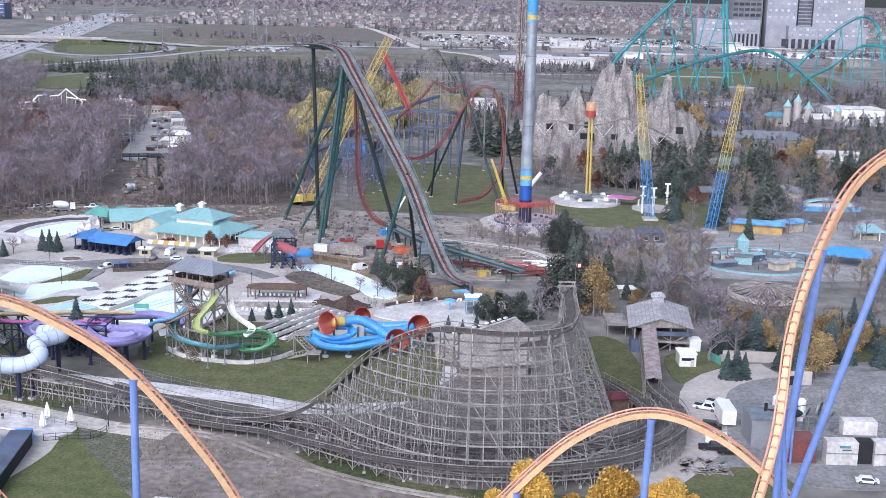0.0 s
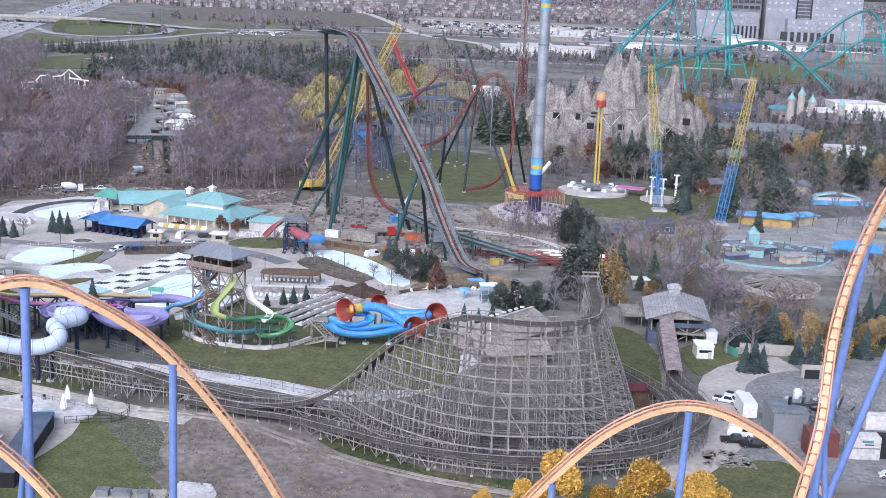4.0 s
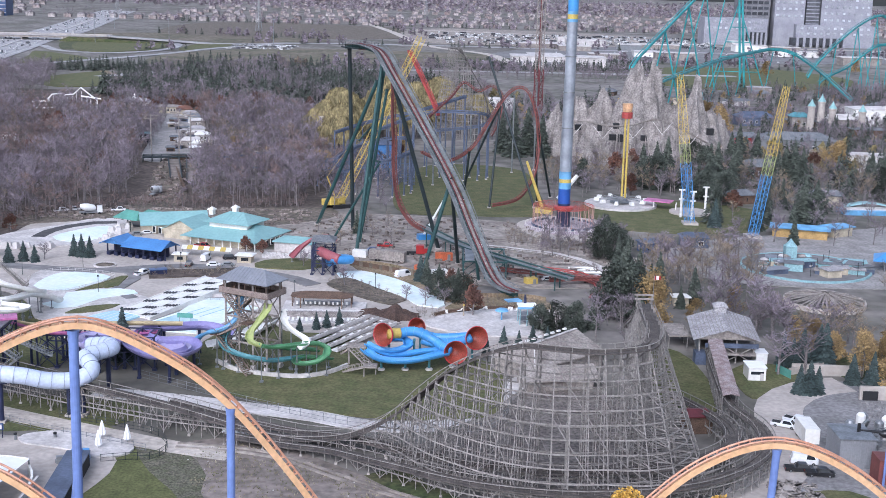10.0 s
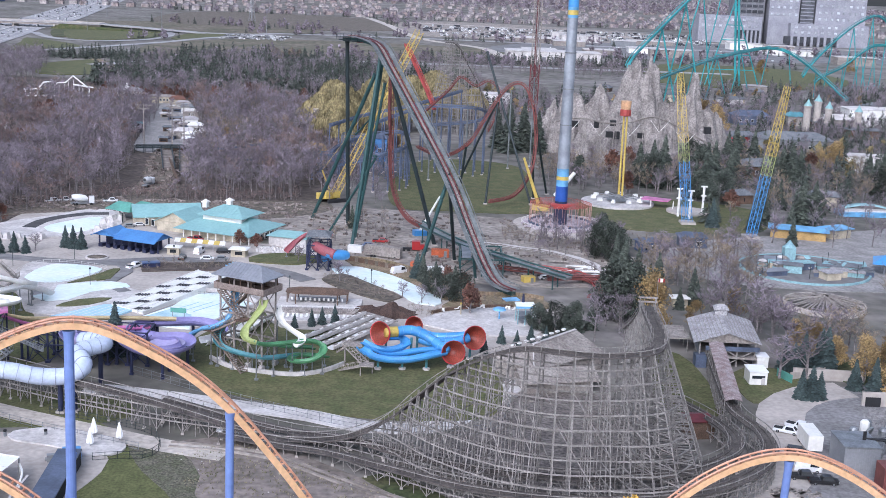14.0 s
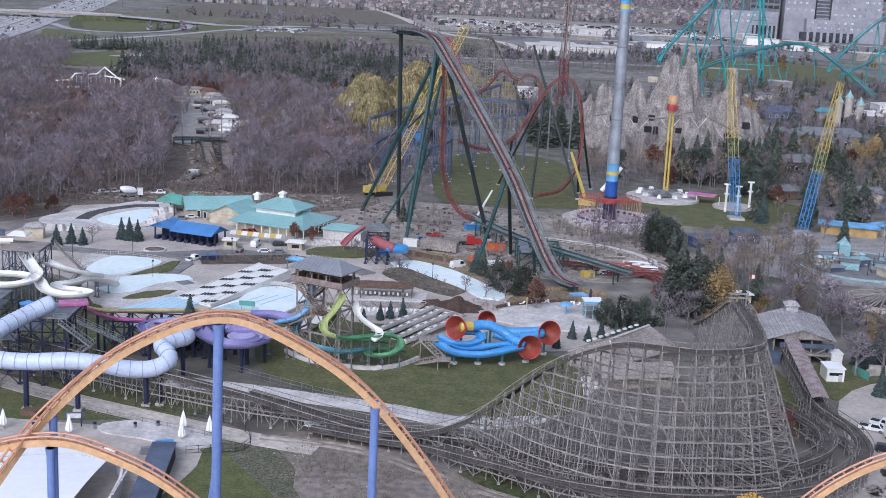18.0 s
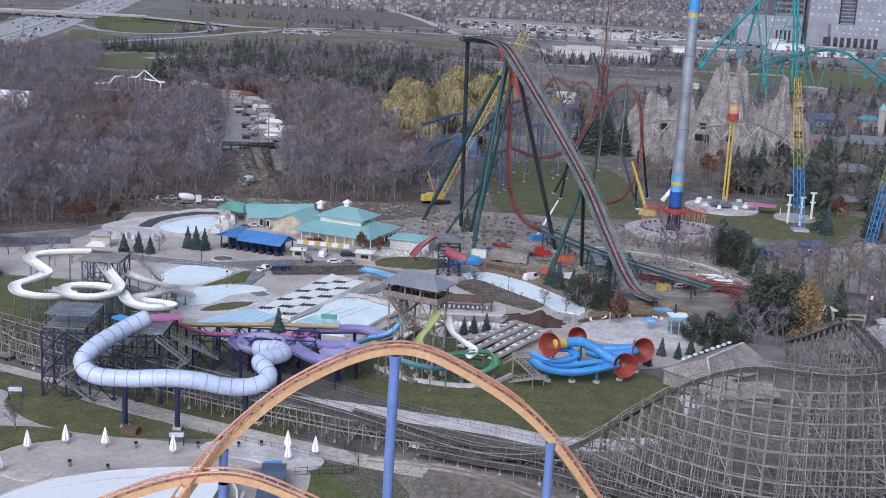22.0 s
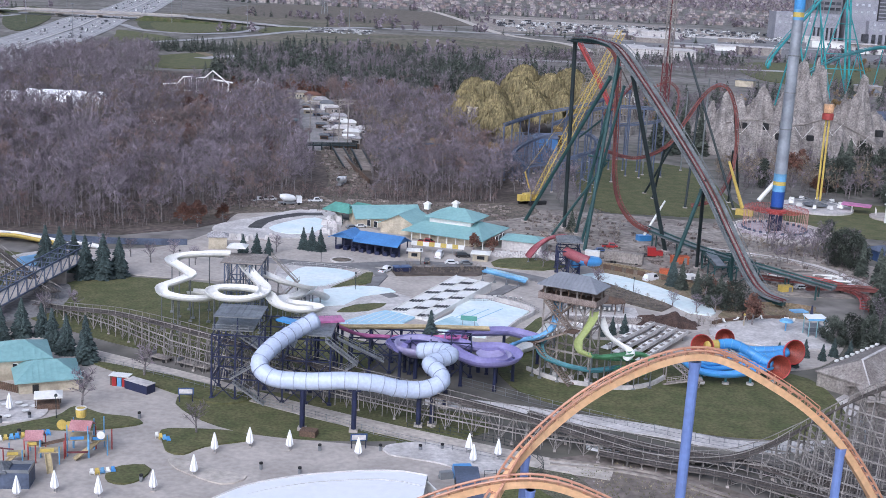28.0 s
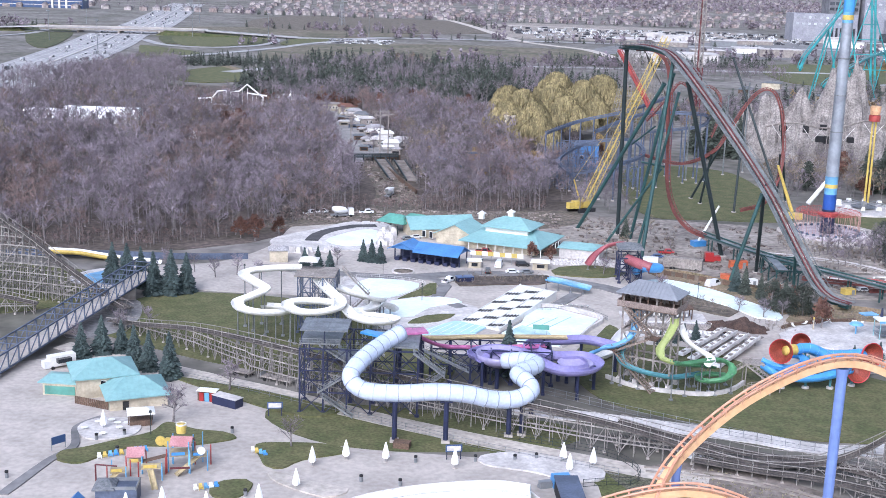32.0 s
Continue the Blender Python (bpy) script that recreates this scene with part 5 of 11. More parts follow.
part("carriage", Geo().lathe((CX, CY, 0), [(2.6, 7.4), (3.9, 7.6), (3.9, 8.8), (2.6, 9.2)], 20), M["red"], tower, "red carriage collar")
for k in range(28):
    a = 2 * math.pi * k / 28
    c, s = math.cos(a), math.sin(a)
    arm = Geo()
    arm.beam((CX + 4 * c, CY + 4 * s, 8.6), (CX + 12.2 * c, CY + 12.2 * s, 9.4), 0.1)
    arm.beam((CX + 4 * c, CY + 4 * s, 7.2), (CX + 12.2 * c, CY + 12.2 * s, 9.2), 0.07)
    a2 = 2 * math.pi * (k + 1) / 28
    for rr in (12.2,):
        arm.beam((CX + rr * c, CY + rr * s, 9.0), (CX + rr * math.cos(a2), CY + rr * math.sin(a2), 9.0), 0.13)
    ob = part("swing_arm", arm, M["red"], tower)
    ch = Geo()
    for q in (-0.5, 0.5):
        ch.beam((CX + 12.2 * c - q * s, CY + 12.2 * s + q * c, 9), (CX + 12.2 * c - q * s, CY + 12.2 * s + q * c, 1.6), 0.1)
    part("chain", ch, material("orange_chain", (0.62, 0.36, 0.30), 0.5, size=2) if k == 0 else bpy.data.materials["orange_chain"], ob)
    part("seat", Geo().box((CX + 12.2 * c, CY + 12.2 * s, 1.5), (0.9, 0.9, 0.8), math.degrees(a)), M["bluegrey"], ob)
part("platform", Geo().lathe((CX, CY, 0), [(15.5, 0.0), (15.5, 0.7), (0.5, 0.75)], 40), material("pinkish_deck", (0.56, 0.50, 0.52), 0.8, size=3, tint=(0.42, 0.35, 0.38)), tower)
fence = Geo()
for k in range(60):
    a, a2 = 2 * math.pi * k / 60, 2 * math.pi * (k + 1) / 60
    fence.beam((CX + 15.2 * math.cos(a), CY + 15.2 * math.sin(a), 0.6), (CX + 15.2 * math.cos(a), CY + 15.2 * math.sin(a), 1.7), 0.1)
    fence.beam((CX + 15.2 * math.cos(a), CY + 15.2 * math.sin(a), 1.7), (CX + 15.2 * math.cos(a2), CY + 15.2 * math.sin(a2), 1.7), 0.1)
part("fence", fence, M["white"], tower)

# ---- slingshot masts ----
for base, top in (((87.1, 505.4, 0), (79, 505.4, 61.4)), ((107.3, 481.9, 0), (115.7, 481.9, 59.7))):
    sl = thing("slingshot_mast", "leaning lattice mast painted blue below and yellow above", "mast", group="slingshot masts")
    a, b = Vector(base), Vector(top)
    part("lower_lattice", lattice(a, a.lerp(b, 0.42), 3.0, 2.4, "blue"), M["slideblue"], sl, "blue lattice")
    part("middle_lattice", lattice(a.lerp(b, 0.42), a.lerp(b, 0.55), 3.0, 2.4, "g"), M["lime"], sl, "yellow-green lattice")
    part("upper_lattice", lattice(a.lerp(b, 0.55), b, 3.0, 2.4, "y", 1.8), M["yellow"], sl, "yellow lattice")
    part("footing", Geo().box((a.x, a.y, 0.5), (6, 6, 1.2)), M["concrete"], sl)

# ---- family tower ride with round deck ----
ride = thing("hoist_ride", "slim yellow hoist ride with a red crown on a round deck", "ride")
part("pole", Geo().rod((64.5, 546, 0), (64, 544.5, 39), 0.5, 0.4, 8).rod((66, 546, 0), (65.4, 544.5, 39), 0.5, 0.4, 8), M["yellow"], ride)
part("crown", Geo().lathe((64.6, 544.5, 0), [(0.4, 38.6), (2.4, 39.0), (2.4, 41.6), (0.4, 41.8)], 12), M["red"], ride)
part("crown_top", Geo().lathe((64.6, 544.5, 0), [(2.0, 41.8), (2.3, 44.6), (2.3, 45.4), (0.3, 45.6)], 12), material("peach_panel", (0.75, 0.45, 0.25), 0.5, size=3), ride)
deck = thing("round_ride", "circular grey ride deck with raised arms and cars", "ride")
part("deck", Geo().lathe((64, 545, 0), [(16, 0), (16, 1.0), (0.4, 1.2)], 36), M["pale"], deck)
part("hub", Geo().lathe((64, 545, 1.8), [(5, 0), (3, 0.8), (1.4, 2.0), (0.2, 2.4)], 20), M["steel"], deck)
for k in range(10):
    a = 2 * math.pi * k / 10
    c, s = math.cos(a), math.sin(a)
    am = Geo().beam((64 + 2 * c, 545 + 2 * s, 3.4), (64 + 8 * c, 545 + 8 * s, 3.4), 0.35).beam((64 + 8 * c, 545 + 8 * s, 3.4), (64 + 10.5 * c, 545 + 10.5 * s, 2.6), 0.3)
    ob = part("arm", am, M["steel"], deck)
    part("car", Geo().box((64 + 10.8 * c, 545 + 10.8 * s, 2.8), (2.4, 1.6, 1.4), math.degrees(a), 0.75), M["white"], ob)
part("canopy", Geo().box((80, 540, 3.6), (12, 7, 0.4), -24), M["pink"], deck, "pink striped canopy")
for x, y in ((77, 536), (86, 532), (78, 540), (87, 536)):
    part("canopy_post", Geo().beam((x, y, 0), (x, y, 3.6), 0.25), M["white"], deck)

# ---- rocky mountain ----
def rocky(name, peaks, x0, x1, y0, y1, nx, ny, label, mat, category, seed=5, crag=0.0):
    g = Geo()
    for j in range(ny + 1):
        for i in range(nx + 1):
            x, y = x0 + (x1 - x0) * i / nx, y0 + (y1 - y0) * j / ny
            h = 0.0
            for px, py, ph, pr in peaks:
                d = math.hypot(x - px, y - py) / pr
                rib = 1 + 0.16 * math.sin(math.atan2(y - py, x - px) * 7 + px)
                h = max(h, ph * max(0.0, 1 - (d * rib) ** 1.2))
            n = noise.fractal(Vector((x / 8, y / 12, seed)), 0.8, 2.1, 4)
            if crag and h > 1:
                rdg = 1 - abs(noise.noise(Vector((x / 9, y / 10, seed + 3)))) * 2.2
                fin = 1 - abs(noise.noise(Vector((x / 3.4, y / 4.5, seed + 8)))) * 2.0
                h *= 1 + crag * (0.5 * rdg + 0.22 * fin - 0.2)
            edge = min(i, nx - i, j, ny - j) / 3
            h = h * (1 + 0.22 * n) + n * 1.2 * (h > 1)
            g.v.append((x + noise.noise(Vector((x / 4, y / 4, 9))) * 1.2, y, h if edge > 0 and h > 0.3 else -0.3))
    w = nx + 1
    g.f = [(j * w + i, j * w + i + 1, j * w + w + i + 1, j * w + w + i) for j in range(ny) for i in range(nx)]
    ob = part(name, g, M[mat], None, label)
    return tagged(ob, label, category)


rocky("rock_mountain", [(94, 688, 56, 22), (102, 700, 34, 26), (60, 705, 34, 16), (74, 700, 38, 15), (84, 680, 28, 18), (112, 690, 34, 18), (122, 684, 40, 14), (132, 690, 30, 14), (140, 700, 24, 12), (68, 680, 20, 14), (108, 670, 18, 18), (128, 672, 18, 14), (50, 715, 24, 14)], 40, 156, 650, 740, 150, 84, "grey artificial rock mountain with jagged peaks", "rock", "mountain", 5, 0.38)
trestle = thing("mountain_trestle", "white steel trestle track along the mountain foot", "trestle")
tl = smooth_line([(46, 656, 22), (58, 651, 25), (72, 649, 23), (84, 649, 24), (96, 650, 27), (110, 652, 22), (124, 655, 15), (134, 660, 10)], 2)
for s in (-0.7, 0.7):
    part("rail", Geo().sweep(tl, circle(0.16, 6, s, 0.4)), M["weathered"], trestle)
part("spine", Geo().sweep(tl, circle(0.3, 6)), M["weathered"], trestle)
for k, (p, d) in enumerate(even(tl, 8.0)):
    part("bent", Geo().beam((p.x - 1.6, p.y, 0), (p.x - 0.3, p.y, p.z), 0.28).beam((p.x + 1.6, p.y, 0), (p.x + 0.3, p.y, p.z), 0.28), M["weathered"], trestle)
    if k % 2:
        part("strut", Geo().beam((p.x, p.y, p.z - 7), (p.x + 5, p.y, p.z - 0.6), 0.24).beam((p.x, p.y, p.z - 7), (p.x - 5, p.y, p.z - 0.6), 0.24), M["pale"], trestle)
cave = random.Random(14)
for k in range(7):
    op = thing("cave_window", "near-black block for a shaded opening in the rock face", "opening", None, "rock openings")
    x = 48 + cave.uniform(0, 80)
    # solid box in near-black: the shade of a hollow put into colour
    part("recess", Geo().box((x, 662 + cave.uniform(-3, 3), 14 + cave.uniform(0, 10)), (cave.uniform(2, 3.6), 3, cave.uniform(2.5, 4))), M["dark"], op)
# ---- teal giga coaster ----
giga = thing("giga_coaster", "huge teal steel coaster with a high supported turn", "roller coaster")
def teal(pts, r=1.2):
    path = smooth_line(pts, 6)
    part("spine", Geo().sweep(path, circle(r, 8)), M["teal"], giga)
    for s in (-1, 1):
        part("rail", Geo().sweep(path, circle(0.35, 5, s * 1.5, r + 0.5)), M["teal"], giga)
    return path


teal([(112, 850, 38), (117.2, 862, 44.6), (142.5, 900, 64.4), (171.9, 945, 86.5), (182, 960, 94)], 1.0)
teal([(128, 848, 27), (134.7, 862, 29.7), (180.2, 960, 33.7), (216.3, 1040, 35.6), (253.4, 1110, 37.0), (288.5, 1150, 39.6), (307.3, 1150, 35.9), (318, 1100, 23.1), (314, 1000, 8.4)], 1.0)
teal([(310, 1110, 18), (321.9, 1130, 27.2), (348.9, 1160, 45.8), (381.2, 1200, 61.8), (409.4, 1230, 70.8), (424.4, 1240, 66.9), (431.9, 1240, 54.8), (434.6, 1230, 27.5)], 0.9)
teal([(318, 1100, 14), (330.3, 1120, 17.9), (358.3, 1150, 25.6), (379.5, 1170, 37), (401.5, 1190, 44.4), (430, 1190, 42.0), (470, 1190, 30)], 0.9)
for (tx, ty, tz), (fx, fy), r in (((262, 1190, 90), (269.5, 1190), 1.1), ((265, 1190, 90), (273.5, 1190), 1.1), ((263, 1192, 80), (240, 1190), 0.6), ((263, 1192, 80), (292, 1190), 0.6), ((250, 1190, 92), (236, 1190), 0.55), ((216, 1120, 92), (232, 1130), 0.6), ((216, 1120, 92), (196, 1118), 0.6), ((142.5, 900, 63), (132, 905), 0.6), ((142.5, 900, 63), (158, 898), 0.6), ((165, 934, 80), (154, 940), 0.6), ((165, 934, 80), (182, 930), 0.6),
                                  ((180, 960, 33), (174, 958), 0.45), ((180, 960, 33), (188, 958), 0.45), ((216, 1040, 35), (208, 1038), 0.45), ((216, 1040, 35), (226, 1038), 0.45), ((253, 1110, 36), (246, 1108), 0.45), ((253, 1110, 36), (262, 1108), 0.45), ((288, 1150, 38), (282, 1148), 0.45), ((307, 1150, 35), (312, 1150), 0.45), ((318, 1100, 22), (318, 1100), 0.4), ((349, 1160, 44), (344, 1158), 0.5), ((381, 1200, 60), (374, 1196), 0.5), ((381, 1200, 60), (390, 1198), 0.5), ((409, 1230, 69), (402, 1224), 0.5), ((409, 1230, 69), (416, 1224), 0.5), ((428, 1240, 60), (424, 1235), 0.5), ((358, 1150, 24), (358, 1150), 0.4), ((380, 1170, 36), (374, 1168), 0.4), ((380, 1170, 36), (388, 1168), 0.4), ((401, 1190, 43), (396, 1188), 0.4), ((420, 1190, 42), (424, 1188), 0.4)):
    post(giga, (tx, ty, tz), (fx, fy, 0), r, "teal")
for z in (16, 30, 44, 58, 72):
    part("strut", Geo().rod((240 + z * 0.28, 1190, z), (290 - z * 0.32, 1190, z), 0.45), M["teal"], giga)

# ---- far land: hospital, hall, suburb, fields, highway ----
hosp = thing("hospital", "pale concrete hospital towers still under construction", "building")
HC = material("pale_precast", (0.330, 0.330, 0.360), 0.8, size=14, tint=(0.265, 0.265, 0.300), fine=0.1)
HW = material("pale_window", (0.50, 0.52, 0.56), 0.3, size=5, fine=0.2, own=0.35)
# near-black colour stands in for shade inside open storeys; the entrance glazing shares it
HF = material("open_floor", (0.055, 0.058, 0.068), 0.8, size=5, fine=0.2, own=0.5)
part("podium", Geo().box((465, 2080, 22), (104, 50, 44)), HC, hosp)
part("podium", Geo().box((630, 2080, 18), (130, 50, 36)), HC, hosp)
part("tower", Geo().box((500, 2100, 66), (50, 44, 132)), material("raw_concrete", (0.22, 0.22, 0.235), 0.9, size=14, fine=0.1), hosp, "raw concrete frame")
part("tower", Geo().box((556, 2095, 70), (50, 50, 140)), HC, hosp)
part("tower", Geo().box((650, 2095, 66), (84, 50, 132)), HC, hosp)
part("glass_core", Geo().box((594, 2092, 66), (22, 46, 132)), material("unglazed_core", (0.13, 0.135, 0.15), 0.8, size=8, fine=0.2), hosp, "dark unglazed core")
for k in range(20):
    part("floor_slab", Geo().box((594, 2068.6, 20 + k * 5.8), (22, 1.2, 1.5)), HC, hosp)
part("entrance_glazing", Geo().box((495, 2052, 12), (38, 8, 20)), HF, hosp)
part("entrance_glazing", Geo().box((600, 2052, 9), (90, 8, 12)), HF, hosp)
wme = Geo().box((0, 0, 0), (4.2, 1.2, 3.6)).mesh("window", HW)
fme = Geo().box((0, 0, 0), (7.4, 1.6, 4.6)).mesh("open_floor", HF)


def pane_at(x, y, z, me=wme):
    o = new(me.name, me)
    o.parent, o.location = hosp, (x, y, z)


for x0, n, zs in ((536, 5, range(50, 136, 11)), (616, 8, range(44, 130, 11)), (480, 5, range(52, 130, 9))):
    for z in zs:
        for k in range(n):
            pane_at(x0 + k * (10 if x0 > 500 else 9.6), 2069.4 if x0 > 500 else 2077.4, z, fme if x0 < 500 or z > 112 else wme)
for k in range(10):
    for z in (28, 38):
        pane_at(420 + k * 9.6, 2054.4, z)
for k in range(11):
    for z in (22, 31):
        pane_at(574 + k * 11, 2054.4, z)
for k in range(6):
    part("portal_column", Geo().box((478 + k * 7, 2046, 11), (3, 3, 22)), HC, hosp)
for k in range(8):
    part("portal_column", Geo().box((566 + k * 11, 2046, 8), (4, 3, 16)), HC, hosp)

hall = thing("white_hall", "long low white commercial hall", "building")
part("wall", Geo().box((116, 1440, 5.5), (108, 40, 11)), M["pale"], hall)
part("roof", Geo().box((116, 1440, 11.4), (110, 42, 0.8)), M["pale"], hall)
for k in range(9):
    part("bay_door", Geo().box((72 + k * 11, 1419.4, 3.0), (4.2, 0.6, 5.0)), M["cargrey"], hall)

houses = Geo()
hr = random.Random(11)
roofs = Geo()
for row in range(11):
    y = 2500 + row * 150 + (row // 2) * 30
    z = max(0.0, (y - 2900) / 3600 * 46)
    for k in range(132):
        x = -1500 + k * 27 + hr.uniform(-5, 5) + row * 7
        if hr.random() < 0.14 or (x < -650 and y > 2600 and x < -400 - (y - 1400) * 0.21 + 180 and x > -400 - (y - 1400) * 0.21 - 260):
            continue
        w, d, h, a = hr.uniform(11, 17), hr.uniform(11, 15), hr.uniform(6, 8), hr.choice((0, 90)) + hr.uniform(-8, 8)
        yy = y + hr.uniform(-25, 25)
        houses.box((x, yy, z + h / 2), (w, d, h), a)
        roofs.hip((x, yy, z + h), (w, d), hr.uniform(3, 4.5), a, 0.5, 0.45)
stuff("suburb_walls", houses, material("suburb_brick", (0.30, 0.235, 0.22), 0.9, size=40, tint=(0.42, 0.385, 0.37), fine=0.3), "far rows of brick and stucco suburban houses", "houses")
stuff("suburb_roofs", roofs, material("suburb_roofs", (0.165, 0.145, 0.148), 0.9, size=40, tint=(0.26, 0.23, 0.235), fine=0.3), "grey shingle roofs of far suburban houses", "roofs")

# ---- water park slides ----
def chute(owner, name, pts, width, mat, label="", posts=0.0, post_mat="steel", bank=None, post_r=0.16, step=1.0):
    """An open half-round slide with a thick shell and a rolled rim; columns below it at the given spacing."""
    r = width / 2
    arc = [math.pi + math.pi * i / 8 for i in range(9)]
    prof = [(r * math.cos(a), r * 0.8 * math.sin(a) + 0.25 * r) for a in arc] + [((r + 0.16) * math.cos(a), (r * 0.8 + 0.16) * math.sin(a) + 0.25 * r) for a in reversed(arc)]
    path = smooth_line(pts, step)
    ob = part(name, Geo().sweep(path, prof), M[mat], owner, label, False)
    if posts:
        for p, d in even(path, posts):
            if p.z > 2.2:
                part("support", Geo().rod((p.x, p.y, 0), (p.x, p.y, p.z - r * 0.5), post_r, n=8).box((p.x, p.y, 0.2), (0.9, 0.9, 0.7)), M[post_mat], ob)
    return path


def stair(owner, a, b, width, mat, rail="steel", landing=False):
    """A straight flight with treads, stringers and handrails."""
    a, b = Vector(a), Vector(b)
    d = Vector((b.x - a.x, b.y - a.y, 0)).normalized()
    s = d.cross(Vector((0, 0, 1)))
    g = Geo()
    for k in (-1, 1):
        g.beam(a + s * k * width / 2, b + s * k * width / 2, 0.12, 0.4)
        g.beam(a + s * k * width / 2 + Vector((0, 0, 1.1)), b + s * k * width / 2 + Vector((0, 0, 1.1)), 0.1)
        for i in range(7):
            p = a.lerp(b, i / 6) + s * k * width / 2
            g.beam(p, p + Vector((0, 0, 1.1)), 0.08)
    n = max(3, int(abs(b.z - a.z) / 0.35))
    for i in range(n):
        p = a.lerp(b, (i + 0.5) / n)
        g.beam(p - s * width / 2, p + s * width / 2, 0.4, 0.08)
    return part("stair", g, M[mat], owner)


def roof_seams(owner, c, s, h, rz, n, mat, over=0.6, ridge=0.4, t=0.25):
    """Raised seams up the long slopes of a hipped roof."""
    ca, sa = math.cos(radians(rz)), math.sin(radians(rz))
    T = lambda x, y, z: Vector((c[0] + x * ca - y * sa, c[1] + x * sa + y * ca, c[2] + z))
    a, b = s[0] / 2 + over, s[1] / 2 + over
    e = a * ridge
    g = Geo()
    for k in range(1, n):
        x = -a + 2 * a * k / n
        f = 1.0 if abs(x) <= e else 1 - (abs(x) - e) / (a - e)
        for q in (-1, 1):
            g.beam(T(x, q * b, t + 0.04), T(x, q * b * (1 - f), t + 0.04 + h * f), 0.1, 0.1)
    part("roof_seams", g, M[mat], owner)


# pale tube slide with the purple bowl
tube = thing("tube_slide", "long pale blue enclosed tube slide on navy columns", "water slide")
TUBE = [(-121, 279.5, 18.4), (-125.1, 275, 16.8), (-128.9, 268, 15.2), (-130.6, 264, 12.9), (-127.6, 262, 10.9), (-120.6, 261.6, 10.6), (-112.6, 261.6, 11.2), (-106.1, 262.6, 10.6), (-100.9, 264, 9.2), (-95.7, 265.8, 8.8), (-92.4, 268, 10.0), (-93.6, 271, 11.2), (-95.2, 273.6, 11.6), (-93.0, 276.6, 11.9), (-90.8, 279.5, 12.0), (-93.0, 283.5, 11.6), (-97.8, 286.5, 10.4)]
tp_ = smooth_line(TUBE, 0.9)
part("tube", Geo().sweep(tp_, circle(1.84, 16)), M["tubewhite"], tube, "pale blue fibreglass tube", True)
for p, d in even(tp_, 2.6):
    part("flange", Geo().rod(p - d * 0.07, p + d * 0.07, 1.95, n=16), M["ringmat"], tube)
for x, y, z in ((-121, 261.2, 9.0), (-110.3, 261.8, 9.2), (-97, 266.6, 7.4), (-94.2, 267.6, 8.0), (-91.6, 279, 10.2)):
    ob = part("column", Geo().rod((x, y, 0), (x, y, z), 0.55, n=12), M["navy"], tube, "navy steel column")
    part("saddle", Geo().box((x, y, z), (2.6, 1.2, 0.4)), M["navy"], ob)
    part("footing", Geo().box((x, y, 0.25), (1.8, 1.8, 0.8)), M["concrete"], ob)
bowl = thing("bowl_slide", "purple figure-of-eight open raft slide on dark columns", "water slide")
chute(bowl, "channel", [(-102.6, 293.5, 8.6), (-104.2, 297.5, 8.4), (-100, 302.5, 8.2), (-94, 301, 8.0), (-89.1, 294.4, 7.6), (-84.3, 290.6, 7.2), (-78.5, 292.4, 7.0), (-75.8, 297.6, 7.0), (-78.6, 303.0, 7.0), (-85.1, 302.4, 7.0), (-90.4, 305.4, 7.4), (-88.7, 310.8, 7.8), (-82, 312.4, 8.0), (-76, 314.6, 7.6), (-69, 312, 6.8)], 3.9, "purple", "purple fibreglass channel", 9.0, "navy", post_r=0.4)
part("bowl_floor", Geo().lathe((-98.5, 297, 0), [(0.2, 6.2), (3.2, 6.4), (5.0, 7.6), (5.6, 9.0), (5.75, 9.0), (5.2, 7.3), (3.3, 6.1), (0.2, 5.9)], 28), M["lilac"], bowl, "lilac bowl floor", True)
part("bowl_floor", Geo().lathe((-80.6, 297.6, 0), [(0.2, 5.8), (2.8, 6.0), (4.2, 7.0), (4.3, 7.0), (2.9, 5.7), (0.2, 5.5)], 28), M["lilac"], bowl, "lilac bowl floor", True)
for x, y in ((-99, 297), (-80, 297), (-84, 304)):
    part("column", Geo().rod((x, y, 0), (x, y, 6.2), 0.5, n=12), M["navy"], bowl)

# navy stair tower feeding the slides
st = thing("slide_tower", "navy steel stair tower with grey flights and platforms", "tower")
frame_tower(st, -143, -117, 276, 292, (5, 10, 15), "navy", 6, 3, 0.36)
frame_tower(st, -115, -86, 300, 308, (4.5, 8.4), "navy", 7, 2, 0.42)
for x, y, sx, sy, z in ((-139, 285, 9, 12, 15.2), (-122, 283.6, 10, 12, 15.4), (-131, 288, 10, 7, 10.2), (-131, 279, 5, 4, 10.2)):
    ob = part("platform", Geo().box((x, y, z), (sx, sy, 0.3)), M["steel"], st, "grey grated platform")
    pr = Geo()
    for i in range(int(sx) + 1):
        for yy in (y - sy / 2, y + sy / 2):
            pr.beam((x - sx / 2 + i * sx / int(sx), yy, z), (x - sx / 2 + i * sx / int(sx), yy, z + 1.2), 0.07)
    for yy in (y - sy / 2, y + sy / 2):
        pr.beam((x - sx / 2, yy, z + 1.2), (x + sx / 2, yy, z + 1.2), 0.08)
        pr.beam((x - sx / 2, yy, z + 0.6), (x + sx / 2, yy, z + 0.6), 0.06)
    part("railing", pr, M["steel"], ob)
for k in range(7):
    part("canopy_sheet", Geo().box((-142.6 + k * 1.5, 284, 18.2), (1.44, 10, 0.2)), M["steel"], st, "grey canopy sheet")
for x in (-143, -138, -133):
    for y in (279.4, 288.6):
        part("canopy_post", Geo().beam((x, y, 15), (x, y, 18.1), 0.2), M["navy"], st)
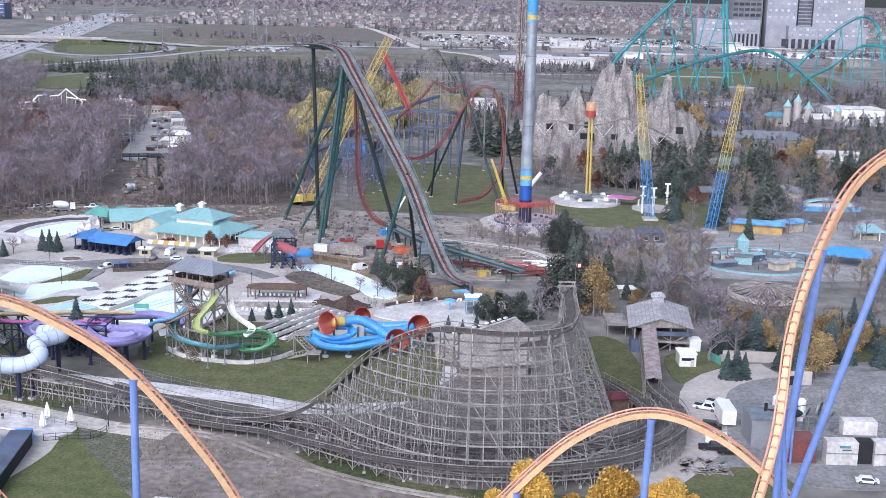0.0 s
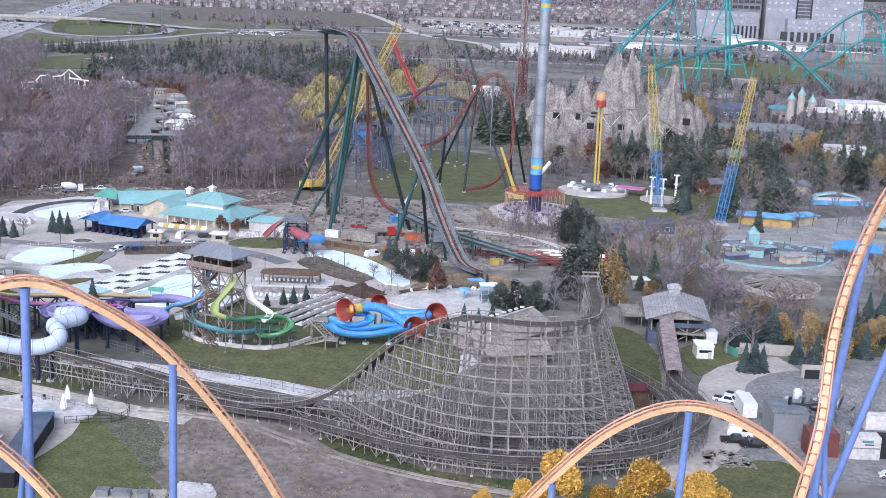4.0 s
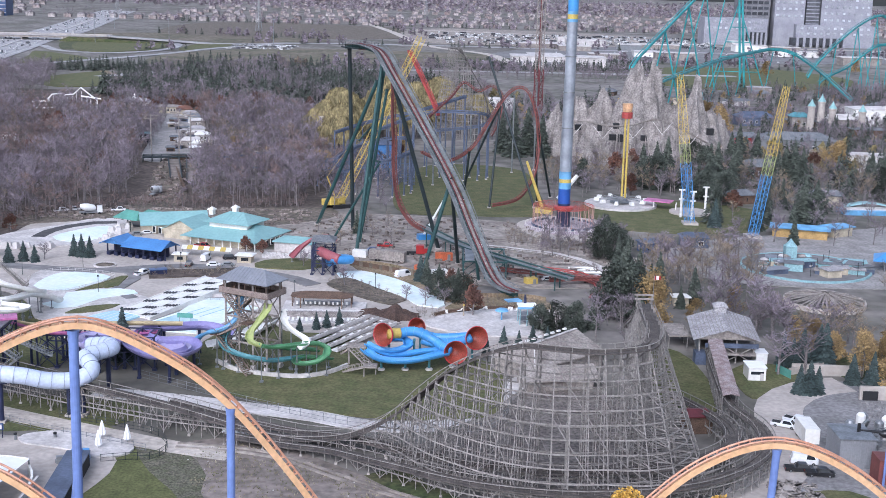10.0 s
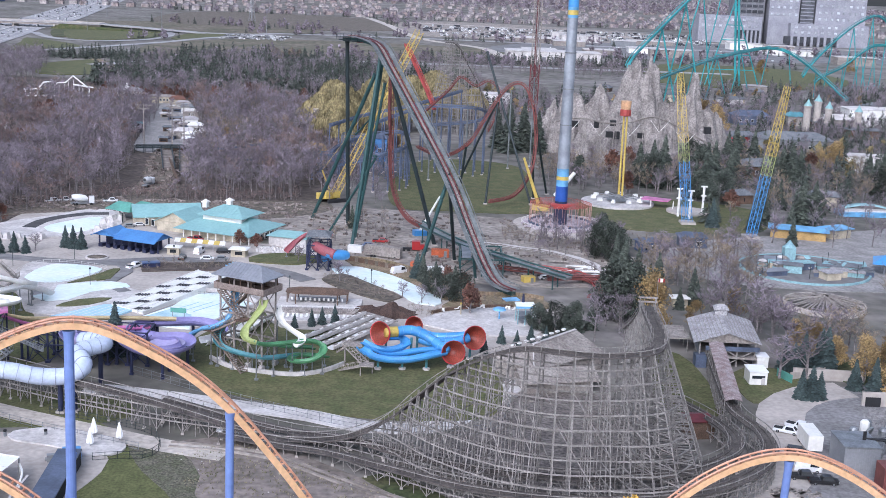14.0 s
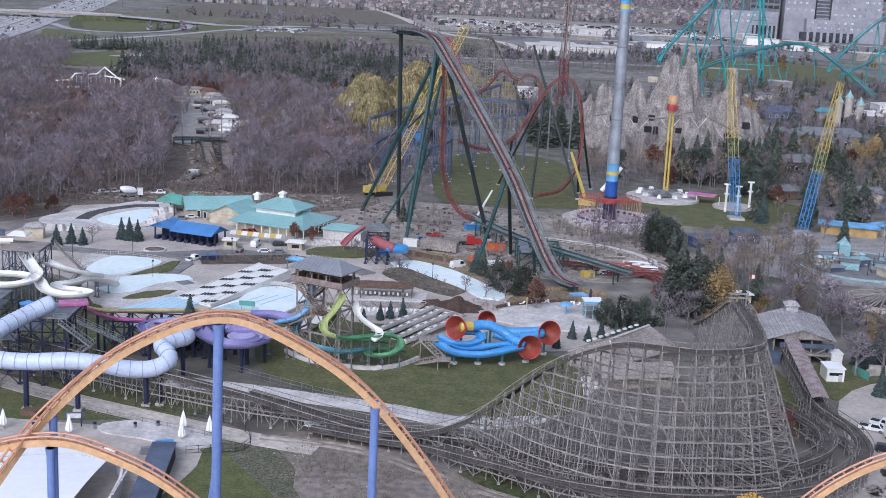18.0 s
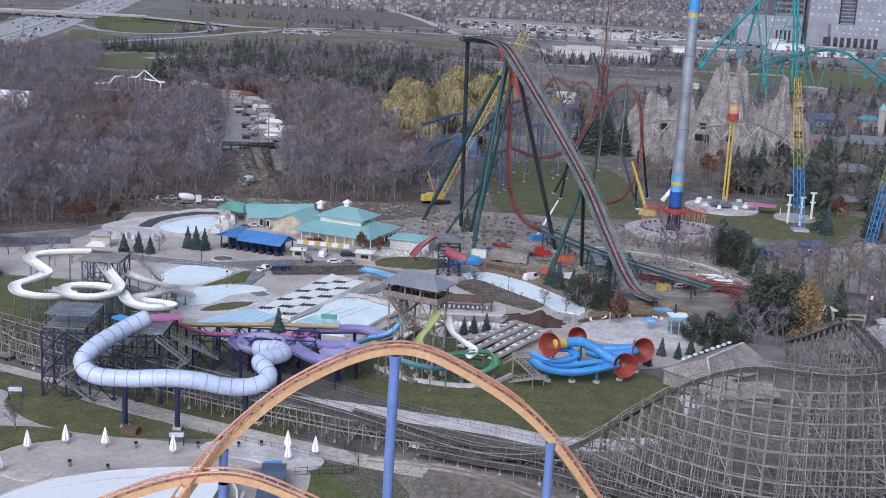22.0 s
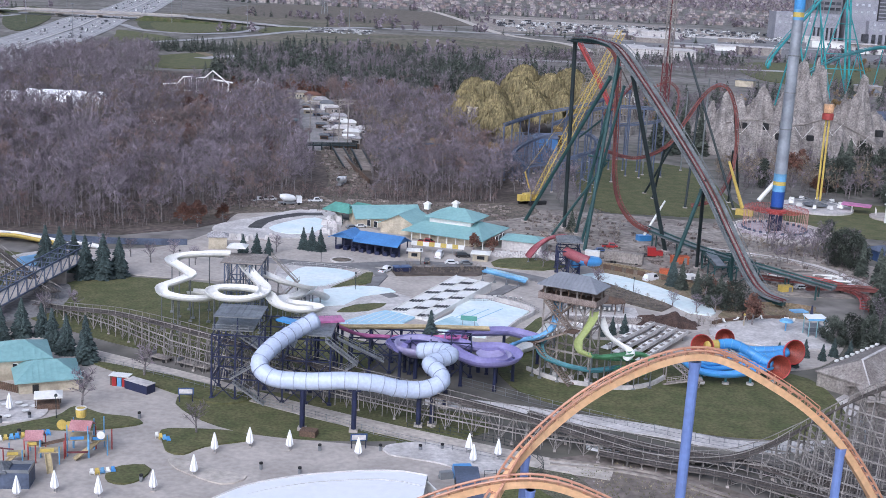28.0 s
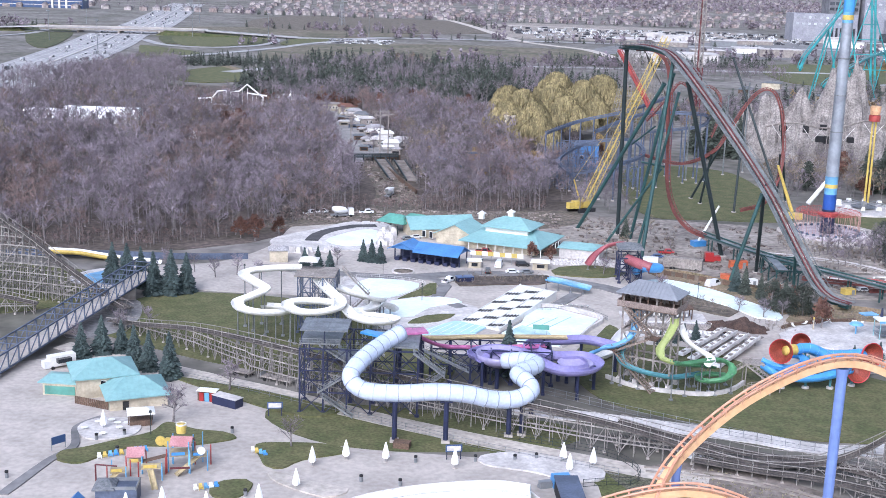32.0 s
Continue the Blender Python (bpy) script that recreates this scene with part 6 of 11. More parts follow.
for a, b in (((-139, 279, 15.2), (-131, 279, 10.2)), ((-131, 276.5, 10.2), (-139, 276.5, 5)), ((-138, 274.5, 5), (-131, 274.5, 0.2)), ((-118, 275.5, 15.2), (-111, 275.5, 10)), ((-111, 277.6, 10), (-118, 277.6, 5)), ((-116, 281, 14), (-106, 284, 8.4))):
    stair(st, a, b, 1.9, "steel")
part("start_pad", Geo().box((-119, 289, 15.9), (6.5, 4.2, 0.5), 20), M["pink"], st, "pink start pad")
part("start_pad", Geo().box((-127, 286, 15.8), (7, 2.6, 0.5), -30), M["slideblue"], st, "blue start pad")
ramp = thing("yellow_slide", "long straight yellow slide with a pink lining", "water slide")
chute(ramp, "channel", [(-122, 296, 14), (-116, 302, 10.5), (-106, 308, 9.2), (-95, 310.4, 9.0), (-81.5, 312, 8.8)], 1.7, "straw_yellow", "straw-yellow fibreglass channel", 8, "navy", post_r=0.35)
chute(ramp, "channel", [(-118, 292, 14), (-112, 299, 9.6), (-104, 303.6, 8.0), (-94, 306.6, 7.6), (-87, 308.6, 7.4)], 1.6, "pink", "pink fibreglass channel")

# white raft slides on a brown-grey frame
raft = thing("raft_slides", "winding white fibreglass raft slides on a steel frame", "water slide")
chute(raft, "channel", [(-152, 343.5, 16.6), (-160.0, 343, 16.2), (-165.2, 342.5, 15.5), (-167, 338.8, 15.0), (-163.2, 335.2, 14.0), (-160.2, 332.2, 13.0), (-163, 329.0, 12.0), (-166.2, 326.5, 11.0), (-165, 323.2, 10.2), (-160.0, 322.2, 9.6), (-155.0, 324.2, 9.2), (-152.8, 328.4, 8.8), (-156, 333, 8.2), (-161, 335.5, 7.6)], 3.0, "white", "white winding channel", 5.5, "steel")
chute(raft, "channel", [(-146.6, 338, 15.6), (-146.5, 337, 14.6), (-142.4, 331, 12.9), (-139.6, 326, 12.3), (-139.8, 321, 11.8), (-143.9, 319, 11.1), (-149.6, 320, 10.8), (-152.9, 323, 11.4), (-151.1, 326, 11.8), (-145.4, 327, 11.8), (-140.6, 325.5, 11.6), (-137.7, 322.4, 11.2), (-135.5, 319.6, 10.1), (-130.9, 318, 9.4), (-126.3, 319, 9.3), (-125.2, 321.8, 9.2), (-128.8, 324, 9.0), (-133.8, 326, 8.8), (-135.5, 330, 8.6), (-132.7, 333, 8.4), (-131.4, 337.6, 8.0), (-131, 344, 7.0), (-128.6, 351, 4.6), (-127.5, 357, 1.8)], 3.0, "white", "white winding channel", 5.5, "steel")
chute(raft, "channel", [(-144, 342, 12.4), (-137.6, 341, 10.4), (-133, 344, 8.6), (-130.5, 350, 6.4), (-133, 358, 3.4), (-136, 366, 1.6)], 2.8, "white", "white straight channel", 6, "steel")
frame_tower(raft, -152, -142, 336, 346, (5, 10, 15.6), "bluegrey", 4, 3, 0.3)
part("start_deck", Geo().box((-147.5, 341, 15.9), (11, 11, 0.3)), M["weathered"], raft)
part("start_canopy", Geo().hip((-150, 344, 18.4), (4, 4), 0.8), M["white"], raft, "white canopy")
stair(raft, (-141, 346, 15.6), (-134, 348, 8), 1.8, "weathered")
stair(raft, (-134, 350, 8), (-141, 351, 0.4), 1.8, "weathered")

# timber tower with hipped roof and body slides, turned to the pools
tw = thing("slide_tower", "timber slide tower with an open hipped-roof deck", "tower")
TC, TU, TV, TA = Vector((-62.3, 304.6, 0)), Vector((0.888, -0.461, 0)), Vector((0.461, 0.888, 0)), -27.4


def on_tower(u, v, z):
    return TC + TU * u + TV * v + Vector((0, 0, z))


for u in (-6.2, -2.1, 2.1, 6.2):
    for v in (-2.8, 2.8):
        part("column", Geo().beam(on_tower(u, v, 0), on_tower(u, v, 22.6), 0.42), M["weathered"], tw)
        part("footing", Geo().box(on_tower(u, v, 0.7), (1.1, 1.1, 1.6), TA), M["pale"], tw, "pale concrete footing")
for z in (7.0, 13.4, 19.2):
    for v in (-2.8, 2.8):
        part("floor_beam", Geo().beam(on_tower(-6.4, v, z), on_tower(6.4, v, z), 0.3, 0.45), M["weathered"], tw)
    for u in (-6.2, 6.2):
        part("floor_beam", Geo().beam(on_tower(u, -2.8, z), on_tower(u, 2.8, z), 0.3, 0.45), M["weathered"], tw)
for z0, z1 in ((0.6, 7.0), (7.0, 13.4), (13.4, 19.2)):
    for u0, u1 in ((-6.2, -2.1), (2.1, 6.2)):
        for v in (-2.8, 2.8):
            part("cross_brace", Geo().beam(on_tower(u0, v, z0), on_tower(u1, v, z1), 0.2).beam(on_tower(u1, v, z0), on_tower(u0, v, z1), 0.2), M["weathered"], tw)
part("deck", Geo().box(on_tower(0, 0, 19.5), (14.8, 7.8, 0.35), TA), M["brownwood"], tw, "brown timber deck")
BP = material("boarded_parapet", (0.31, 0.25, 0.22), 0.9, size=1.5, tint=(0.23, 0.18, 0.155), fine=0.2)
for v in (-3.9, 3.9):
    for k in range(24):
        part("parapet_board", Geo().box(on_tower(-7.1 + k * 0.617, v, 20.2), (0.58, 0.12, 1.5), TA), BP, tw)
for u in (-7.4, 7.4):
    for k in range(12):
        part("parapet_board", Geo().box(on_tower(u, -3.5 + k * 0.64, 20.2), (0.12, 0.6, 1.5), TA), BP, tw)
for u in (-6.4, -3.2, 0, 3.2, 6.4):
    for v in (-3.2, 3.2):
        part("roof_post", Geo().beam(on_tower(u, v, 19.6), on_tower(u, v, 23), 0.22), M["brownwood"], tw)
part("roof", Geo().hip(tuple(on_tower(0, 0, 22.8)), (13.4, 7.4), 2.6, TA, 0.9, 0.5), M["slate"], tw, "blue-grey hipped sheet roof")
roof_seams(tw, tuple(on_tower(0, 0, 22.8)), (13.4, 7.4), 2.6, TA, 16, "slate", 0.9, 0.5)
for a, b in ((on_tower(-5, -4.4, 19.4), on_tower(2, -5.0, 13.4)), (on_tower(2, -6.2, 13.2), on_tower(-6, -5.4, 9.0)), (on_tower(-7.4, -4.6, 9.0), on_tower(3.8, -6.6, 0.3)), (on_tower(1.5, -0.6, 19.2), on_tower(-5, -0.2, 13.4))):
    stair(tw, a, b, 2.2, "tanwood")
part("landing", Geo().box(on_tower(2.6, -5.6, 13.3), (2.8, 3.4, 0.25), TA), M["brownwood"], tw)
part("landing", Geo().box(on_tower(-7.2, -5.2, 9.0), (3.0, 3.2, 0.25), TA), M["brownwood"], tw)
body = thing("body_slides", "coiled lime, green, blue and white body slides", "water slide")
chute(body, "channel", [(-57.6, 299.6, 18.2), (-57.8, 298.4, 16.8), (-59.5, 296, 14.4), (-61.4, 294.4, 11.9), (-61.0, 292.6, 10.4), (-58.4, 292.4, 9.6)], 1.8, "lime", "lime green channel")
chute(body, "channel", [(-58.4, 292.4, 9.6), (-56.0, 294.5, 8.6), (-52.2, 297.4, 8.2), (-48.6, 299, 8.3), (-45.3, 300, 8.1), (-43.4, 300.2, 6.9), (-43.3, 298.4, 5.6), (-45.5, 297, 4.4), (-49, 297, 3.8), (-51, 299, 3.6), (-49.6, 302, 3.8), (-45.6, 303, 3.6), (-42.6, 305.2, 2.8)], 1.8, "slidegreen", "green channel", 5)
chute(body, "channel", [(-55.2, 305.4, 15), (-54.6, 304, 13.4), (-53.6, 302.8, 11.7), (-50.8, 302.0, 9.8), (-48.7, 300.7, 8.9), (-48.4, 298.4, 8.3), (-49.6, 296.6, 7.9)], 1.7, "white", "white channel", 6)
chute(body, "channel", [(-65.8, 306.6, 18.4), (-65.7, 305.6, 16.4), (-66.0, 304.6, 13.8), (-67.4, 303.8, 11.6), (-70.2, 303.0, 10.0), (-73.7, 302.8, 9.3), (-76.6, 306, 6.5), (-78, 314, 2.6)], 1.8, "skyblue", "blue channel", 6)
chute(body, "channel", [(-68, 304.4, 10.0), (-69.6, 303.0, 7.8), (-68.6, 300.6, 6.2), (-65, 299.4, 5.0), (-60.6, 299.0, 4.2), (-56.6, 299.6, 3.6), (-52.4, 301.6, 3.6), (-49, 304.6, 3.2)], 1.8, "slideteal", "teal channel", 5)
chute(body, "channel", [(-57, 301.4, 7.0), (-53.4, 303.4, 5.6), (-49.4, 304.6, 5.2), (-46, 306.4, 4.4)], 1.7, "slidegreen", "green channel", 5)
runout = thing("slide_runout", "pale moulded runout lane on the lawn", "water slide")
chute(runout, "channel", [(-62.4, 341.4, 2.2), (-64.3, 337.4, 1.9), (-67.2, 329.3, 1.6), (-71, 323, 1.4), (-75.9, 318.3, 1.2)], 4.2, "white", "white runout channel")
setting("wall_slides", Geo().sweep(smooth_line([(-72, 307, 0.6), (-66, 300.5, 0.6), (-58.2, 297.5, 0.6), (-49.5, 296.4, 0.6), (-43, 300, 0.6), (-38.6, 306, 0.6)], 2), [(-0.35, -0.8), (0.35, -0.8), (0.35, 0.6), (-0.35, 0.6)]), M["pale"], "low curved pale wall below the slide tower", "wall")
mats_ = thing("mat_racer", "wide white mat racer slide with grey steps", "water slide")
for k in range(4):
    e0, e1 = Vector((-36.4 + k * 2.6, 345.4 - k * 2.3, 2.6)), Vector((-51 + k * 2.6, 326.6 - k * 3.0, 0.8))
    ax = (e1 - e0).normalized()
    sd = ax.cross(Vector((0, 0, 1))).normalized()
    part("lane", Geo().sweep([e0, e0.lerp(e1, 0.25) + Vector((0, 0, -0.3)), e0.lerp(e1, 0.5) + Vector((0, 0, 0.1)), e0.lerp(e1, 0.75) + Vector((0, 0, -0.2)), e1], [(-1.1, 0), (1.1, 0), (1.1, -0.3), (-1.1, -0.3)]), M["white"], mats_)
    part("lane_edge", Geo().beam(e0 - sd * 1.3 + Vector((0, 0, 0.3)), e1 - sd * 1.3 + Vector((0, 0, 0.3)), 0.3, 0.9, True), M["pale"], mats_)
    for j in range(7):
        q_ = e0.lerp(e1, 0.08 + j * 0.135)
        part("step", Geo().box(q_ + sd * 0.2 + Vector((0, 0, 0.14)), (1.5, 0.8, 0.2), 52), M["weathered"], mats_, "grey moulded step")
    part("support", Geo().beam((e0.x, e0.y, 0), e0, 0.25), M["weathered"], mats_)
part("start_platform", Geo().box((-32, 342.6, 2.4), (13, 2.6, 0.3), -41), M["weathered"], mats_)
# red and blue funnels
fun = thing("funnel_slides", "blue raft slides feeding big red funnel mouths", "water slide")
chute(fun, "channel", [(-34.4, 305, 5.6), (-32.6, 303.4, 4.6), (-30.4, 303, 3.7), (-26.2, 303, 3.2), (-22.0, 303, 3.5), (-17.8, 304, 4.2), (-13.4, 306, 4.8)], 2.8, "slideblue", "bright blue channel")
chute(fun, "channel", [(-34.2, 308, 6.0), (-30.7, 307, 4.8), (-26.4, 307, 4.7), (-23.4, 308.4, 5.6), (-24.6, 310.6, 6.6), (-27.8, 309.6, 6.9)], 2.4, "slideblue", "bright blue channel")
chute(fun, "channel", [(-33, 306.4, 5.8), (-28.6, 305.2, 4.4), (-24.2, 305.6, 4.2), (-20, 306.8, 4.6), (-15, 308, 4.8)], 2.4, "slideblue", "bright blue channel")
for pts in ([(-26.4, 310, 8.0), (-23.1, 311, 8.5), (-20.6, 311, 8.1), (-17.3, 310.6, 6.6), (-14.6, 308.6, 5.4), (-12.4, 307.2, 5.0)], [(-20.5, 317.5, 6.4), (-18.5, 315, 6.2), (-15.9, 314, 6.0), (-11.6, 314, 6.2), (-8, 314, 6.6)], [(-20, 311.6, 6.2), (-16, 311, 5.4), (-11, 312, 5.6), (-7.6, 313.6, 6.4)]):
    tb = smooth_line(pts, 0.8)
    part("tube", Geo().sweep(tb, circle(1.25, 12)), M["slideblue"], fun, "blue tube section", True)
    for p, d in even(tb, 2.2):
        part("flange", Geo().rod(p - d * 0.06, p + d * 0.06, 1.36, n=12), M["skyblue"], fun)
part("tube_ring", Geo().sweep(smooth_line([(-28.6, 309, 8.4), (-26.8, 309.8, 8.2), (-25.6, 310.2, 8.2)], 0.5), circle(1.4, 12)), M["yellow"], fun, "yellow tube section", True)
for (x, y, z), (dx, dy, dz), r in (((-29.6, 307.8, 8.4), (-0.55, -0.8, 0.15), 2.9), ((-11.5, 305.5, 4.9), (0.15, -0.97, 0.15), 2.9), ((-21.4, 320.9, 6.9), (-0.3, -0.9, 0.15), 2.3), ((-6.2, 312.7, 6.7), (0.35, -0.9, 0.15), 3.0)):
    d = Vector((dx, dy, dz)).normalized()
    c = Vector((x, y, z))
    s = d.cross(Vector((0, 0, 1))).normalized()
    n = s.cross(d)
    for nm, mat, prof in (("funnel", "redplastic", [(0.7, -2.6), (1.5, -1.6), (r * 0.9, -0.2), (r, 0.6), (r + 0.15, 0.6), (r * 0.92, -0.4)]), ("funnel_lining", "funnelin", [(r - 0.1, 0.5), (r * 0.82, -0.2), (1.3, -1.5), (0.6, -2.3), (0.02, -2.3)])):
        g = Geo()
        m = len(prof)
        for i in range(20):
            a = 2 * math.pi * i / 20
            for rr, h in prof:
                g.v.append(c + (s * math.cos(a) + n * math.sin(a)) * rr + d * h)
        g.f = [(i * m + j, (i + 1) % 20 * m + j, (i + 1) % 20 * m + j + 1, i * m + j + 1) for i in range(20) for j in range(m - 1)]
        part(nm, g, M[mat], fun, "red fibreglass funnel mouth" if nm == "funnel" else "dark red-brown funnel lining", True)
for x, y, z in ((-30, 304, 3.2), (-24, 304.6, 2.8), (-18, 305, 3.4), (-12, 307.6, 3.4), (-7, 314.6, 4.6), (-22, 311, 6.6), (-28.4, 310, 6.4), (-20.6, 319, 5)):
    ob = part("support", Geo().rod((x, y, 0), (x, y, z), 0.32, n=8), M["slideteal"], fun)
    part("footing", Geo().lathe((x, y, 0), [(0.9, 0), (0.9, 0.7), (0.2, 0.8)], 10), M["pale"], ob)
fst = thing("slide_stairs", "grey timber stair up to the funnel slides", "stairs")
for a, b in (((-38, 306, 5.6), (-33, 300.4, 2.8)), ((-33.6, 298.6, 2.8), (-39, 302.4, 0.3)), ((-40, 309, 2.8), (-37, 307, 5.6))):
    stair(fst, a, b, 2.2, "weathered")
part("landing", Geo().box((-36.4, 307, 5.6), (4.6, 4, 0.3)), M["weathered"], fst)
part("landing", Geo().box((-32.6, 299.4, 2.8), (3.6, 3.2, 0.3)), M["weathered"], fst)
for x, y, z in ((-38.4, 305.4, 5.5), (-34.4, 305.4, 5.5), (-38.4, 308.6, 5.5), (-34, 298.4, 2.7), (-31.2, 300.4, 2.7)):
    part("post", Geo().beam((x, y, 0), (x, y, z), 0.25), M["weathered"], fst)

# ---- pools and decks ----
flat("pool_white", [(-141.8, 377.8), (-138.1, 396.0), (-121.7, 391.9), (-126.8, 377.2), (-133.9, 372.7)], 0.30, "poolfloor", "drained pale splash pool", category="pool")
flat("pool_blue", [(-133.1, 357.3), (-128.2, 362.7), (-129.3, 370.3), (-115.0, 377), (-108, 372), (-117.5, 364.6), (-121.6, 354.9), (-127.2, 352.5)], 0.32, "poolfloor", "shallow pale blue pool basin", category="pool")
flat("pool_lanes", [(-121.5, 337), (-114.4, 346.1), (-109.9, 351), (-99, 350), (-104, 340.3)], 0.50, "lanes", "light blue landing lanes", False, category="pool")
for k in range(6):
    strip("lane_rib", [(-119 + k * 2.7, 337.4 + k * 0.6), (-112.6 + k * 2.3, 348.4 + k * 0.3)], 0.25, 0.52, "white", "white rib between landing lanes", "marking")
flat("pool_wave", [(-97, 341), (-91, 352), (-88.4, 366.4), (-81, 368.6), (-69, 358.4), (-74, 346), (-78, 336), (-82, 331), (-93, 333)], 0.36, "poolfloor", "large drained pale blue wave pool", False, category="pool")
for k in range(3):
    strip("pool_line", [(-92.5 + k * 4.2, 344 + k * 1.6), (-84.5 + k * 4.0, 357 + k * 1.2)], 0.35, 0.38, "bluepool", "faint blue line on the pool floor", "marking")
flat("pool_wave_2", [(-96, 341), (-91, 349), (-84, 344), (-82, 333), (-92, 335)], 0.40, "water", "thin sheet of water in the wave pool", False, category="pool")
setting("wall_pool", Geo().sweep(smooth_line([(-88.6, 367.4, 0.9), (-81, 369.6, 0.9), (-68, 359, 0.9), (-73, 346, 0.9), (-77, 335.6, 0.9), (-81.6, 330.2, 0.9)], 2), [(-0.3, -0.9), (0.3, -0.9), (0.3, 0.5), (-0.3, 0.5)]), M["pale"], "pale concrete rim wall of the wave pool", "wall")
flat("lawn_pool", [(-127.3, 372.8), (-118.4, 392.5), (-116.3, 392.9), (-116.0, 380.1)], 0.37, "grass", "grass wedge between pools", False)
flat("lawn_pool_2", [(-122.9, 347.5), (-118.6, 355.4), (-109.9, 358.4), (-114.4, 350.4)], 0.38, "grass", "grass island between pools")
flat("lawn_pool_3", [(-109, 402), (-96, 404.5), (-80.7, 408), (-80, 400), (-84, 396), (-98, 394), (-109, 391)], 0.30, "litter", "brown planting bed above the pools")
flat("lawn_pool_4", [(-78, 410), (-62, 408), (-54, 416), (-62, 424), (-76, 420)], 0.30, "grass", "grass bank by the small water slide")
flat("lazy_river", [(-50, 404), (-42, 408), (-30, 398), (-22, 386), (-14, 372), (-16, 364), (-22, 366), (-28, 378), (-38, 388), (-48, 398)], 0.34, "poolfloor", "drained pale river channel", category="pool")
flat("bed_river", [(-52, 390), (-46, 398), (-36, 386), (-26, 372), (-30, 366), (-42, 376)], 0.36, "dirt", "brown planting bed with dry shrubs")
flat("river_upper", [(-176, 452), (-162, 470), (-152.6, 483), (-140, 484), (-133, 464), (-137, 442), (-150, 434), (-164, 432), (-176, 440)], 0.34, "pale", "drained white lazy river basin", category="pool")
strip("river_channel", [(-163, 447), (-162, 458), (-157, 468), (-150, 475), (-142, 477)], 5.0, 0.40, "asphalt", "dark drained river channel", "pool")
flat("river_beach", [(-158, 448), (-152, 462), (-144, 470), (-139, 462), (-141, 446), (-150, 440)], 0.44, "poolfloor", "white beach entry inside the river", category="pool")
rk = random.Random(77)
for k in range(46):
    a_ = rk.uniform(0, 1)
    x, y = (-137 + rk.uniform(-3, 3), 444 + a_ * 26) if k % 3 else (rk.uniform(-176, -150), rk.uniform(428, 434))
    bo = thing("boulder", "pale artificial boulder beside the drained river", "rock", None, "river boulders")
    w_ = rk.uniform(0.8, 2.2)
    part("rock", Geo().box((x, y, 0.5 + w_ * 0.4), (w_ * 1.3, w_, w_ * 1.1), rk.uniform(0, 90), 0.6), M["pale"], bo)
flat("bank_river", [(-46, 416), (-36, 415), (-23, 403), (-11, 386), (-7, 374), (-13, 371), (-22, 387), (-30, 400), (-43, 409)], 0.38, "tan", "tan grass bank above the drained river")
flat("bank_east", [(-14, 364), (-8, 374), (2, 380), (16, 376), (18, 366), (8, 367), (0, 366), (-7, 363), (-13, 360)], 0.38, "tan", "tan mulch bed behind the splash pad")
strip("walk_mats", [(-96, 340), (-88, 356), (-80, 372), (-73, 386)], 4.0, 0.20, "road", "grey walk beside the mat slide", "path")
strip("walk_pools", [(-131, 398), (-118, 399), (-113.5, 390), (-115.5, 377), (-108, 366)], 4.0, 0.20, "road", "grey walk down to the pools", "path")
strip("walk_upper", [(-176, 408), (-150, 402), (-128, 400), (-100, 409), (-70, 400), (-56, 388)], 6.0, 0.16, "road", "broad grey walk across the deck", "path")
flat("deck_pools", [(-146, 398), (-126, 396), (-118, 374), (-104, 368), (-104, 346), (-126, 340), (-134, 352), (-142, 372)], 0.11, "pale", "white deck round the pools")
flat("deck_east", [(-20, 345), (-4, 336), (12, 338), (16, 348), (12, 360), (2, 364), (-8, 360), (-16, 354)], 0.33, "pale", "pale splash pad deck")
check = thing("mat_slide", "wide white slide with staggered dark mats", "water slide")
a0, b0, c0 = Vector((-108, 350.6, 0.8)), Vector((-97.4, 343.6, 0.8)), Vector((-79.5, 379.5, 2.6))
v = c0 - b0
u = (b0 - a0) / 15
part("bed", Geo().add([a0, b0, b0 + v, a0 + v, a0 - Vector((0, 0, 0.9)), b0 - Vector((0, 0, 0.9)), b0 + v - Vector((0, 0, 2.9)), a0 + v - Vector((0, 0, 2.9))], [(0, 1, 2, 3), (1, 0, 4, 5), (2, 1, 5, 6), (3, 2, 6, 7), (0, 3, 7, 4)]), M["white"], check, "white slide bed")
MATG = material("dark_grey_mat", (0.075, 0.075, 0.082), 0.8, size=2, own=0.3, fine=0.2)
for i in range(15):
    for j in range(8):
        if (i // 5 + j) % 2 == 0:
            o = a0 + u * (i + 0.14) + v * ((j + 0.12 + 0.09 * (i % 5) + 0.03 * math.sin(i * 5 + j * 3)) / 8.6) + Vector((0, 0, 0.05))
            l_ = v * 0.052
            part("mat", Geo().add([o, o + u * 0.72, o + u * 0.72 + l_, o + l_] + [p + Vector((0, 0, 0.1)) for p in (o, o + u * 0.72, o + u * 0.72 + l_, o + l_)], [(4, 5, 6, 7), (0, 1, 5, 4), (1, 2, 6, 5), (2, 3, 7, 6), (3, 0, 4, 7)]), MATG, check)
for k in range(4):
    o = a0 + u * k * 5
    part("divider", Geo().beam(o + Vector((0, 0, 0.12)), o + v + Vector((0, 0, 0.12)), 0.2, 0.3), M["white"], check)
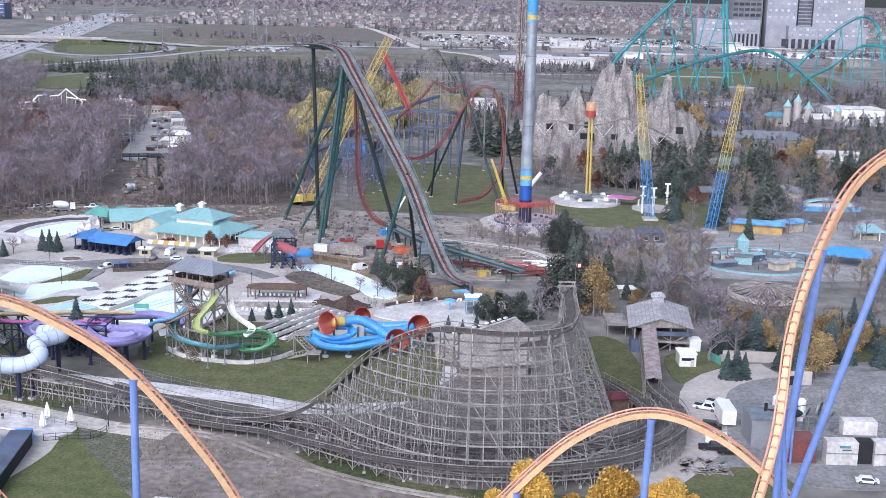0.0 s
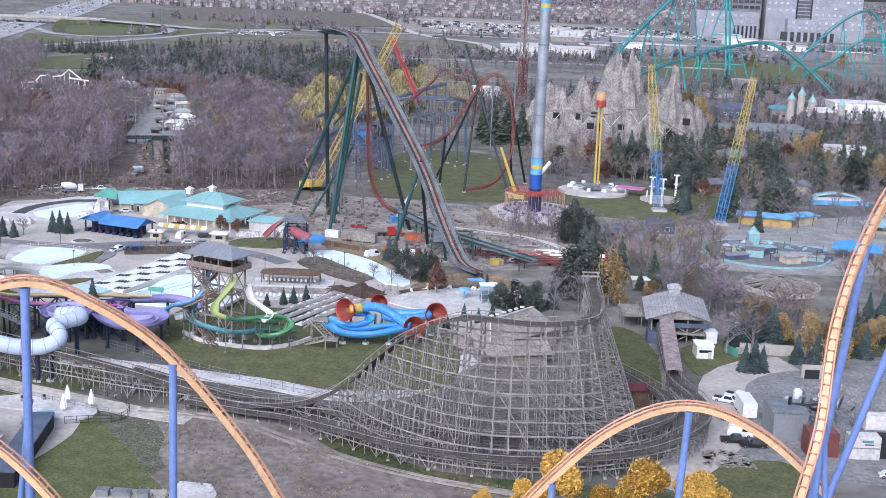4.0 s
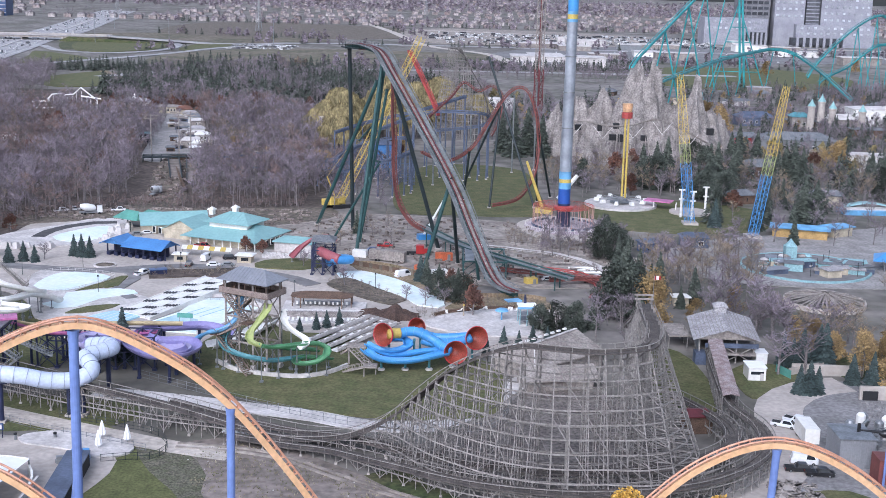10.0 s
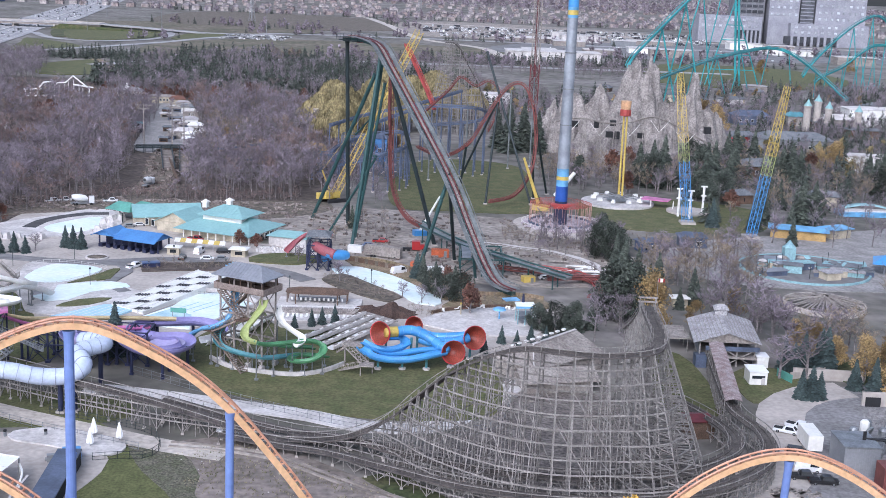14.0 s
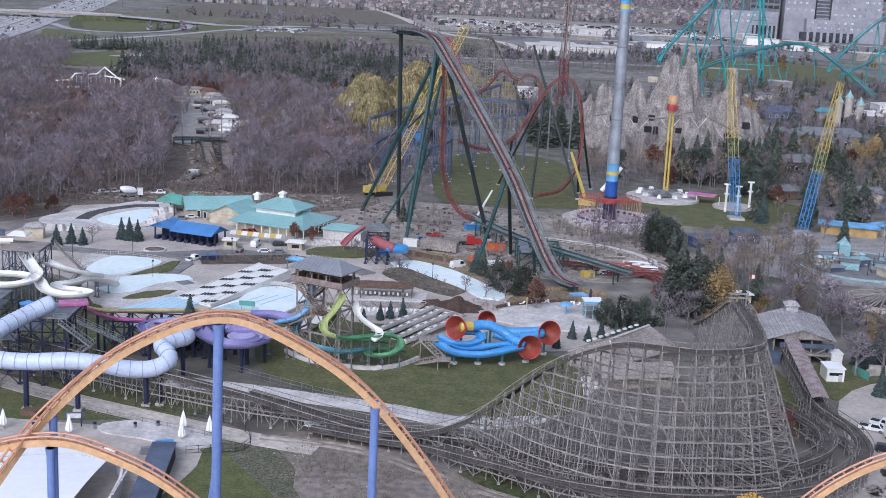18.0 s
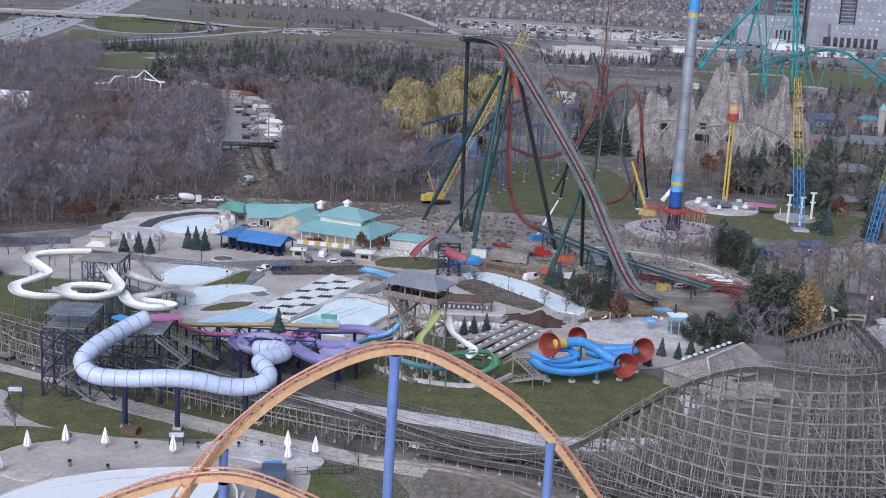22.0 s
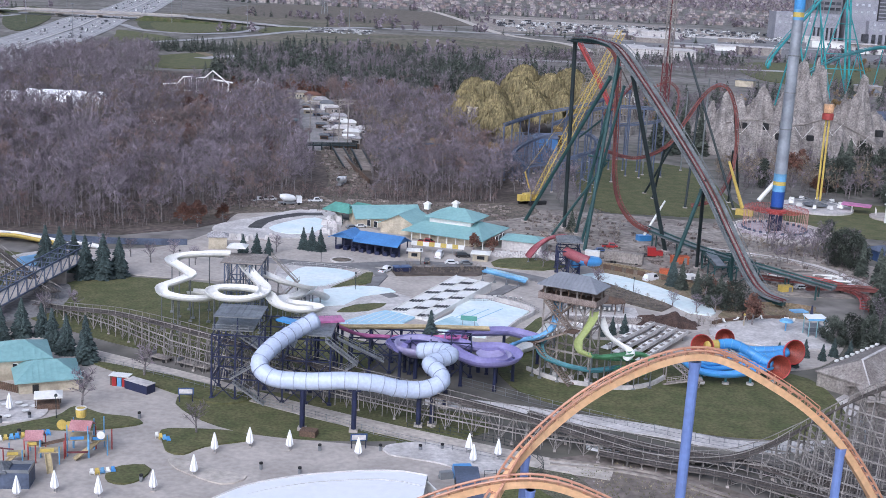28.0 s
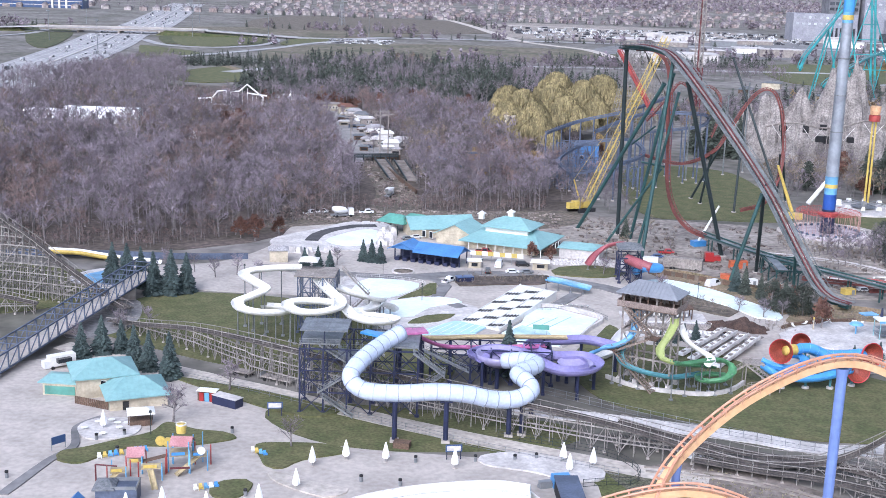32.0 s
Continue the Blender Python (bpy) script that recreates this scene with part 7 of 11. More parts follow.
def railing(name, pts, height, mat, label, gap=2.5, mid=True, panel=False):
    """A fence along a line on the ground: posts and rails, each post a part."""
    ob = thing(name, label, "fence")
    path = smooth_line([(x, y, 0.1) for x, y in pts], 2.0)
    spots = [p for p, d in even(path, gap)]
    rails = {}
    for p, q in zip(spots, spots[1:]):
        for z in ((height, height * 0.55, 0.15) if mid else (height,)):
            rails.setdefault(z, Geo())
        if panel:
            rails.setdefault(-1, Geo()).add([p + Vector((0, 0, 0.1)), q + Vector((0, 0, 0.1)), q + Vector((0, 0, height)), p + Vector((0, 0, height))], [(0, 1, 2, 3)])
    for z in rails:
        if z > 0:
            rails[z].sweep([p + Vector((0, 0, z)) for p in spots], [(-0.035, -0.035), (0.035, -0.035), (0.035, 0.035), (-0.035, 0.035)])
        part("fence_rail" if z > 0 else "fence_panel", rails[z], M[mat], ob)
    me = Geo().beam((0, 0, 0), (0, 0, height + 0.1), 0.1, caps=True).mesh("fence_post", M[mat])
    for p in spots[:290]:
        o = new("fence_post", me)
        o.parent = ob
        o.location = p
    return ob


railing("pool_fence", [(-142, 370), (-132, 370), (-126, 376), (-120, 392), (-140, 398), (-146, 386), (-142, 370)], 1.2, "pale", "low pale fence round a splash pool")
railing("pool_fence", [(-99, 344), (-90, 364), (-80, 384)], 1.2, "pale", "low pale fence along the mat slide")
railing("pool_fence", [(-92, 366), (-82, 366), (-73, 369), (-66, 358)], 1.2, "steel", "low grey fence round the wave pool")
railing("chain_fence", [(-88, 294), (-70, 283), (-48, 271), (-30, 263.5), (-10, 262.5), (-2, 268), (2, 284)], 1.9, "steel", "grey chain-link fence below the slide lawn", 3.0)
railing("chain_fence", [(-175, 297), (-150, 284), (-122, 269.6), (-104, 259.6), (-86, 252), (-74, 247)], 1.5, "steel", "grey chain-link fence along the service path", 3.0)
railing("chain_fence", [(-83.2, 241.4), (-77.7, 242.9), (-73.6, 243.3), (-71.4, 247.5), (-73.2, 253.6), (-77.0, 257.6), (-84.6, 260.9), (-99.3, 266)], 1.6, "darkpost", "black steel fence round a lawn", 2.4)

# gazebo bar, kiosks, trees on the deck
gaz = thing("pavilion", "long low bar pavilion with a thin dark brown roof", "pavilion")
GX, GY = -50.6, 362.6
rim = [(-9.2, -2.2), (-6.4, -4.0), (6.4, -4.0), (9.2, -2.2), (9.2, 2.0), (6.4, 3.6), (-6.4, 3.6), (-9.2, 2.0)]
groof = Geo().prism([(GX + x, GY + y) for x, y in rim], 3.7, 3.95)
groof.add([(GX + x, GY + y, 3.95) for x, y in rim] + [(GX - 5, GY, 5.0), (GX + 5, GY, 5.0)], [(0, 1, 8), (1, 2, 9, 8), (2, 3, 9), (3, 4, 9), (4, 5, 9), (5, 6, 8, 9), (6, 7, 8), (7, 0, 8)])
part("roof", groof, M["brownwood"], gaz, "dark brown shingle roof")
for x, y in rim:
    part("post", Geo().beam((GX + x * 0.95, GY + y * 0.95, 0), (GX + x * 0.95, GY + y * 0.95, 3.9), 0.28), M["brownwood"], gaz)
part("counter", Geo().box((GX, GY + 1.2, 0.9), (11, 1.6, 1.2)), M["cargrey"], gaz)
for k in range(12):
    stl = thing("stool", "pale high-backed bar stool at the pavilion", "stool", pose(GX - 7.4 + k * 1.34, GY - 1.4 + 0.25 * math.sin(k * 2), 0.3), "stools round the bar")
    part("seat", Geo().lathe((0, 0, 0), [(0.32, 1.0), (0.34, 1.15), (0.02, 1.18)], 8), M["white"], stl)
    part("backrest", Geo().box((0, -0.28, 1.55), (0.55, 0.08, 0.75)), M["white"], stl)
    part("leg", Geo().rod((0, 0, 0), (0, 0, 1.0), 0.08), M["steel"], stl)
setting("terrace_bar", Geo().prism([(-62, 352.6), (-37.6, 353.4), (-37.6, 367), (-62, 367)], -0.2, 0.7), M["pale"], "pale raised terrace of the bar", "terrace")
STN = material("terrace_block", (0.40, 0.365, 0.345), 0.95, size=2, tint=(0.30, 0.27, 0.255), fine=0.25, own=0.22)
twall = thing("terrace_wall", "low wall of rough grey stone blocks below the bar", "wall")
for row_ in range(3):
    for k in range(17):
        part("block", Geo().box((-61.4 + k * 1.42 + (row_ % 2) * 0.5, 351.4 + k * 0.06 - row_ * 0.06, 0.3 + row_ * 0.56), (1.34, 1.0, 0.52)), STN, twall)
trail = thing("terrace_railing", "pale railing round the bar terrace", "fence")
for k in range(17):
    part("fence_post", Geo().beam((-61.6 + k * 1.5, 352.9 + k * 0.04, 0.7), (-61.6 + k * 1.5, 352.9 + k * 0.04, 1.8), 0.12), M["white"], trail)
for z in (1.2, 1.8):
    part("fence_rail", Geo().beam((-61.8, 352.9, z), (-37.6, 353.6, z), 0.09), M["white"], trail)
flat("walk_bar", [(-63, 342.6), (-36, 344.4), (-33, 350), (-62, 348.6)], 0.30, "pale", "white path below the bar", False)
mound = rocky("earth_mound", [(-34, 353.5, 3.0, 6.5), (-29, 354, 3.2, 7), (-25, 354.6, 1.6, 4.5)], -42, -19, 346, 362, 22, 16, "heap of bare brown earth on the deck", "mud", "mound")
mound.data.materials.clear()
mound.data.materials.append(material("dark_earth", (0.10, 0.062, 0.048), 0.95, size=3, fine=0.3))

# ---- buildings of the water park ----
def windows(owner, a, b, z, n, w=1.3, h=1.5, mat="glass"):
    """A row of framed windows proud of a wall between two points."""
    a, b = Vector((*a, z)), Vector((*b, z))
    ang = math.degrees(math.atan2(b.y - a.y, b.x - a.x))
    for k in range(n):
        p = a.lerp(b, (k + 0.5) / n)
        ob = part("window", Geo().box(p, (w + 0.3, 0.16, h + 0.3), ang), M["white"], owner)
        part("pane", Geo().box(p, (w, 0.24, h), ang), M[mat], ob)


def gable(owner, c, s, h, rz, mat, label, wall="cream", over=0.8, t=0.25):
    """A gabled roof whose ridge runs along the first side, with its gable walls."""
    ca, sa = math.cos(radians(rz)), math.sin(radians(rz))
    T = lambda x, y, z: (c[0] + x * ca - y * sa, c[1] + x * sa + y * ca, c[2] + z)
    a, b = s[0] / 2, s[1] / 2
    g = Geo()
    k = (b + over) / b
    for q in (-1, 1):
        g.add([T(-a - over, 0, h), T(a + over, 0, h), T(a + over, q * b * k, h - h * k), T(-a - over, q * b * k, h - h * k)] + [T(-a - over, 0, h + t), T(a + over, 0, h + t), T(a + over, q * b * k, h - h * k + t), T(-a - over, q * b * k, h - h * k + t)],
              [(0, 1, 2, 3), (7, 6, 5, 4), (0, 3, 7, 4), (1, 5, 6, 2), (3, 2, 6, 7)])
    r = part("roof", g, M[mat], owner, label)
    part("gable_wall", Geo().add([T(-a, -b, 0), T(-a, b, 0), T(-a, 0, h)], [(0, 1, 2)]), M[wall], owner)
    part("gable_wall", Geo().add([T(a, -b, 0), T(a, b, 0), T(a, 0, h)], [(2, 1, 0)]), M[wall], owner)
    return r


main = thing("entrance_building", "cream building with broad teal hipped sheet roofs", "building")
RZ = -22
part("hall", Geo().box((-91, 451, 1.6), (25, 21, 3.2), RZ), M["cream"], main)
part("lower_roof", Geo().hip((-91, 451, 3.0), (25, 21), 4.0, RZ, 3.0, 0.5), M["tealroof"], main, "teal sheet roof")
part("clerestory", Geo().box((-91, 452, 6.8), (16, 12, 2.2), RZ), M["white"], main)
part("upper_roof", Geo().hip((-91, 452, 7.6), (16, 12), 3.0, RZ, 1.6, 0.3), M["tealroof"], main, "teal sheet roof")
roof_seams(main, (-91, 452, 7.6), (16, 12), 3.0, RZ, 14, "tealroof", 1.6, 0.3)
part("cupola", Geo().box((-91.6, 453, 11.2), (1.8, 1.8, 1.8), RZ).hip((-91.6, 453, 12.1), (1.8, 1.8), 1.0, RZ, 0.4, 0.0), M["white"], main, "white louvred cupola")
part("wing", Geo().box((-109, 458, 1.8), (14, 15, 3.6), RZ), M["cream"], main)
gable(main, (-109, 458, 3.6), (14, 15), 3.6, RZ + 90, "tealroof", "teal gabled sheet roof")
part("long_wing", Geo().box((-118, 468, 1.9), (24, 13, 3.8), RZ + 40), M["cream"], main)
gable(main, (-118, 468, 3.8), (24, 13), 3.2, RZ + 40, "tealroof", "teal gabled sheet roof")
part("cupola", Geo().box((-102, 462, 8.6), (1.8, 1.8, 1.8), RZ).hip((-102, 462, 9.5), (1.8, 1.8), 1.0, RZ, 0.4, 0.0), M["white"], main, "white louvred cupola")
windows(main, (-106, 446.5), (-83, 437.2), 1.7, 7, 1.6, 1.9)
for k in range(9):
    q_ = Vector((-106.6, 443.6, 0)).lerp(Vector((-81.6, 433.4, 0)), k / 8)
    part("verandah_post", Geo().beam(q_, q_ + Vector((0, 0, 3.1)), 0.3), M["white"], main)
windows(main, (-78.6, 437), (-73.6, 449), 2.3, 4, 1.4, 2.0)
windows(main, (-127, 461), (-119, 455), 2.2, 3, 1.4, 2.2)
porch = thing("entry_shelter", "open shelter with twin green gabled roofs", "shelter")
for x, y in ((-136, 470), (-128, 476), (-124, 466), (-133, 462)):
    part("post", Geo().beam((x, y, 0), (x, y, 4), 0.4), M["darkpost"], porch)
for c, rz in (((-134, 470, 4), -30), ((-126, 471, 4), -30)):
    g = Geo()
    part("roof", Geo().hip(c, (11, 7), 2.6, rz, 0.7, 0.5), M["greenroof"], porch, "green sheet roof")
ticket = thing("ticket_canopy", "long navy ticket canopy under a bright blue folded roof", "canopy")
for k in range(9):
    p = Vector((-131.5, 425, 0)).lerp(Vector((-109.5, 416, 0)), k / 8)
    part("post", Geo().beam((p.x, p.y, 0), (p.x, p.y, 4.4), 0.45), M["navy"], ticket)
    part("post", Geo().beam((p.x + 2.4, p.y + 6, 0), (p.x + 2.4, p.y + 6, 4.4), 0.45), M["navy"], ticket)
    if k < 8:
        part("turnstile", Geo().box((p.x + 1.2, p.y - 0.6, 0.7), (1.6, 2.6, 1.3), -22), M["navy"], ticket)
part("back_panel", Geo().box((-119.6, 424.6, 2.0), (22, 0.3, 3.2), -22), M["navy"], ticket)
gable(ticket, (-127.4, 425.6, 4.4), (8, 9), 2.0, -22 + 90, "blueroof", "bright blue gabled roof", "blueroof")
gable(ticket, (-115.6, 420.8, 4.4), (15, 9.5), 2.2, -22, "blueroof", "bright blue gabled roof", "blueroof")
part("roof_link", Geo().box((-122.8, 423.8, 5.0), (5, 8.4, 0.3), -22), M["blueroof"], ticket)
for (x, y), (sx, sy), rz, roof, label, name, h in (((-67, 438), (14, 9), -16, "tealroof", "small pale hut with a teal hipped roof", "hut", 3.6), ((-82.4, 418), (5, 4), -6, "white", "small cream kiosk with a white roof", "kiosk", 2.6), ((-104.4, 417), (4, 3), 0, "white", "small white ticket kiosk", "kiosk", 2.6), ((58.8, 376), (4.5, 3.5), 0, "white", "grey-green kiosk with a white roof", "kiosk", 2.8)):
    k = thing(name, label, name)
    part("wall", Geo().box((x, y, h / 2), (sx, sy, h), rz), M["cream" if name == "kiosk" else "pale"], k)
    part("roof", Geo().hip((x, y, h), (sx, sy), 1.4 if name == "hut" else 0.5, rz, 0.7, 0.5), M[roof], k)
    part("window", Geo().box((x, y - sy / 2, h * 0.55), (sx * 0.5, 0.3, 1.1), rz), M["glass"], k)
aw = thing("awning", "row of yellow and white striped awnings on posts", "awning")
for k in range(9):
    part("stripe", Geo().add([(-106 + k * 2, 427.5 - k * 0.4, 3.4), (-104 + k * 2, 427.1 - k * 0.4, 3.4), (-104 + k * 2, 424.5 - k * 0.4, 2.6), (-106 + k * 2, 424.9 - k * 0.4, 2.6), (-106 + k * 2, 427.5 - k * 0.4, 3.5), (-104 + k * 2, 427.1 - k * 0.4, 3.5), (-104 + k * 2, 424.5 - k * 0.4, 2.7), (-106 + k * 2, 424.9 - k * 0.4, 2.7)], [(3, 2, 1, 0), (4, 5, 6, 7), (0, 1, 5, 4), (2, 3, 7, 6), (1, 2, 6, 5), (3, 0, 4, 7)]), M["yellow" if k % 2 else "white"], aw)
for k in range(6):
    part("post", Geo().beam((-105.5 + k * 3.4, 425 - k * 0.7, 0), (-105.5 + k * 3.4, 425 - k * 0.7, 2.7), 0.14), M["steel"], aw)
small = thing("small_slide", "small red and blue enclosed slide on a dark tower", "water slide")
chute(small, "channel", [(-66.5, 418, 2.4), (-63.6, 421.6, 5.2), (-59.6, 422.6, 8.0), (-55.4, 420.4, 9.4), (-52, 415.6, 9.0)], 2.4, "dullred", "dull red channel", 5, "steel")
part("bowl", Geo().sweep(smooth_line([(-54, 402, 7.6), (-49.4, 398.6, 6.4), (-45.4, 402, 5.6), (-48.4, 406.4, 4.8), (-53, 404, 4.0)], 0.8), circle(1.5, 12)), M["slideblue"], small, "blue enclosed curve", True)
part("bowl_band", Geo().sweep(smooth_line([(-55.4, 404, 7.8), (-52, 400, 7.2), (-48.6, 398.4, 6.4)], 0.8), circle(1.65, 12)), M["dullred"], small, "dull red enclosed curve", True)
frame_tower(small, -58, -51, 402, 412, (4, 8.4), "navy", 3, 3, 0.4)
part("roof", Geo().hip((-54.5, 407, 11), (7, 8), 1.4, 0, 0.6, 0.4), M["shingle"], small)
for x in (-57.6, -51.4):
    for y in (403.4, 410.6):
        part("roof_post", Geo().beam((x, y, 8.4), (x, y, 11), 0.25), M["navy"], small)
bluech = thing("blue_chute", "straight pale blue slide above the pools", "water slide")
chute(bluech, "channel", [(-82, 391, 3.6), (-75.6, 388.4, 3.0), (-69, 385.6, 2.2)], 2.0, "skyblue", "pale blue channel", 4, "steel")
chute(bluech, "channel", [(-81.4, 393.2, 3.6), (-75, 390.6, 3.0), (-68.4, 387.8, 2.2)], 2.0, "slidepale", "pale blue channel")
skip = thing("waste_skip", "dark blue steel skip on the deck", "skip")
part("bin", Geo().box((-107.5, 397, 1.0), (5, 2.6, 1.8), 20, 1.08), M["navy"], skip)
part("rim", Geo().box((-107.5, 397, 1.95), (5.6, 3.0, 0.2), 20), M["carblue"], skip)
sgn = thing("notice_sign", "green notice board on posts by the wave pool", "sign")
part("board", Geo().box((-86.4, 338.1, 3.4), (4.4, 0.2, 1.3), -5), M["greenroof"], sgn)
for x in (-88, -84.8):
    part("post", Geo().beam((x, 338.1, 0), (x, 338.1, 3.2), 0.15), M["steel"], sgn)
isl = thing("round_planter", "round kerbed planter with dark soil", "planter")
part("kerb", Geo().lathe((-127.6, 407.4, 0), [(3.8, 0), (3.8, 0.6), (3.2, 0.6), (3.2, 0.3)], 24), M["pale"], isl)
part("soil", Geo().lathe((-127.6, 407.4, 0), [(3.3, 0.4), (1.5, 0.7), (0.05, 0.8)], 24), M["dirt"], isl)

# ---- vehicles ----
def car(kind, paint, label):
    """A parked vehicle at the origin, nose along x."""
    ln, wd, ht = {"car": (4.6, 1.85, 1.45), "pickup": (5.8, 2.0, 1.85), "van": (5.6, 2.1, 2.4), "suv": (4.9, 1.95, 1.8)}[kind]
    ob = thing("parked_" + kind, label, kind)
    body = Geo().prism([(-ln / 2, -wd / 2), (ln / 2 - 0.25, -wd / 2), (ln / 2, -wd / 2 + 0.25), (ln / 2, wd / 2 - 0.25), (ln / 2 - 0.25, wd / 2), (-ln / 2, wd / 2)], 0.35, ht * 0.56)
    part("body", body, M[paint], ob)
    x0, x1 = {"car": (-1.7, 1.0), "pickup": (-0.6, 1.6), "van": (-2.7, 1.9), "suv": (-2.3, 1.1)}[kind]
    g = Geo()
    b, t = ht * 0.55, ht
    y = wd / 2 - 0.06
    g.add([(x0, -y, b), (x1 + 0.6, -y, b), (x1 + 0.6, y, b), (x0, y, b), (x0 + 0.3, -y + 0.18, t), (x1 - 0.2, -y + 0.18, t), (x1 - 0.2, y - 0.18, t), (x0 + 0.3, y - 0.18, t)], [(0, 1, 5, 4), (1, 2, 6, 5), (2, 3, 7, 6), (3, 0, 4, 7), (4, 5, 6, 7)])
    cab = part("cabin", g, M[paint], ob)
    part("windscreen", Geo().add([(x1 + 0.56, -y + 0.1, b + 0.08), (x1 + 0.56, y - 0.1, b + 0.08), (x1 - 0.12, y - 0.26, t - 0.06), (x1 - 0.12, -y + 0.26, t - 0.06)], [(0, 1, 2, 3)]), M["glass"], cab)
    cab.children[0].location.x = 0.03
    for s in (-1, 1):
        w0 = x1 - 1.6 if kind == "van" else x0 + 0.35
        part("side_window", Geo().add([(w0, s * (y + 0.02), b + 0.05), (x1 + 0.3, s * (y + 0.02), b + 0.05), (x1 - 0.25, s * (y - 0.13), t - 0.12), (w0 + 0.15, s * (y - 0.13), t - 0.12)], [(0, 1, 2, 3)]), M["glass"], cab)
    if kind == "pickup":
        part("load_bed", Geo().box((-1.85, 0, ht * 0.57), (1.9, wd - 0.3, 0.05)), M["dark"], ob)
    for x in (-ln * 0.31, ln * 0.32):
        for s in (-1, 1):
            wh = part("wheel", Geo().rod((x, s * (wd / 2 - 0.22), 0.36), (x, s * (wd / 2 + 0.02), 0.36), 0.36, n=12), M["rubber"], ob)
            part("rim", Geo().rod((x, s * (wd / 2), 0.36), (x, s * (wd / 2 + 0.04), 0.36), 0.2, n=10), M["steel"], wh)
    for s in (-1, 1):
        part("headlight", Geo().box((ln / 2 - 0.03, s * wd * 0.36, ht * 0.42), (0.12, 0.35, 0.18)), M["pale"], ob)
        part("tail_light", Geo().box((-ln / 2, s * wd * 0.38, ht * 0.44), (0.08, 0.25, 0.25)), M["carred"], ob)
    return ob


def park(proto, x, y, rz, label=""):
    ob = copy_thing(proto, pose(x, y, 0.16, 0, 0, rz))
    if label:
        ob["label"] = label
    return ob


PROTO = {(k, p): car(k, p, n) for k, p, n in (("pickup", "carwhite", "white pickup truck parked on concrete"), ("van", "carwhite", "white panel van parked beside the road"), ("pickup", "carblack", "black pickup truck parked beside a van"), ("car", "carwhite", "white saloon car parked on concrete"), ("suv", "carblack", "black estate car parked in the yard"), ("pickup", "carred", "red pickup truck parked by the building"), ("car", "cargrey", "grey saloon car parked near the kiosk"), ("car", "carblue", "dark blue car parked in the yard"))}
FIRST = {("pickup", "carwhite"): (66, 274, -38), ("van", "carwhite"): (60.8, 249.6, -8), ("pickup", "carblack"): (62.2, 243.4, -4), ("car", "carwhite"): (-92, 410.4, 8), ("suv", "carblack"): (-100, 409.5, 90), ("pickup", "carred"): (-101.2, 438.5, -20), ("car", "cargrey"): (-87.3, 410.9, 10), ("car", "carblue"): (-40, 440, 10)}
for key, ob in PROTO.items():
    x, y, rz = FIRST[key]
    ob.matrix_basis = pose(x, y, 0.16, 0, 0, rz)
for key, x, y, rz in ((("pickup", "carwhite"), 62.5, 271, -28), (("pickup", "carwhite"), -112.6, 395.9, 60), (("van", "carwhite"), -96.2, 418.6, 80), (("suv", "carblack"), -88.3, 420.9, 10), (("pickup", "carblack"), 58.6, 245.6, -4), (("car", "cargrey"), -129, 456, 20), (("car", "carwhite"), -126, 459, 20), (("pickup", "carwhite"), -166, 500, 15), (("pickup", "carwhite"), -148, 502, 10), (("car", "carwhite"), -158, 497, 10), (("suv", "carblack"), 61.2, 258.5, -20), (("pickup", "carred"), -36, 447, 0), (("car", "carwhite"), 86.5, 229.6, -8), (("van", "carwhite"), -28, 402, 40), (("pickup", "carwhite"), 36, 404, 30), (("car", "carwhite"), 20, 402, 10), (("pickup", "carwhite"), -170, 497, 40)):
    park(PROTO[key], x, y, rz)

# ---- west plaza ----
shop = thing("snack_building", "cream snack building with teal hipped roofs", "building")
part("main_block", Geo().box((-190, 287, 2.4), (13, 12, 4.8), 24), M["cream"], shop)
part("upper_roof", Geo().hip((-190, 287, 4.8), (13, 12), 2.6, 24, 0.9, 0.25), M["tealroof"], shop, "teal sheet roof")
roof_seams(shop, (-190, 287, 4.8), (13, 12), 2.6, 24, 12, "tealroof", 0.9, 0.25)
part("east_block", Geo().box((-181, 280.6, 1.4), (12.6, 12.6, 2.8), 24), M["cream"], shop)
part("east_roof", Geo().hip((-181, 280.6, 2.8), (12.6, 12.6), 2.6, 24, 0.9, 0.3), M["tealroof"], shop, "teal sheet roof")
roof_seams(shop, (-181, 280.6, 2.8), (12.6, 12.6), 2.6, 24, 11, "tealroof", 0.9, 0.3)
part("counter_block", Geo().box((-197.4, 283.4, 1.5), (9, 5, 3.0), -4), M["cream"], shop)
part("counter_roof", Geo().hip((-196.6, 284.4, 3.0), (11, 6), 0.9, -4, 0.8, 0.7), M["tealroof"], shop, "teal lean-to roof")
part("shutter", Geo().box((-198, 280.8, 1.5), (7, 0.3, 1.9), -4), M["greenroof"], shop, "green roller shutter")
windows(shop, (-194, 281.6), (-187, 281.0), 3.6, 3, 1.2, 0.8)
windows(shop, (-177.4, 276.2), (-173.2, 284.4), 1.6, 3, 1.2, 1.3)
part("door", Geo().box((-181.0, 273.6, 1.1), (1.3, 0.4, 2.1), 24), M["dark"], shop)
yard = thing("slat_fence", "brown slatted yard fence by the snack building", "fence")
for k in range(16):
    p = Vector((-193, 276.4, 1.0)).lerp(Vector((-185, 273.2, 1.0)), k / 15)
    part("slat", Geo().box(p, (0.42, 0.1, 2.0), -15), M["brownwood"], yard)
flat("bed_snack", [(-190, 275.6), (-184, 274.4), (-183, 276), (-188, 277.6)], 0.30, "rough", "small clipped planting bed")
truck = thing("food_truck", "white food truck beside the snack building", "truck")
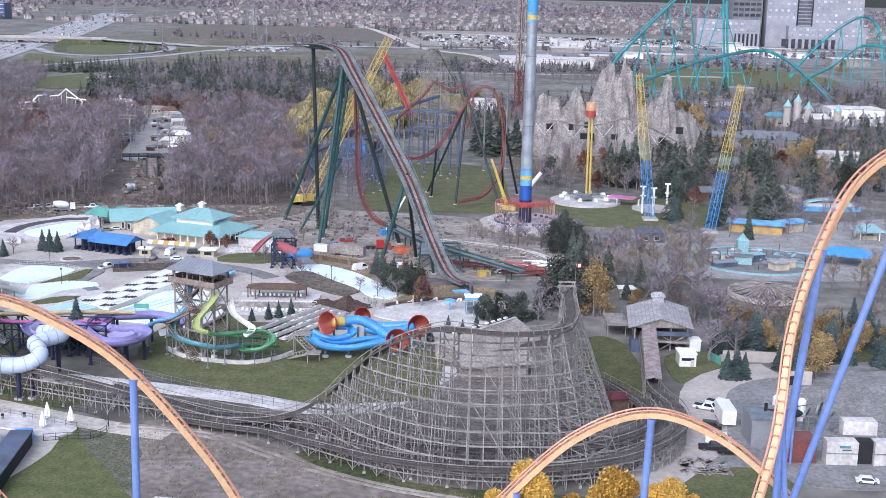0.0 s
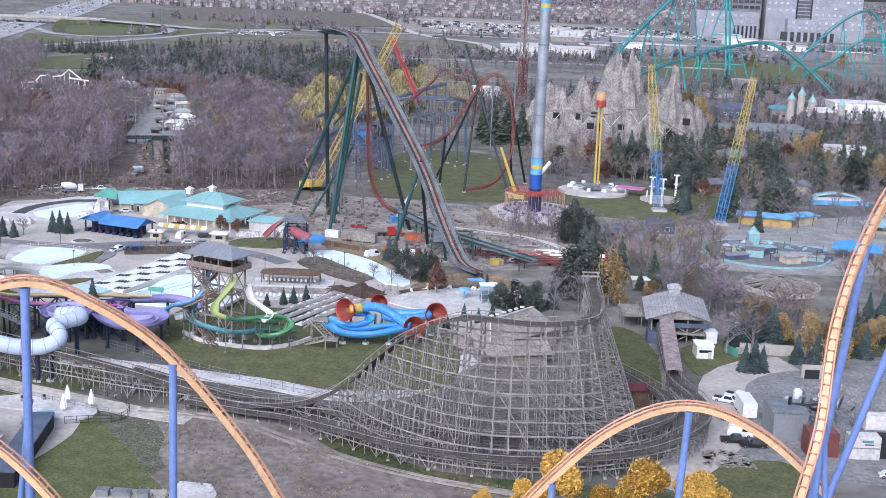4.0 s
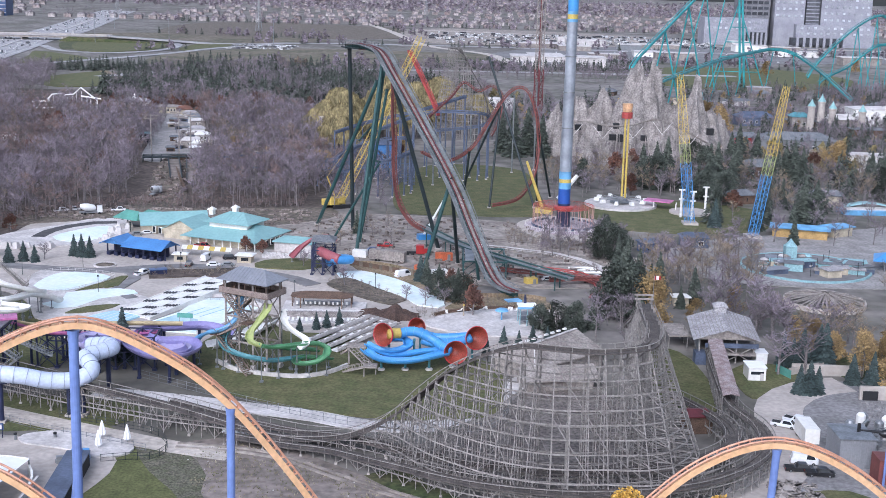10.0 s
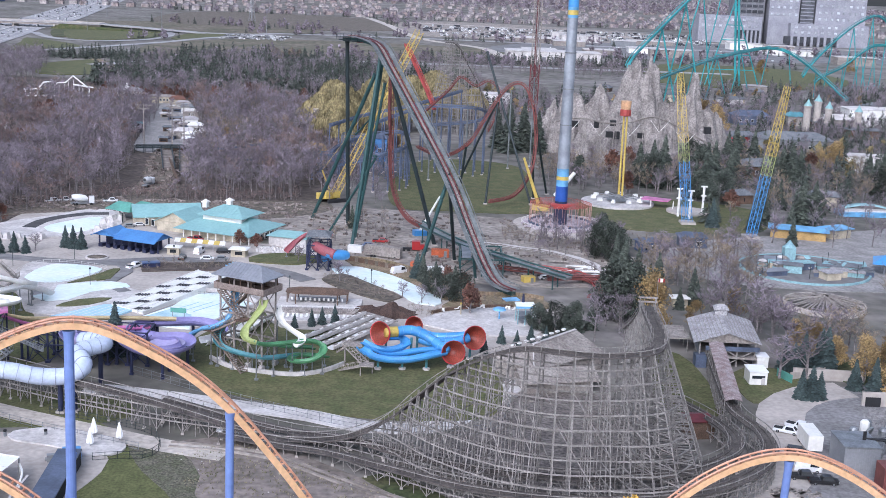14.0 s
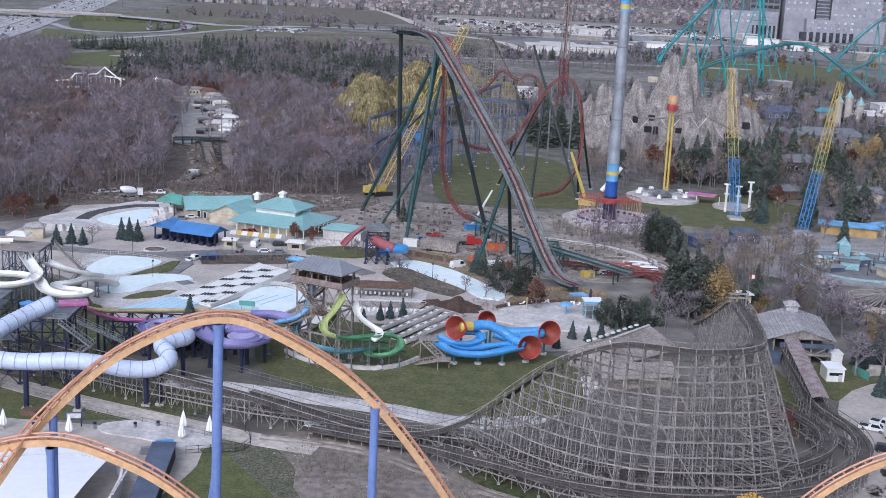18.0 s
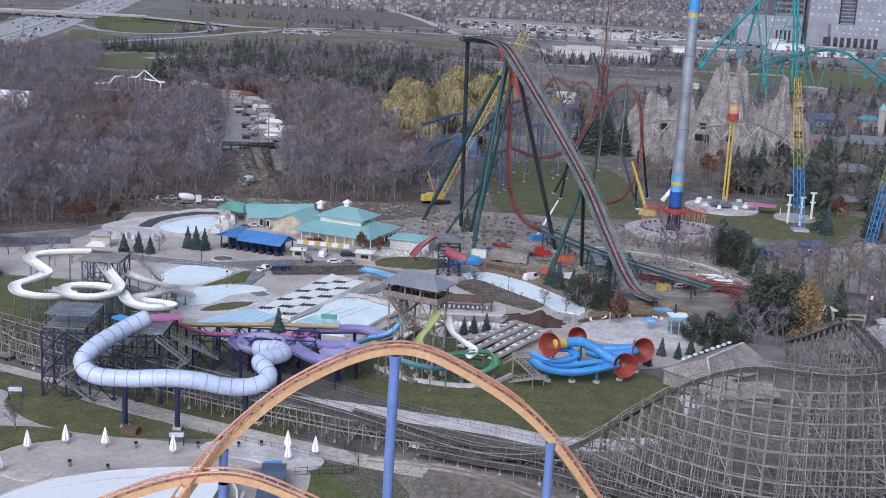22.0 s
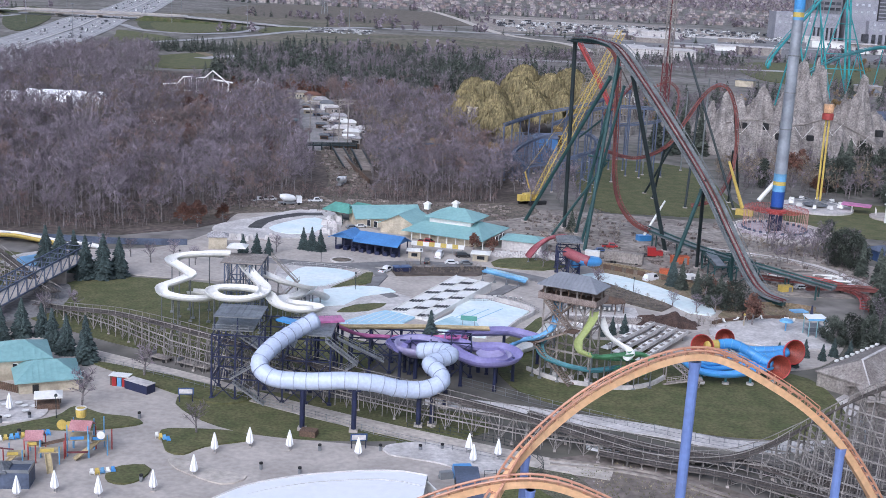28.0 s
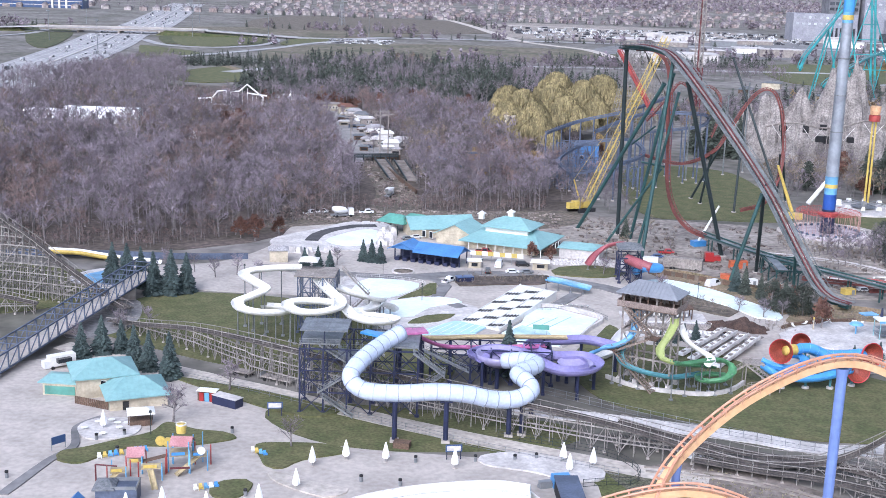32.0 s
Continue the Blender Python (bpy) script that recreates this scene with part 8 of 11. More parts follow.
part("body", Geo().box((-204.6, 301.6, 1.9), (6.4, 2.4, 2.6), 40), M["white"], truck)
part("cab", Geo().box((-207.4, 299.2, 1.3), (1.8, 2.2, 1.7), 40), M["carwhite"], truck)
part("hatch", Geo().box((-203.8, 300.6, 2.2), (3.4, 2.6, 1.0), 40), M["glass"], truck)
for dx, dy in ((-2, -1.9), (1.8, 1.4), (-1.2, -2.8), (2.6, 0.4)):
    part("wheel", Geo().rod((-204.6 + dx, 301.6 + dy, 0.45), (-204.3 + dx, 301.3 + dy, 0.45), 0.45, n=10), M["rubber"], truck)
for x, y in ((-186.2, 260.9), (-184.4, 264.7), (-181.9, 265.9), (-180.2, 264.4), (-178.2, 264.6), (-179.0, 261.7), (-181.5, 258.2)):
    tb = thing("round_table", "round white plastic table on a pedestal", "table", pose(x, y, 0.13), "tables on the plaza")
    part("tabletop", Geo().lathe((0, 0, 0), [(0.75, 0.70), (0.78, 0.76), (0.02, 0.78)], 18), M["white"], tb)
    part("pedestal", Geo().rod((0, 0, 0), (0, 0, 0.7), 0.09), M["steel"], tb)
    part("base", Geo().lathe((0, 0, 0), [(0.45, 0), (0.4, 0.06), (0.05, 0.1)], 12), M["steel"], tb)


def parasol(label="closed white parasol on a pole"):
    ob = thing("parasol", label, "parasol", None, "closed parasols")
    part("pole", Geo().rod((0, 0, 0), (0, 0, 4.2), 0.07), M["steel"], ob)
    prof = [(0.1, 4.3), (0.36, 3.4), (0.7, 2.0), (0.8, 1.2), (0.4, 0.8)]
    g = Geo()
    n = 14
    for i in range(n):
        a = 2 * math.pi * i / n
        for r, z in prof:
            w = r * (1.0 if i % 2 else 0.68)
            g.v.append((w * math.cos(a), w * math.sin(a), z))
    m = len(prof)
    g.f = [(i * m + j, (i + 1) % n * m + j, (i + 1) % n * m + j + 1, i * m + j + 1) for i in range(n) for j in range(m - 1)]
    part("folded_canopy", g, M["tent"], ob, "folded white canvas")
    part("base", Geo().box((0, 0, 0.12), (0.8, 0.8, 0.24)), M["concrete"], ob)
    return ob


par = parasol()
SPOTS = ((-130, 250.4), (-122, 250), (-108.1, 248.1), (-86.2, 253.4), (-85.4, 247.8), (-80.4, 251.3), (-136.3, 246.6), (-137.9, 235.5), (-143.6, 227.7), (-182.5, 262.1), (-160.7, 225.1), (-152.4, 223.8), (-166.4, 222))
par.matrix_basis = pose(*SPOTS[0], 0.13)
for x, y in SPOTS[1:]:
    copy_thing(par, pose(x, y, 0.13, 0, 0, x * 37 % 90))
hutb = thing("bar_hut", "open timber hut with a white awning roof", "hut")
part("roof", Geo().hip((-175.6, 266, 2.8), (5, 3.8), 0.8, 18, 0.4, 0.4), M["white"], hutb)
part("counter", Geo().box((-175.6, 265.8, 0.7), (4.6, 3.2, 1.3), 18), M["brownwood"], hutb)
for dx, dy in ((-2.2, -1.8), (2.2, -0.6), (-2.6, 1.4), (1.8, 2.4)):
    part("post", Geo().beam((-175.6 + dx, 266 + dy, 0), (-175.6 + dx, 266 + dy, 2.9), 0.16), M["brownwood"], hutb)
flat("lawn_island", [(-186.4, 244.5), (-181.4, 243.5), (-177.1, 249.6), (-172.4, 253.0), (-164.5, 253.8), (-157.1, 256.8), (-153.8, 259.4), (-157.0, 262.2), (-163.2, 263.2), (-170.0, 266.6), (-172.1, 260.7), (-177.3, 256.3), (-183.3, 251.2), (-187.2, 248.7)], 0.26, "grass", "kerbed grass island on the plaza", step=1.5)
flat("lawn_island_2", [(-149.1, 256.0), (-143.9, 257.6), (-134.5, 257.5), (-130, 254), (-138.6, 249.0), (-141.9, 244.5), (-145.3, 245.5), (-147.2, 249.6)], 0.26, "grass", "kerbed grass island with a bare tree", step=1.5)
flat("lawn_island_3", [(-154.0, 234.1), (-152.0, 237.5), (-147.9, 238.5), (-146.3, 236.7), (-146.8, 232.3), (-149.4, 229.6), (-152.7, 230.5)], 0.26, "grass", "small kerbed grass island", step=1.5)
flat("lawn_bank", [(-176, 296), (-160, 291), (-144, 284), (-134, 278), (-140, 273), (-150, 277), (-160, 284)], 0.20, "grass", "grass strip along the fence", step=2)
flat("paving_ring", [(-188, 262), (-184, 256), (-176, 258), (-175, 264), (-180, 268.5), (-186, 267)], 0.18, "pale", "round seating terrace of paler paving", step=1.5)
flat("seam_band", [(-190, 228), (-187, 244), (-184.6, 252), (-187.4, 262), (-184, 268), (-185.4, 269), (-189, 262), (-186.4, 252), (-189, 244), (-192, 228)], 0.17, "road", "curving band of darker paving", step=1.5)
flat("sand_patch", [(-144, 243), (-136, 239), (-128, 236), (-132, 232), (-142, 238)], 0.17, "gravel", "sandy stained patch of paving", step=1.5)
flat("deck_white", [(-103.0, 254.2), (-96.0, 257.1), (-89.2, 255.5), (-80.9, 251.9), (-78.2, 247.9), (-80.1, 244.2), (-86, 243.5), (-92, 247), (-102, 250)], 0.24, "pale", "white-painted pool deck", step=1.5)

# white membrane stage roof in the foreground
stage = thing("membrane_roof", "broad white membrane roof over the wave basin", "roof")
gm = Geo()
EDGE = smooth_line([(-146, 192, 3.2), (-137, 208, 3.9), (-130.6, 217, 4.4), (-125.5, 223.2, 4.5), (-116.3, 228.6, 4.5), (-105.4, 232, 4.5), (-98.6, 232.6, 4.5), (-94, 231.4, 4.5)], 2.4)
NE = len(EDGE)
for j in range(9):
    for p in EDGE:
        v_ = j / 8
        gm.v.append((p.x + (-112 - p.x) * 0.1 * v_, p.y + (184 - p.y) * v_, p.z + 1.6 * math.sin(math.pi * v_)))
gm.f = [(j * NE + i, j * NE + i + 1, j * NE + NE + i + 1, j * NE + NE + i) for j in range(8) for i in range(NE - 1)]
part("edge_cable", Geo().sweep([p + Vector((0, 0, 0.1)) for p in EDGE], circle(0.16, 6)), M["pale"], stage, "pale edge cable")
part("seam", Geo().sweep([Vector((p.x, p.y - 5 - 0.04 * (p.x + 112) ** 2 * 0.1, p.z + 0.62)) for p in EDGE[8:]], circle(0.06, 5)), M["pale"], stage, "welded seam")
for k in range(0, NE, 5):
    part("support", Geo().rod((EDGE[k].x, EDGE[k].y - 0.4, 0), (EDGE[k].x, EDGE[k].y - 0.4, EDGE[k].z), 0.14), M["steel"], stage)
part("membrane", gm, M["tent"], stage, "taut white membrane", True)
part("edge_wall", Geo().sweep(smooth_line([(-90.4, 196, 2.2), (-91, 222, 2.2), (-94, 231, 2.2)], 2), [(-0.2, -2.2), (0.2, -2.2), (0.2, 1.4), (-0.2, 1.4)]), M["white"], stage, "white edge wall")
for y in (200, 208, 216, 222):
    part("edge_stair", Geo().box((-90.2, y, 4.0), (0.5, 5, 0.3)), M["pale"], stage)
tank = thing("equipment_shed", "dark flat-roofed equipment shed by the membrane roof", "shed")
part("wall", Geo().box((-85.8, 224, 1.6), (4.2, 30, 3.2), 4), M["dark"], tank)
part("roof", Geo().box((-85.8, 224, 3.3), (4.6, 30.4, 0.25), 4), M["bluegrey"], tank, "slate grey flat roof")
bt = thing("pump_box", "bright blue box cover on the deck", "box")
part("cover", Geo().box((-87.4, 241.6, 1.2), (3.8, 3.0, 2.2), 12, 0.92), M["slideblue"], bt)
part("pump", Geo().box((-90.6, 240.4, 0.9), (2.4, 1.2, 1.4), 20).rod((-92, 240, 0.6), (-89, 241, 0.6), 0.4), M["cargrey"], bt)

# playground
M["playred"] = material("faded_play_red", (0.47, 0.24, 0.25), 0.6, size=2, tint=(0.40, 0.18, 0.19), fine=0.1)
play = thing("play_structure", "colourful climbing frame with red roofs and a yellow tipping bucket", "playground")
for x, y in ((-163.5, 241), (-159.5, 241), (-163.5, 245), (-159.5, 245), (-158, 246.5)):
    part("post", Geo().rod((x, y, 0.13), (x, y, 6.6), 0.12), M["skyblue"], play)
part("bucket", Geo().lathe((-161.4, 243.2, 7.6), [(0.95, 0), (1.05, 1.3), (0.95, 1.7), (0.5, 1.8), (0.05, 1.8)], 14), M["yellow"], play, "yellow tipping bucket")
part("bucket_rim", Geo().lathe((-161.4, 243.2, 9.2), [(1.05, 0), (1.05, 0.28), (0.9, 0.28)], 14), M["white"], play)
gable(play, (-161.2, 243, 6.0), (2.6, 2.2), 0.7, 0, "playred", "red sheet roof", "red")
gable(play, (-169.8, 241.2, 4.2), (1.8, 1.6), 0.7, 10, "playred", "pinkish red roof", "red")
for x, y, z, sx, sy in ((-161.5, 243, 3.6, 5, 5), (-166, 238.5, 2.4, 5, 3.2), (-169.8, 241.2, 2.4, 3.4, 3.4), (-172, 237, 2.0, 4, 3.4), (-158, 244, 3.0, 4, 3.4)):
    ob = part("deck", Geo().box((x, y, z), (sx * 0.8, sy * 0.8, 0.2), 12), M["straw_yellow"], play, "faded yellow deck panel")
    for qx in (-1, 1):
        for qy in (-1, 1):
            part("deck_post", Geo().rod((x + qx * sx * 0.45, y + qy * sy * 0.45, 0.13), (x + qx * sx * 0.45, y + qy * sy * 0.45, z + 1.4), 0.13), M["red" if qx * qy > 0 else "skyblue"], ob)
    part("guard_panel", Geo().box((x, y - sy * 0.45, z + 0.55), (sx * 0.5, 0.1, 0.6), 12), M[("brownwood", "slideblue", "yellow")[int(x) % 3]], ob)
for a, b in (((-166, 237, 2.4), (-164, 232.6, 0.3)), ((-158, 243, 3.0), (-161.5, 239, 0.6)), ((-172, 236, 2.0), (-173.6, 232.4, 0.3))):
    chute(play, "slide", [a, tuple((p + q) / 2 for p, q in zip(a, b)), b], 0.9, "straw_yellow", "faded yellow slide")
part("bridge", Geo().beam((-168.4, 240.4, 2.5), (-163.6, 242, 3.4), 1.3, 0.2, True), M["brownwood"], play)
for x, y in ((-166.6, 247.2), (-164.9, 246.6)):
    part("wheel", Geo().rod((x, y, 4.0), (x, y + 0.4, 4.0), 1.0, n=18), M["yellow"], play, "yellow water wheel")
part("spray_pipe", Geo().rod((-176, 235.6, 3.6), (-172, 236, 3.2), 0.16).rod((-176, 235.6, 0.1), (-176, 235.6, 3.6), 0.16).rod((-162, 236.4, 3.0), (-158.6, 238, 2.6), 0.2), M["maroon"], play)
part("target", Geo().rod((-157.2, 241.6, 4.6), (-157.2, 241.8, 4.6), 0.8, n=16), M["white"], play)
hse = thing("pump_house", "small grey pump house with a flat well roof", "hut")
part("wall", Geo().box((-169.4, 227.6, 1.6), (7.4, 4.6, 3.2), 6), M["bluegrey"], hse)
part("roof", Geo().hip((-171.6, 227.4, 3.2), (3.4, 5), 1.0, 6, 0.3, 0.3), M["shingle"], hse)
part("parapet", Geo().box((-168, 225.6, 3.5), (4.4, 0.2, 0.6), 6).box((-168, 229.8, 3.5), (4.4, 0.2, 0.6), 6).box((-165.8, 227.8, 3.5), (0.2, 4.6, 0.6), 6), M["cargrey"], hse)
wh = thing("play_hut", "tiny blue-roofed play hut in a dry bed", "hut")
part("wall", Geo().box((-176.2, 224, 0.8), (2, 1.6, 1.5)), M["pale"], wh)
gable(wh, (-176.2, 224, 1.5), (2, 1.6), 0.8, 90, "blueroof", "blue roof", "pale")
flat("bed_dry", [(-181, 221), (-174, 219), (-172, 224), (-176, 226.4), (-181, 225)], 0.28, "litter", "dry brown shrub bed", step=1)
chair_cols = ("yellow", "slideblue", "skyblue", "white")


def deck_chair(col):
    ob = thing("deck_chair", {"yellow": "yellow", "slideblue": "blue", "skyblue": "sky blue", "white": "white"}[col] + " slatted plastic deck chair on the grass edge", "chair", None, "deck chairs on the plaza")
    part("seat", Geo().box((0, 0, 0.38), (0.7, 0.6, 0.08)), M[col], ob)
    part("backrest", Geo().add([(-0.32, 0.28, 0.36), (0.32, 0.28, 0.36), (0.32, 0.62, 1.1), (-0.32, 0.62, 1.1), (-0.32, 0.34, 0.36), (0.32, 0.34, 0.36), (0.32, 0.68, 1.1), (-0.32, 0.68, 1.1)], [(0, 1, 2, 3), (7, 6, 5, 4), (0, 3, 7, 4), (1, 5, 6, 2), (3, 2, 6, 7)]), M[col], ob)
    for s in (-0.38, 0.38):
        part("arm", Geo().box((s, 0.05, 0.62), (0.14, 0.75, 0.05)), M[col], ob)
        part("leg", Geo().box((s, -0.25, 0.3), (0.09, 0.09, 0.6)), M[col], ob)
        part("leg", Geo().box((s, 0.35, 0.3), (0.09, 0.09, 0.6)), M[col], ob)
    return ob


CH = {c: deck_chair(c) for c in chair_cols}
seats = [(-178.6 + k * 0.95, 246.4 + k * 0.55, c) for k, c in enumerate(("white", "yellow", "skyblue", "slideblue", "yellow"))] + [(-173.2 + k * 0.9, 249.8 + k * 0.3, c) for k, c in enumerate(("yellow", "skyblue", "slideblue", "slideblue"))] + [(-149.0 + k * 0.9, 252.4 - k * 0.6, c) for k, c in enumerate(("white", "yellow", "skyblue", "slideblue"))] + [(-156.4 + k * 0.9, 233.2 + k * 0.35, c) for k, c in enumerate(("white", "yellow", "skyblue", "white", "slideblue"))]
used = set()
for x, y, c in seats:
    if c in used:
        copy_thing(CH[c], pose(x, y, 0.14, 0, 0, 25))
    else:
        used.add(c)
        CH[c].matrix_basis = pose(x, y, 0.14, 0, 0, 25)
bin_ = thing("litter_bin", "dark grey litter bin on the paving", "bin", None, "litter bins")
part("drum", Geo().lathe((0, 0, 0), [(0.32, 0), (0.36, 1.0), (0.02, 1.0)], 12), M["cargrey"], bin_)
part("hood", Geo().lathe((0, 0, 1.0), [(0.36, 0.1), (0.36, 0.45), (0.02, 0.6)], 12), M["dark"], bin_)
BINS = ((-182.1, 255.9), (-177.1, 258.7), (-176.0, 249.7), (-155.3, 262.4), (-146.8, 231.6), (-193.1, 235.7), (-184, 277), (-126, 240), (-118.4, 232.8 + 6), (-116, 250.4), (-104, 252), (-96, 253), (-91.6, 254.2))
bin_.matrix_basis = pose(*BINS[0], 0.14)
for x, y in BINS[1:]:
    copy_thing(bin_, pose(x, y, 0.14))
lamp = thing("lamp_post", "black plaza lamp post with a square head", "street lamp", None, "plaza lamps")
part("pole", Geo().rod((0, 0, 0), (0, 0, 5.2), 0.09), M["darkpost"], lamp)
part("head", Geo().box((0, 0, 5.4), (0.6, 0.6, 0.5), 0, 0.6), M["darkpost"], lamp)
LAMPS = ((-171.7, 259.2), (-120, 372), (-60, 372), (-36, 384), (-150, 392), (-176, 388), (-8, 360), (-134, 404), (-102, 406))
lamp.matrix_basis = pose(*LAMPS[0], 0.14)
for x, y in LAMPS[1:]:
    copy_thing(lamp, pose(x, y, 0.14))
bill = thing("info_sign", "blue information panel on two posts", "sign")
part("panel", Geo().box((-188.1, 250.4, 2.2), (3.2, 0.15, 1.6), 50), M["carblue"], bill)
for d in (-1, 1):
    part("post", Geo().beam((-188.1 + d * 1.0, 250.4 + d * 1.2, 0.1), (-188.1 + d * 1.0, 250.4 + d * 1.2, 3.0), 0.14), M["cargrey"], bill)
bx = thing("vending_kiosk", "row of vending machines in a dark surround", "kiosk")
part("cabinet", Geo().box((-164.6, 281.8, 1.3), (4.2, 2.0, 2.4), -8), M["brownwood"], bx)
for k in range(3):
    part("machine", Geo().box((-165.8 + k * 1.2, 280.9 - k * 0.16, 1.2), (1.0, 0.5, 2.0), -8), M["skyblue" if k % 2 else "carred"], bx)
part("roof", Geo().box((-164.6, 281.6, 2.6), (4.6, 2.6, 0.15), -8), M["white"], bx)
nb = thing("storage_box", "long navy storage container with a pale lid", "container")
part("body", Geo().box((-159.6, 279, 1.1), (6.8, 2.6, 2.1), -30), M["navy"], nb)
part("lid", Geo().box((-159.6, 279, 2.25), (7.0, 2.8, 0.15), -30), M["pale"], nb)
for x, y in ((-148, 273.4), (-108.4, 252.6)):
    sg = thing("entry_sign", "navy framed slide notice on posts", "sign", None, "slide notices")
    part("panel", Geo().box((x, y, 2.6), (3.4, 0.2, 1.5), 10), M["carblue"], sg)
    part("plate", Geo().box((x, y - 0.14, 2.6), (2.8, 0.06, 1.0), 10), M["pale"], sg)
    part("legs", Geo().beam((x - 1.4, y - 0.2, 0.1), (x - 1.4, y - 0.2, 3), 0.2).beam((x + 1.4, y + 0.2, 0.1), (x + 1.4, y + 0.2, 3), 0.2), M["navy"], sg)
rb = thing("brick_box", "low red-brown plinth at a column foot", "plinth")
part("plinth", Geo().box((-119.2, 258.4, 0.7), (3.4, 2.4, 1.2), -10), M["brownwood"], rb)
for x, y, ln in ((-160, 300, 5), (-151, 296, 9)):
    fl = thing("flatbed_trailer", "old rusty flatbed trailer on the service path", "trailer", None, "trailers")
    part("bed", Geo().box((x, y, 1.0), (ln, 2.2, 0.35), -26), M["weathered"], fl)
    part("headboard", Geo().box((x - ln * 0.42, y + ln * 0.2, 1.5), (0.2, 2.2, 1.0), -26), M["cargrey"], fl)
    for d in (-0.3, 0.3):
        for s in (-1, 1):
            part("wheel", Geo().rod((x + ln * d + s * 0.45, y - ln * d * 0.48 + s * 0.95, 0.45), (x + ln * d + s * 0.55, y - ln * d * 0.48 + s * 1.15, 0.45), 0.45, n=10), M["rubber"], fl)
brg = thing("footbridge", "dark blue steel truss footbridge over the coaster", "footbridge")
A, B = Vector((-221.2, 277, 0.8)), Vector((-203, 378, 5))
side = (B - A).cross(Vector((0, 0, 1))).normalized() * 3
part("deck", Geo().beam(A, B, 5.6, 0.4, True), M["concrete"], brg, "pale bridge deck")
for s in (-1, 1):
    for k in range(22):
        p, q = A.lerp(B, k / 22) + side * s, A.lerp(B, (k + 1) / 22) + side * s
        up = Vector((0, 0, 4.2))
        part("truss_upright", Geo().beam(p, p + up, 0.3), M["bluegrey"], brg)
        part("truss_chord", Geo().beam(p + up, q + up, 0.34), M["bluegrey"], brg)
        part("truss_chord", Geo().beam(p, q, 0.34), M["bluegrey"], brg)
        part("truss_diagonal", Geo().beam(p, q + up, 0.2), M["bluegrey"], brg)
for k in range(23):
    p = A.lerp(B, k / 22) + Vector((0, 0, 4.2))
    part("top_strut", Geo().beam(p - side, p + side, 0.2), M["bluegrey"], brg)
for k in (0.15, 0.5, 0.85):
    p = A.lerp(B, k)
    part("pier", Geo().box((p.x, p.y, p.z / 2), (5, 1.0, p.z)), M["concrete"], brg)
flat("pool_toddler", [(-226.5, 383), (-222, 394), (-207, 390), (-206, 381), (-213, 377)], 0.28, "skyblue", "round bright blue toddler pool", category="pool")
flat("pool_toddler_rim", [(-229.6, 382), (-224, 397), (-204, 393), (-203, 379), (-213.5, 374)], 0.20, "pale", "pale rim of the toddler pool", category="pool")
ysl = thing("toddler_slide", "low yellow and white bumpy slide", "water slide")
chute(ysl, "channel", [(-246, 409.6, 2.6), (-240, 410.4, 2.2), (-235, 409.4, 2.4), (-229, 409.6, 1.5), (-222, 408.6, 0.9)], 2.2, "yellow", "yellow bumpy channel", step=0.8)
chute(ysl, "channel", [(-246, 412, 2.8), (-240, 412.8, 2.4), (-235, 411.8, 2.5), (-229, 412, 1.6), (-222, 411, 1.0)], 2.2, "white", "white bumpy channel", step=0.8)
chute(ysl, "channel", [(-217, 408, 1.4), (-212, 407, 1.6), (-207, 406, 1.0)], 2.4, "white", "white bumpy channel", step=0.8)
railing("board_fence", [(-260, 412), (-228, 414), (-200, 414), (-178, 418)], 2.2, "bluegrey", "blue-grey board fence at the wood's edge", 2.5, True, True)
gh = thing("gate_hut", "cream hut with a pale roof by the fence", "hut")
part("wall", Geo().box((-170, 417, 2.0), (6, 5, 4.0), 10), M["cream"], gh)
part("roof", Geo().hip((-170, 417, 4.0), (6, 5), 1.2, 10, 0.5, 0.4), M["paleshingle"], gh)

# ---- east side: service yard ----
hutw = thing("ticket_hut", "white portable hut beside the covered ramp", "hut")
part("body", Geo().box((64.4, 306, 1.8), (4.4, 5.4, 3.4)), M["white"], hutw)
part("roof", Geo().box((64.4, 306, 3.6), (4.8, 5.8, 0.2)), M["tent"], hutw)
part("window", Geo().box((64.4, 303.2, 2.2), (3.2, 0.2, 0.7)), M["glass"], hutw)
part("door", Geo().box((65.6, 303.2, 1.2), (0.9, 0.25, 1.9)), M["pale"], hutw)
hut2 = thing("ticket_hut", "smaller white portable hut behind the first", "hut")
part("body", Geo().box((69, 319, 1.6), (3, 4, 3.0)), M["white"], hut2)
part("roof", Geo().box((69, 319, 3.2), (3.3, 4.3, 0.2)), M["tent"], hut2)
shed = thing("grey_shed", "grey corrugated shed with a flat roof", "shed")
part("wall", Geo().box((71, 252, 3.2), (7.4, 9, 6.4)), M["shedgrey"], shed)
cr = Geo()
for k in range(16):
    cr.box((67.5 + k * 0.46, 247.45, 3.2), (0.18, 0.1, 6.4))
part("corrugation", cr, M["shedgrey"], shed)
part("roof", Geo().box((71, 252, 6.5), (7.8, 9.4, 0.25)), M["steel"], shed)
trl = thing("box_trailer", "white box trailer parked on the service road", "trailer")
part("body", Geo().box((65.3, 263.4, 2.4), (3.2, 8, 3.4)), M["white"], trl)
for y in (260.6, 266):
    for s in (-1.5, 1.5):
        part("wheel", Geo().rod((65.3 + s, y, 0.5), (65.5 + s, y, 0.5), 0.5, n=10), M["rubber"], trl)


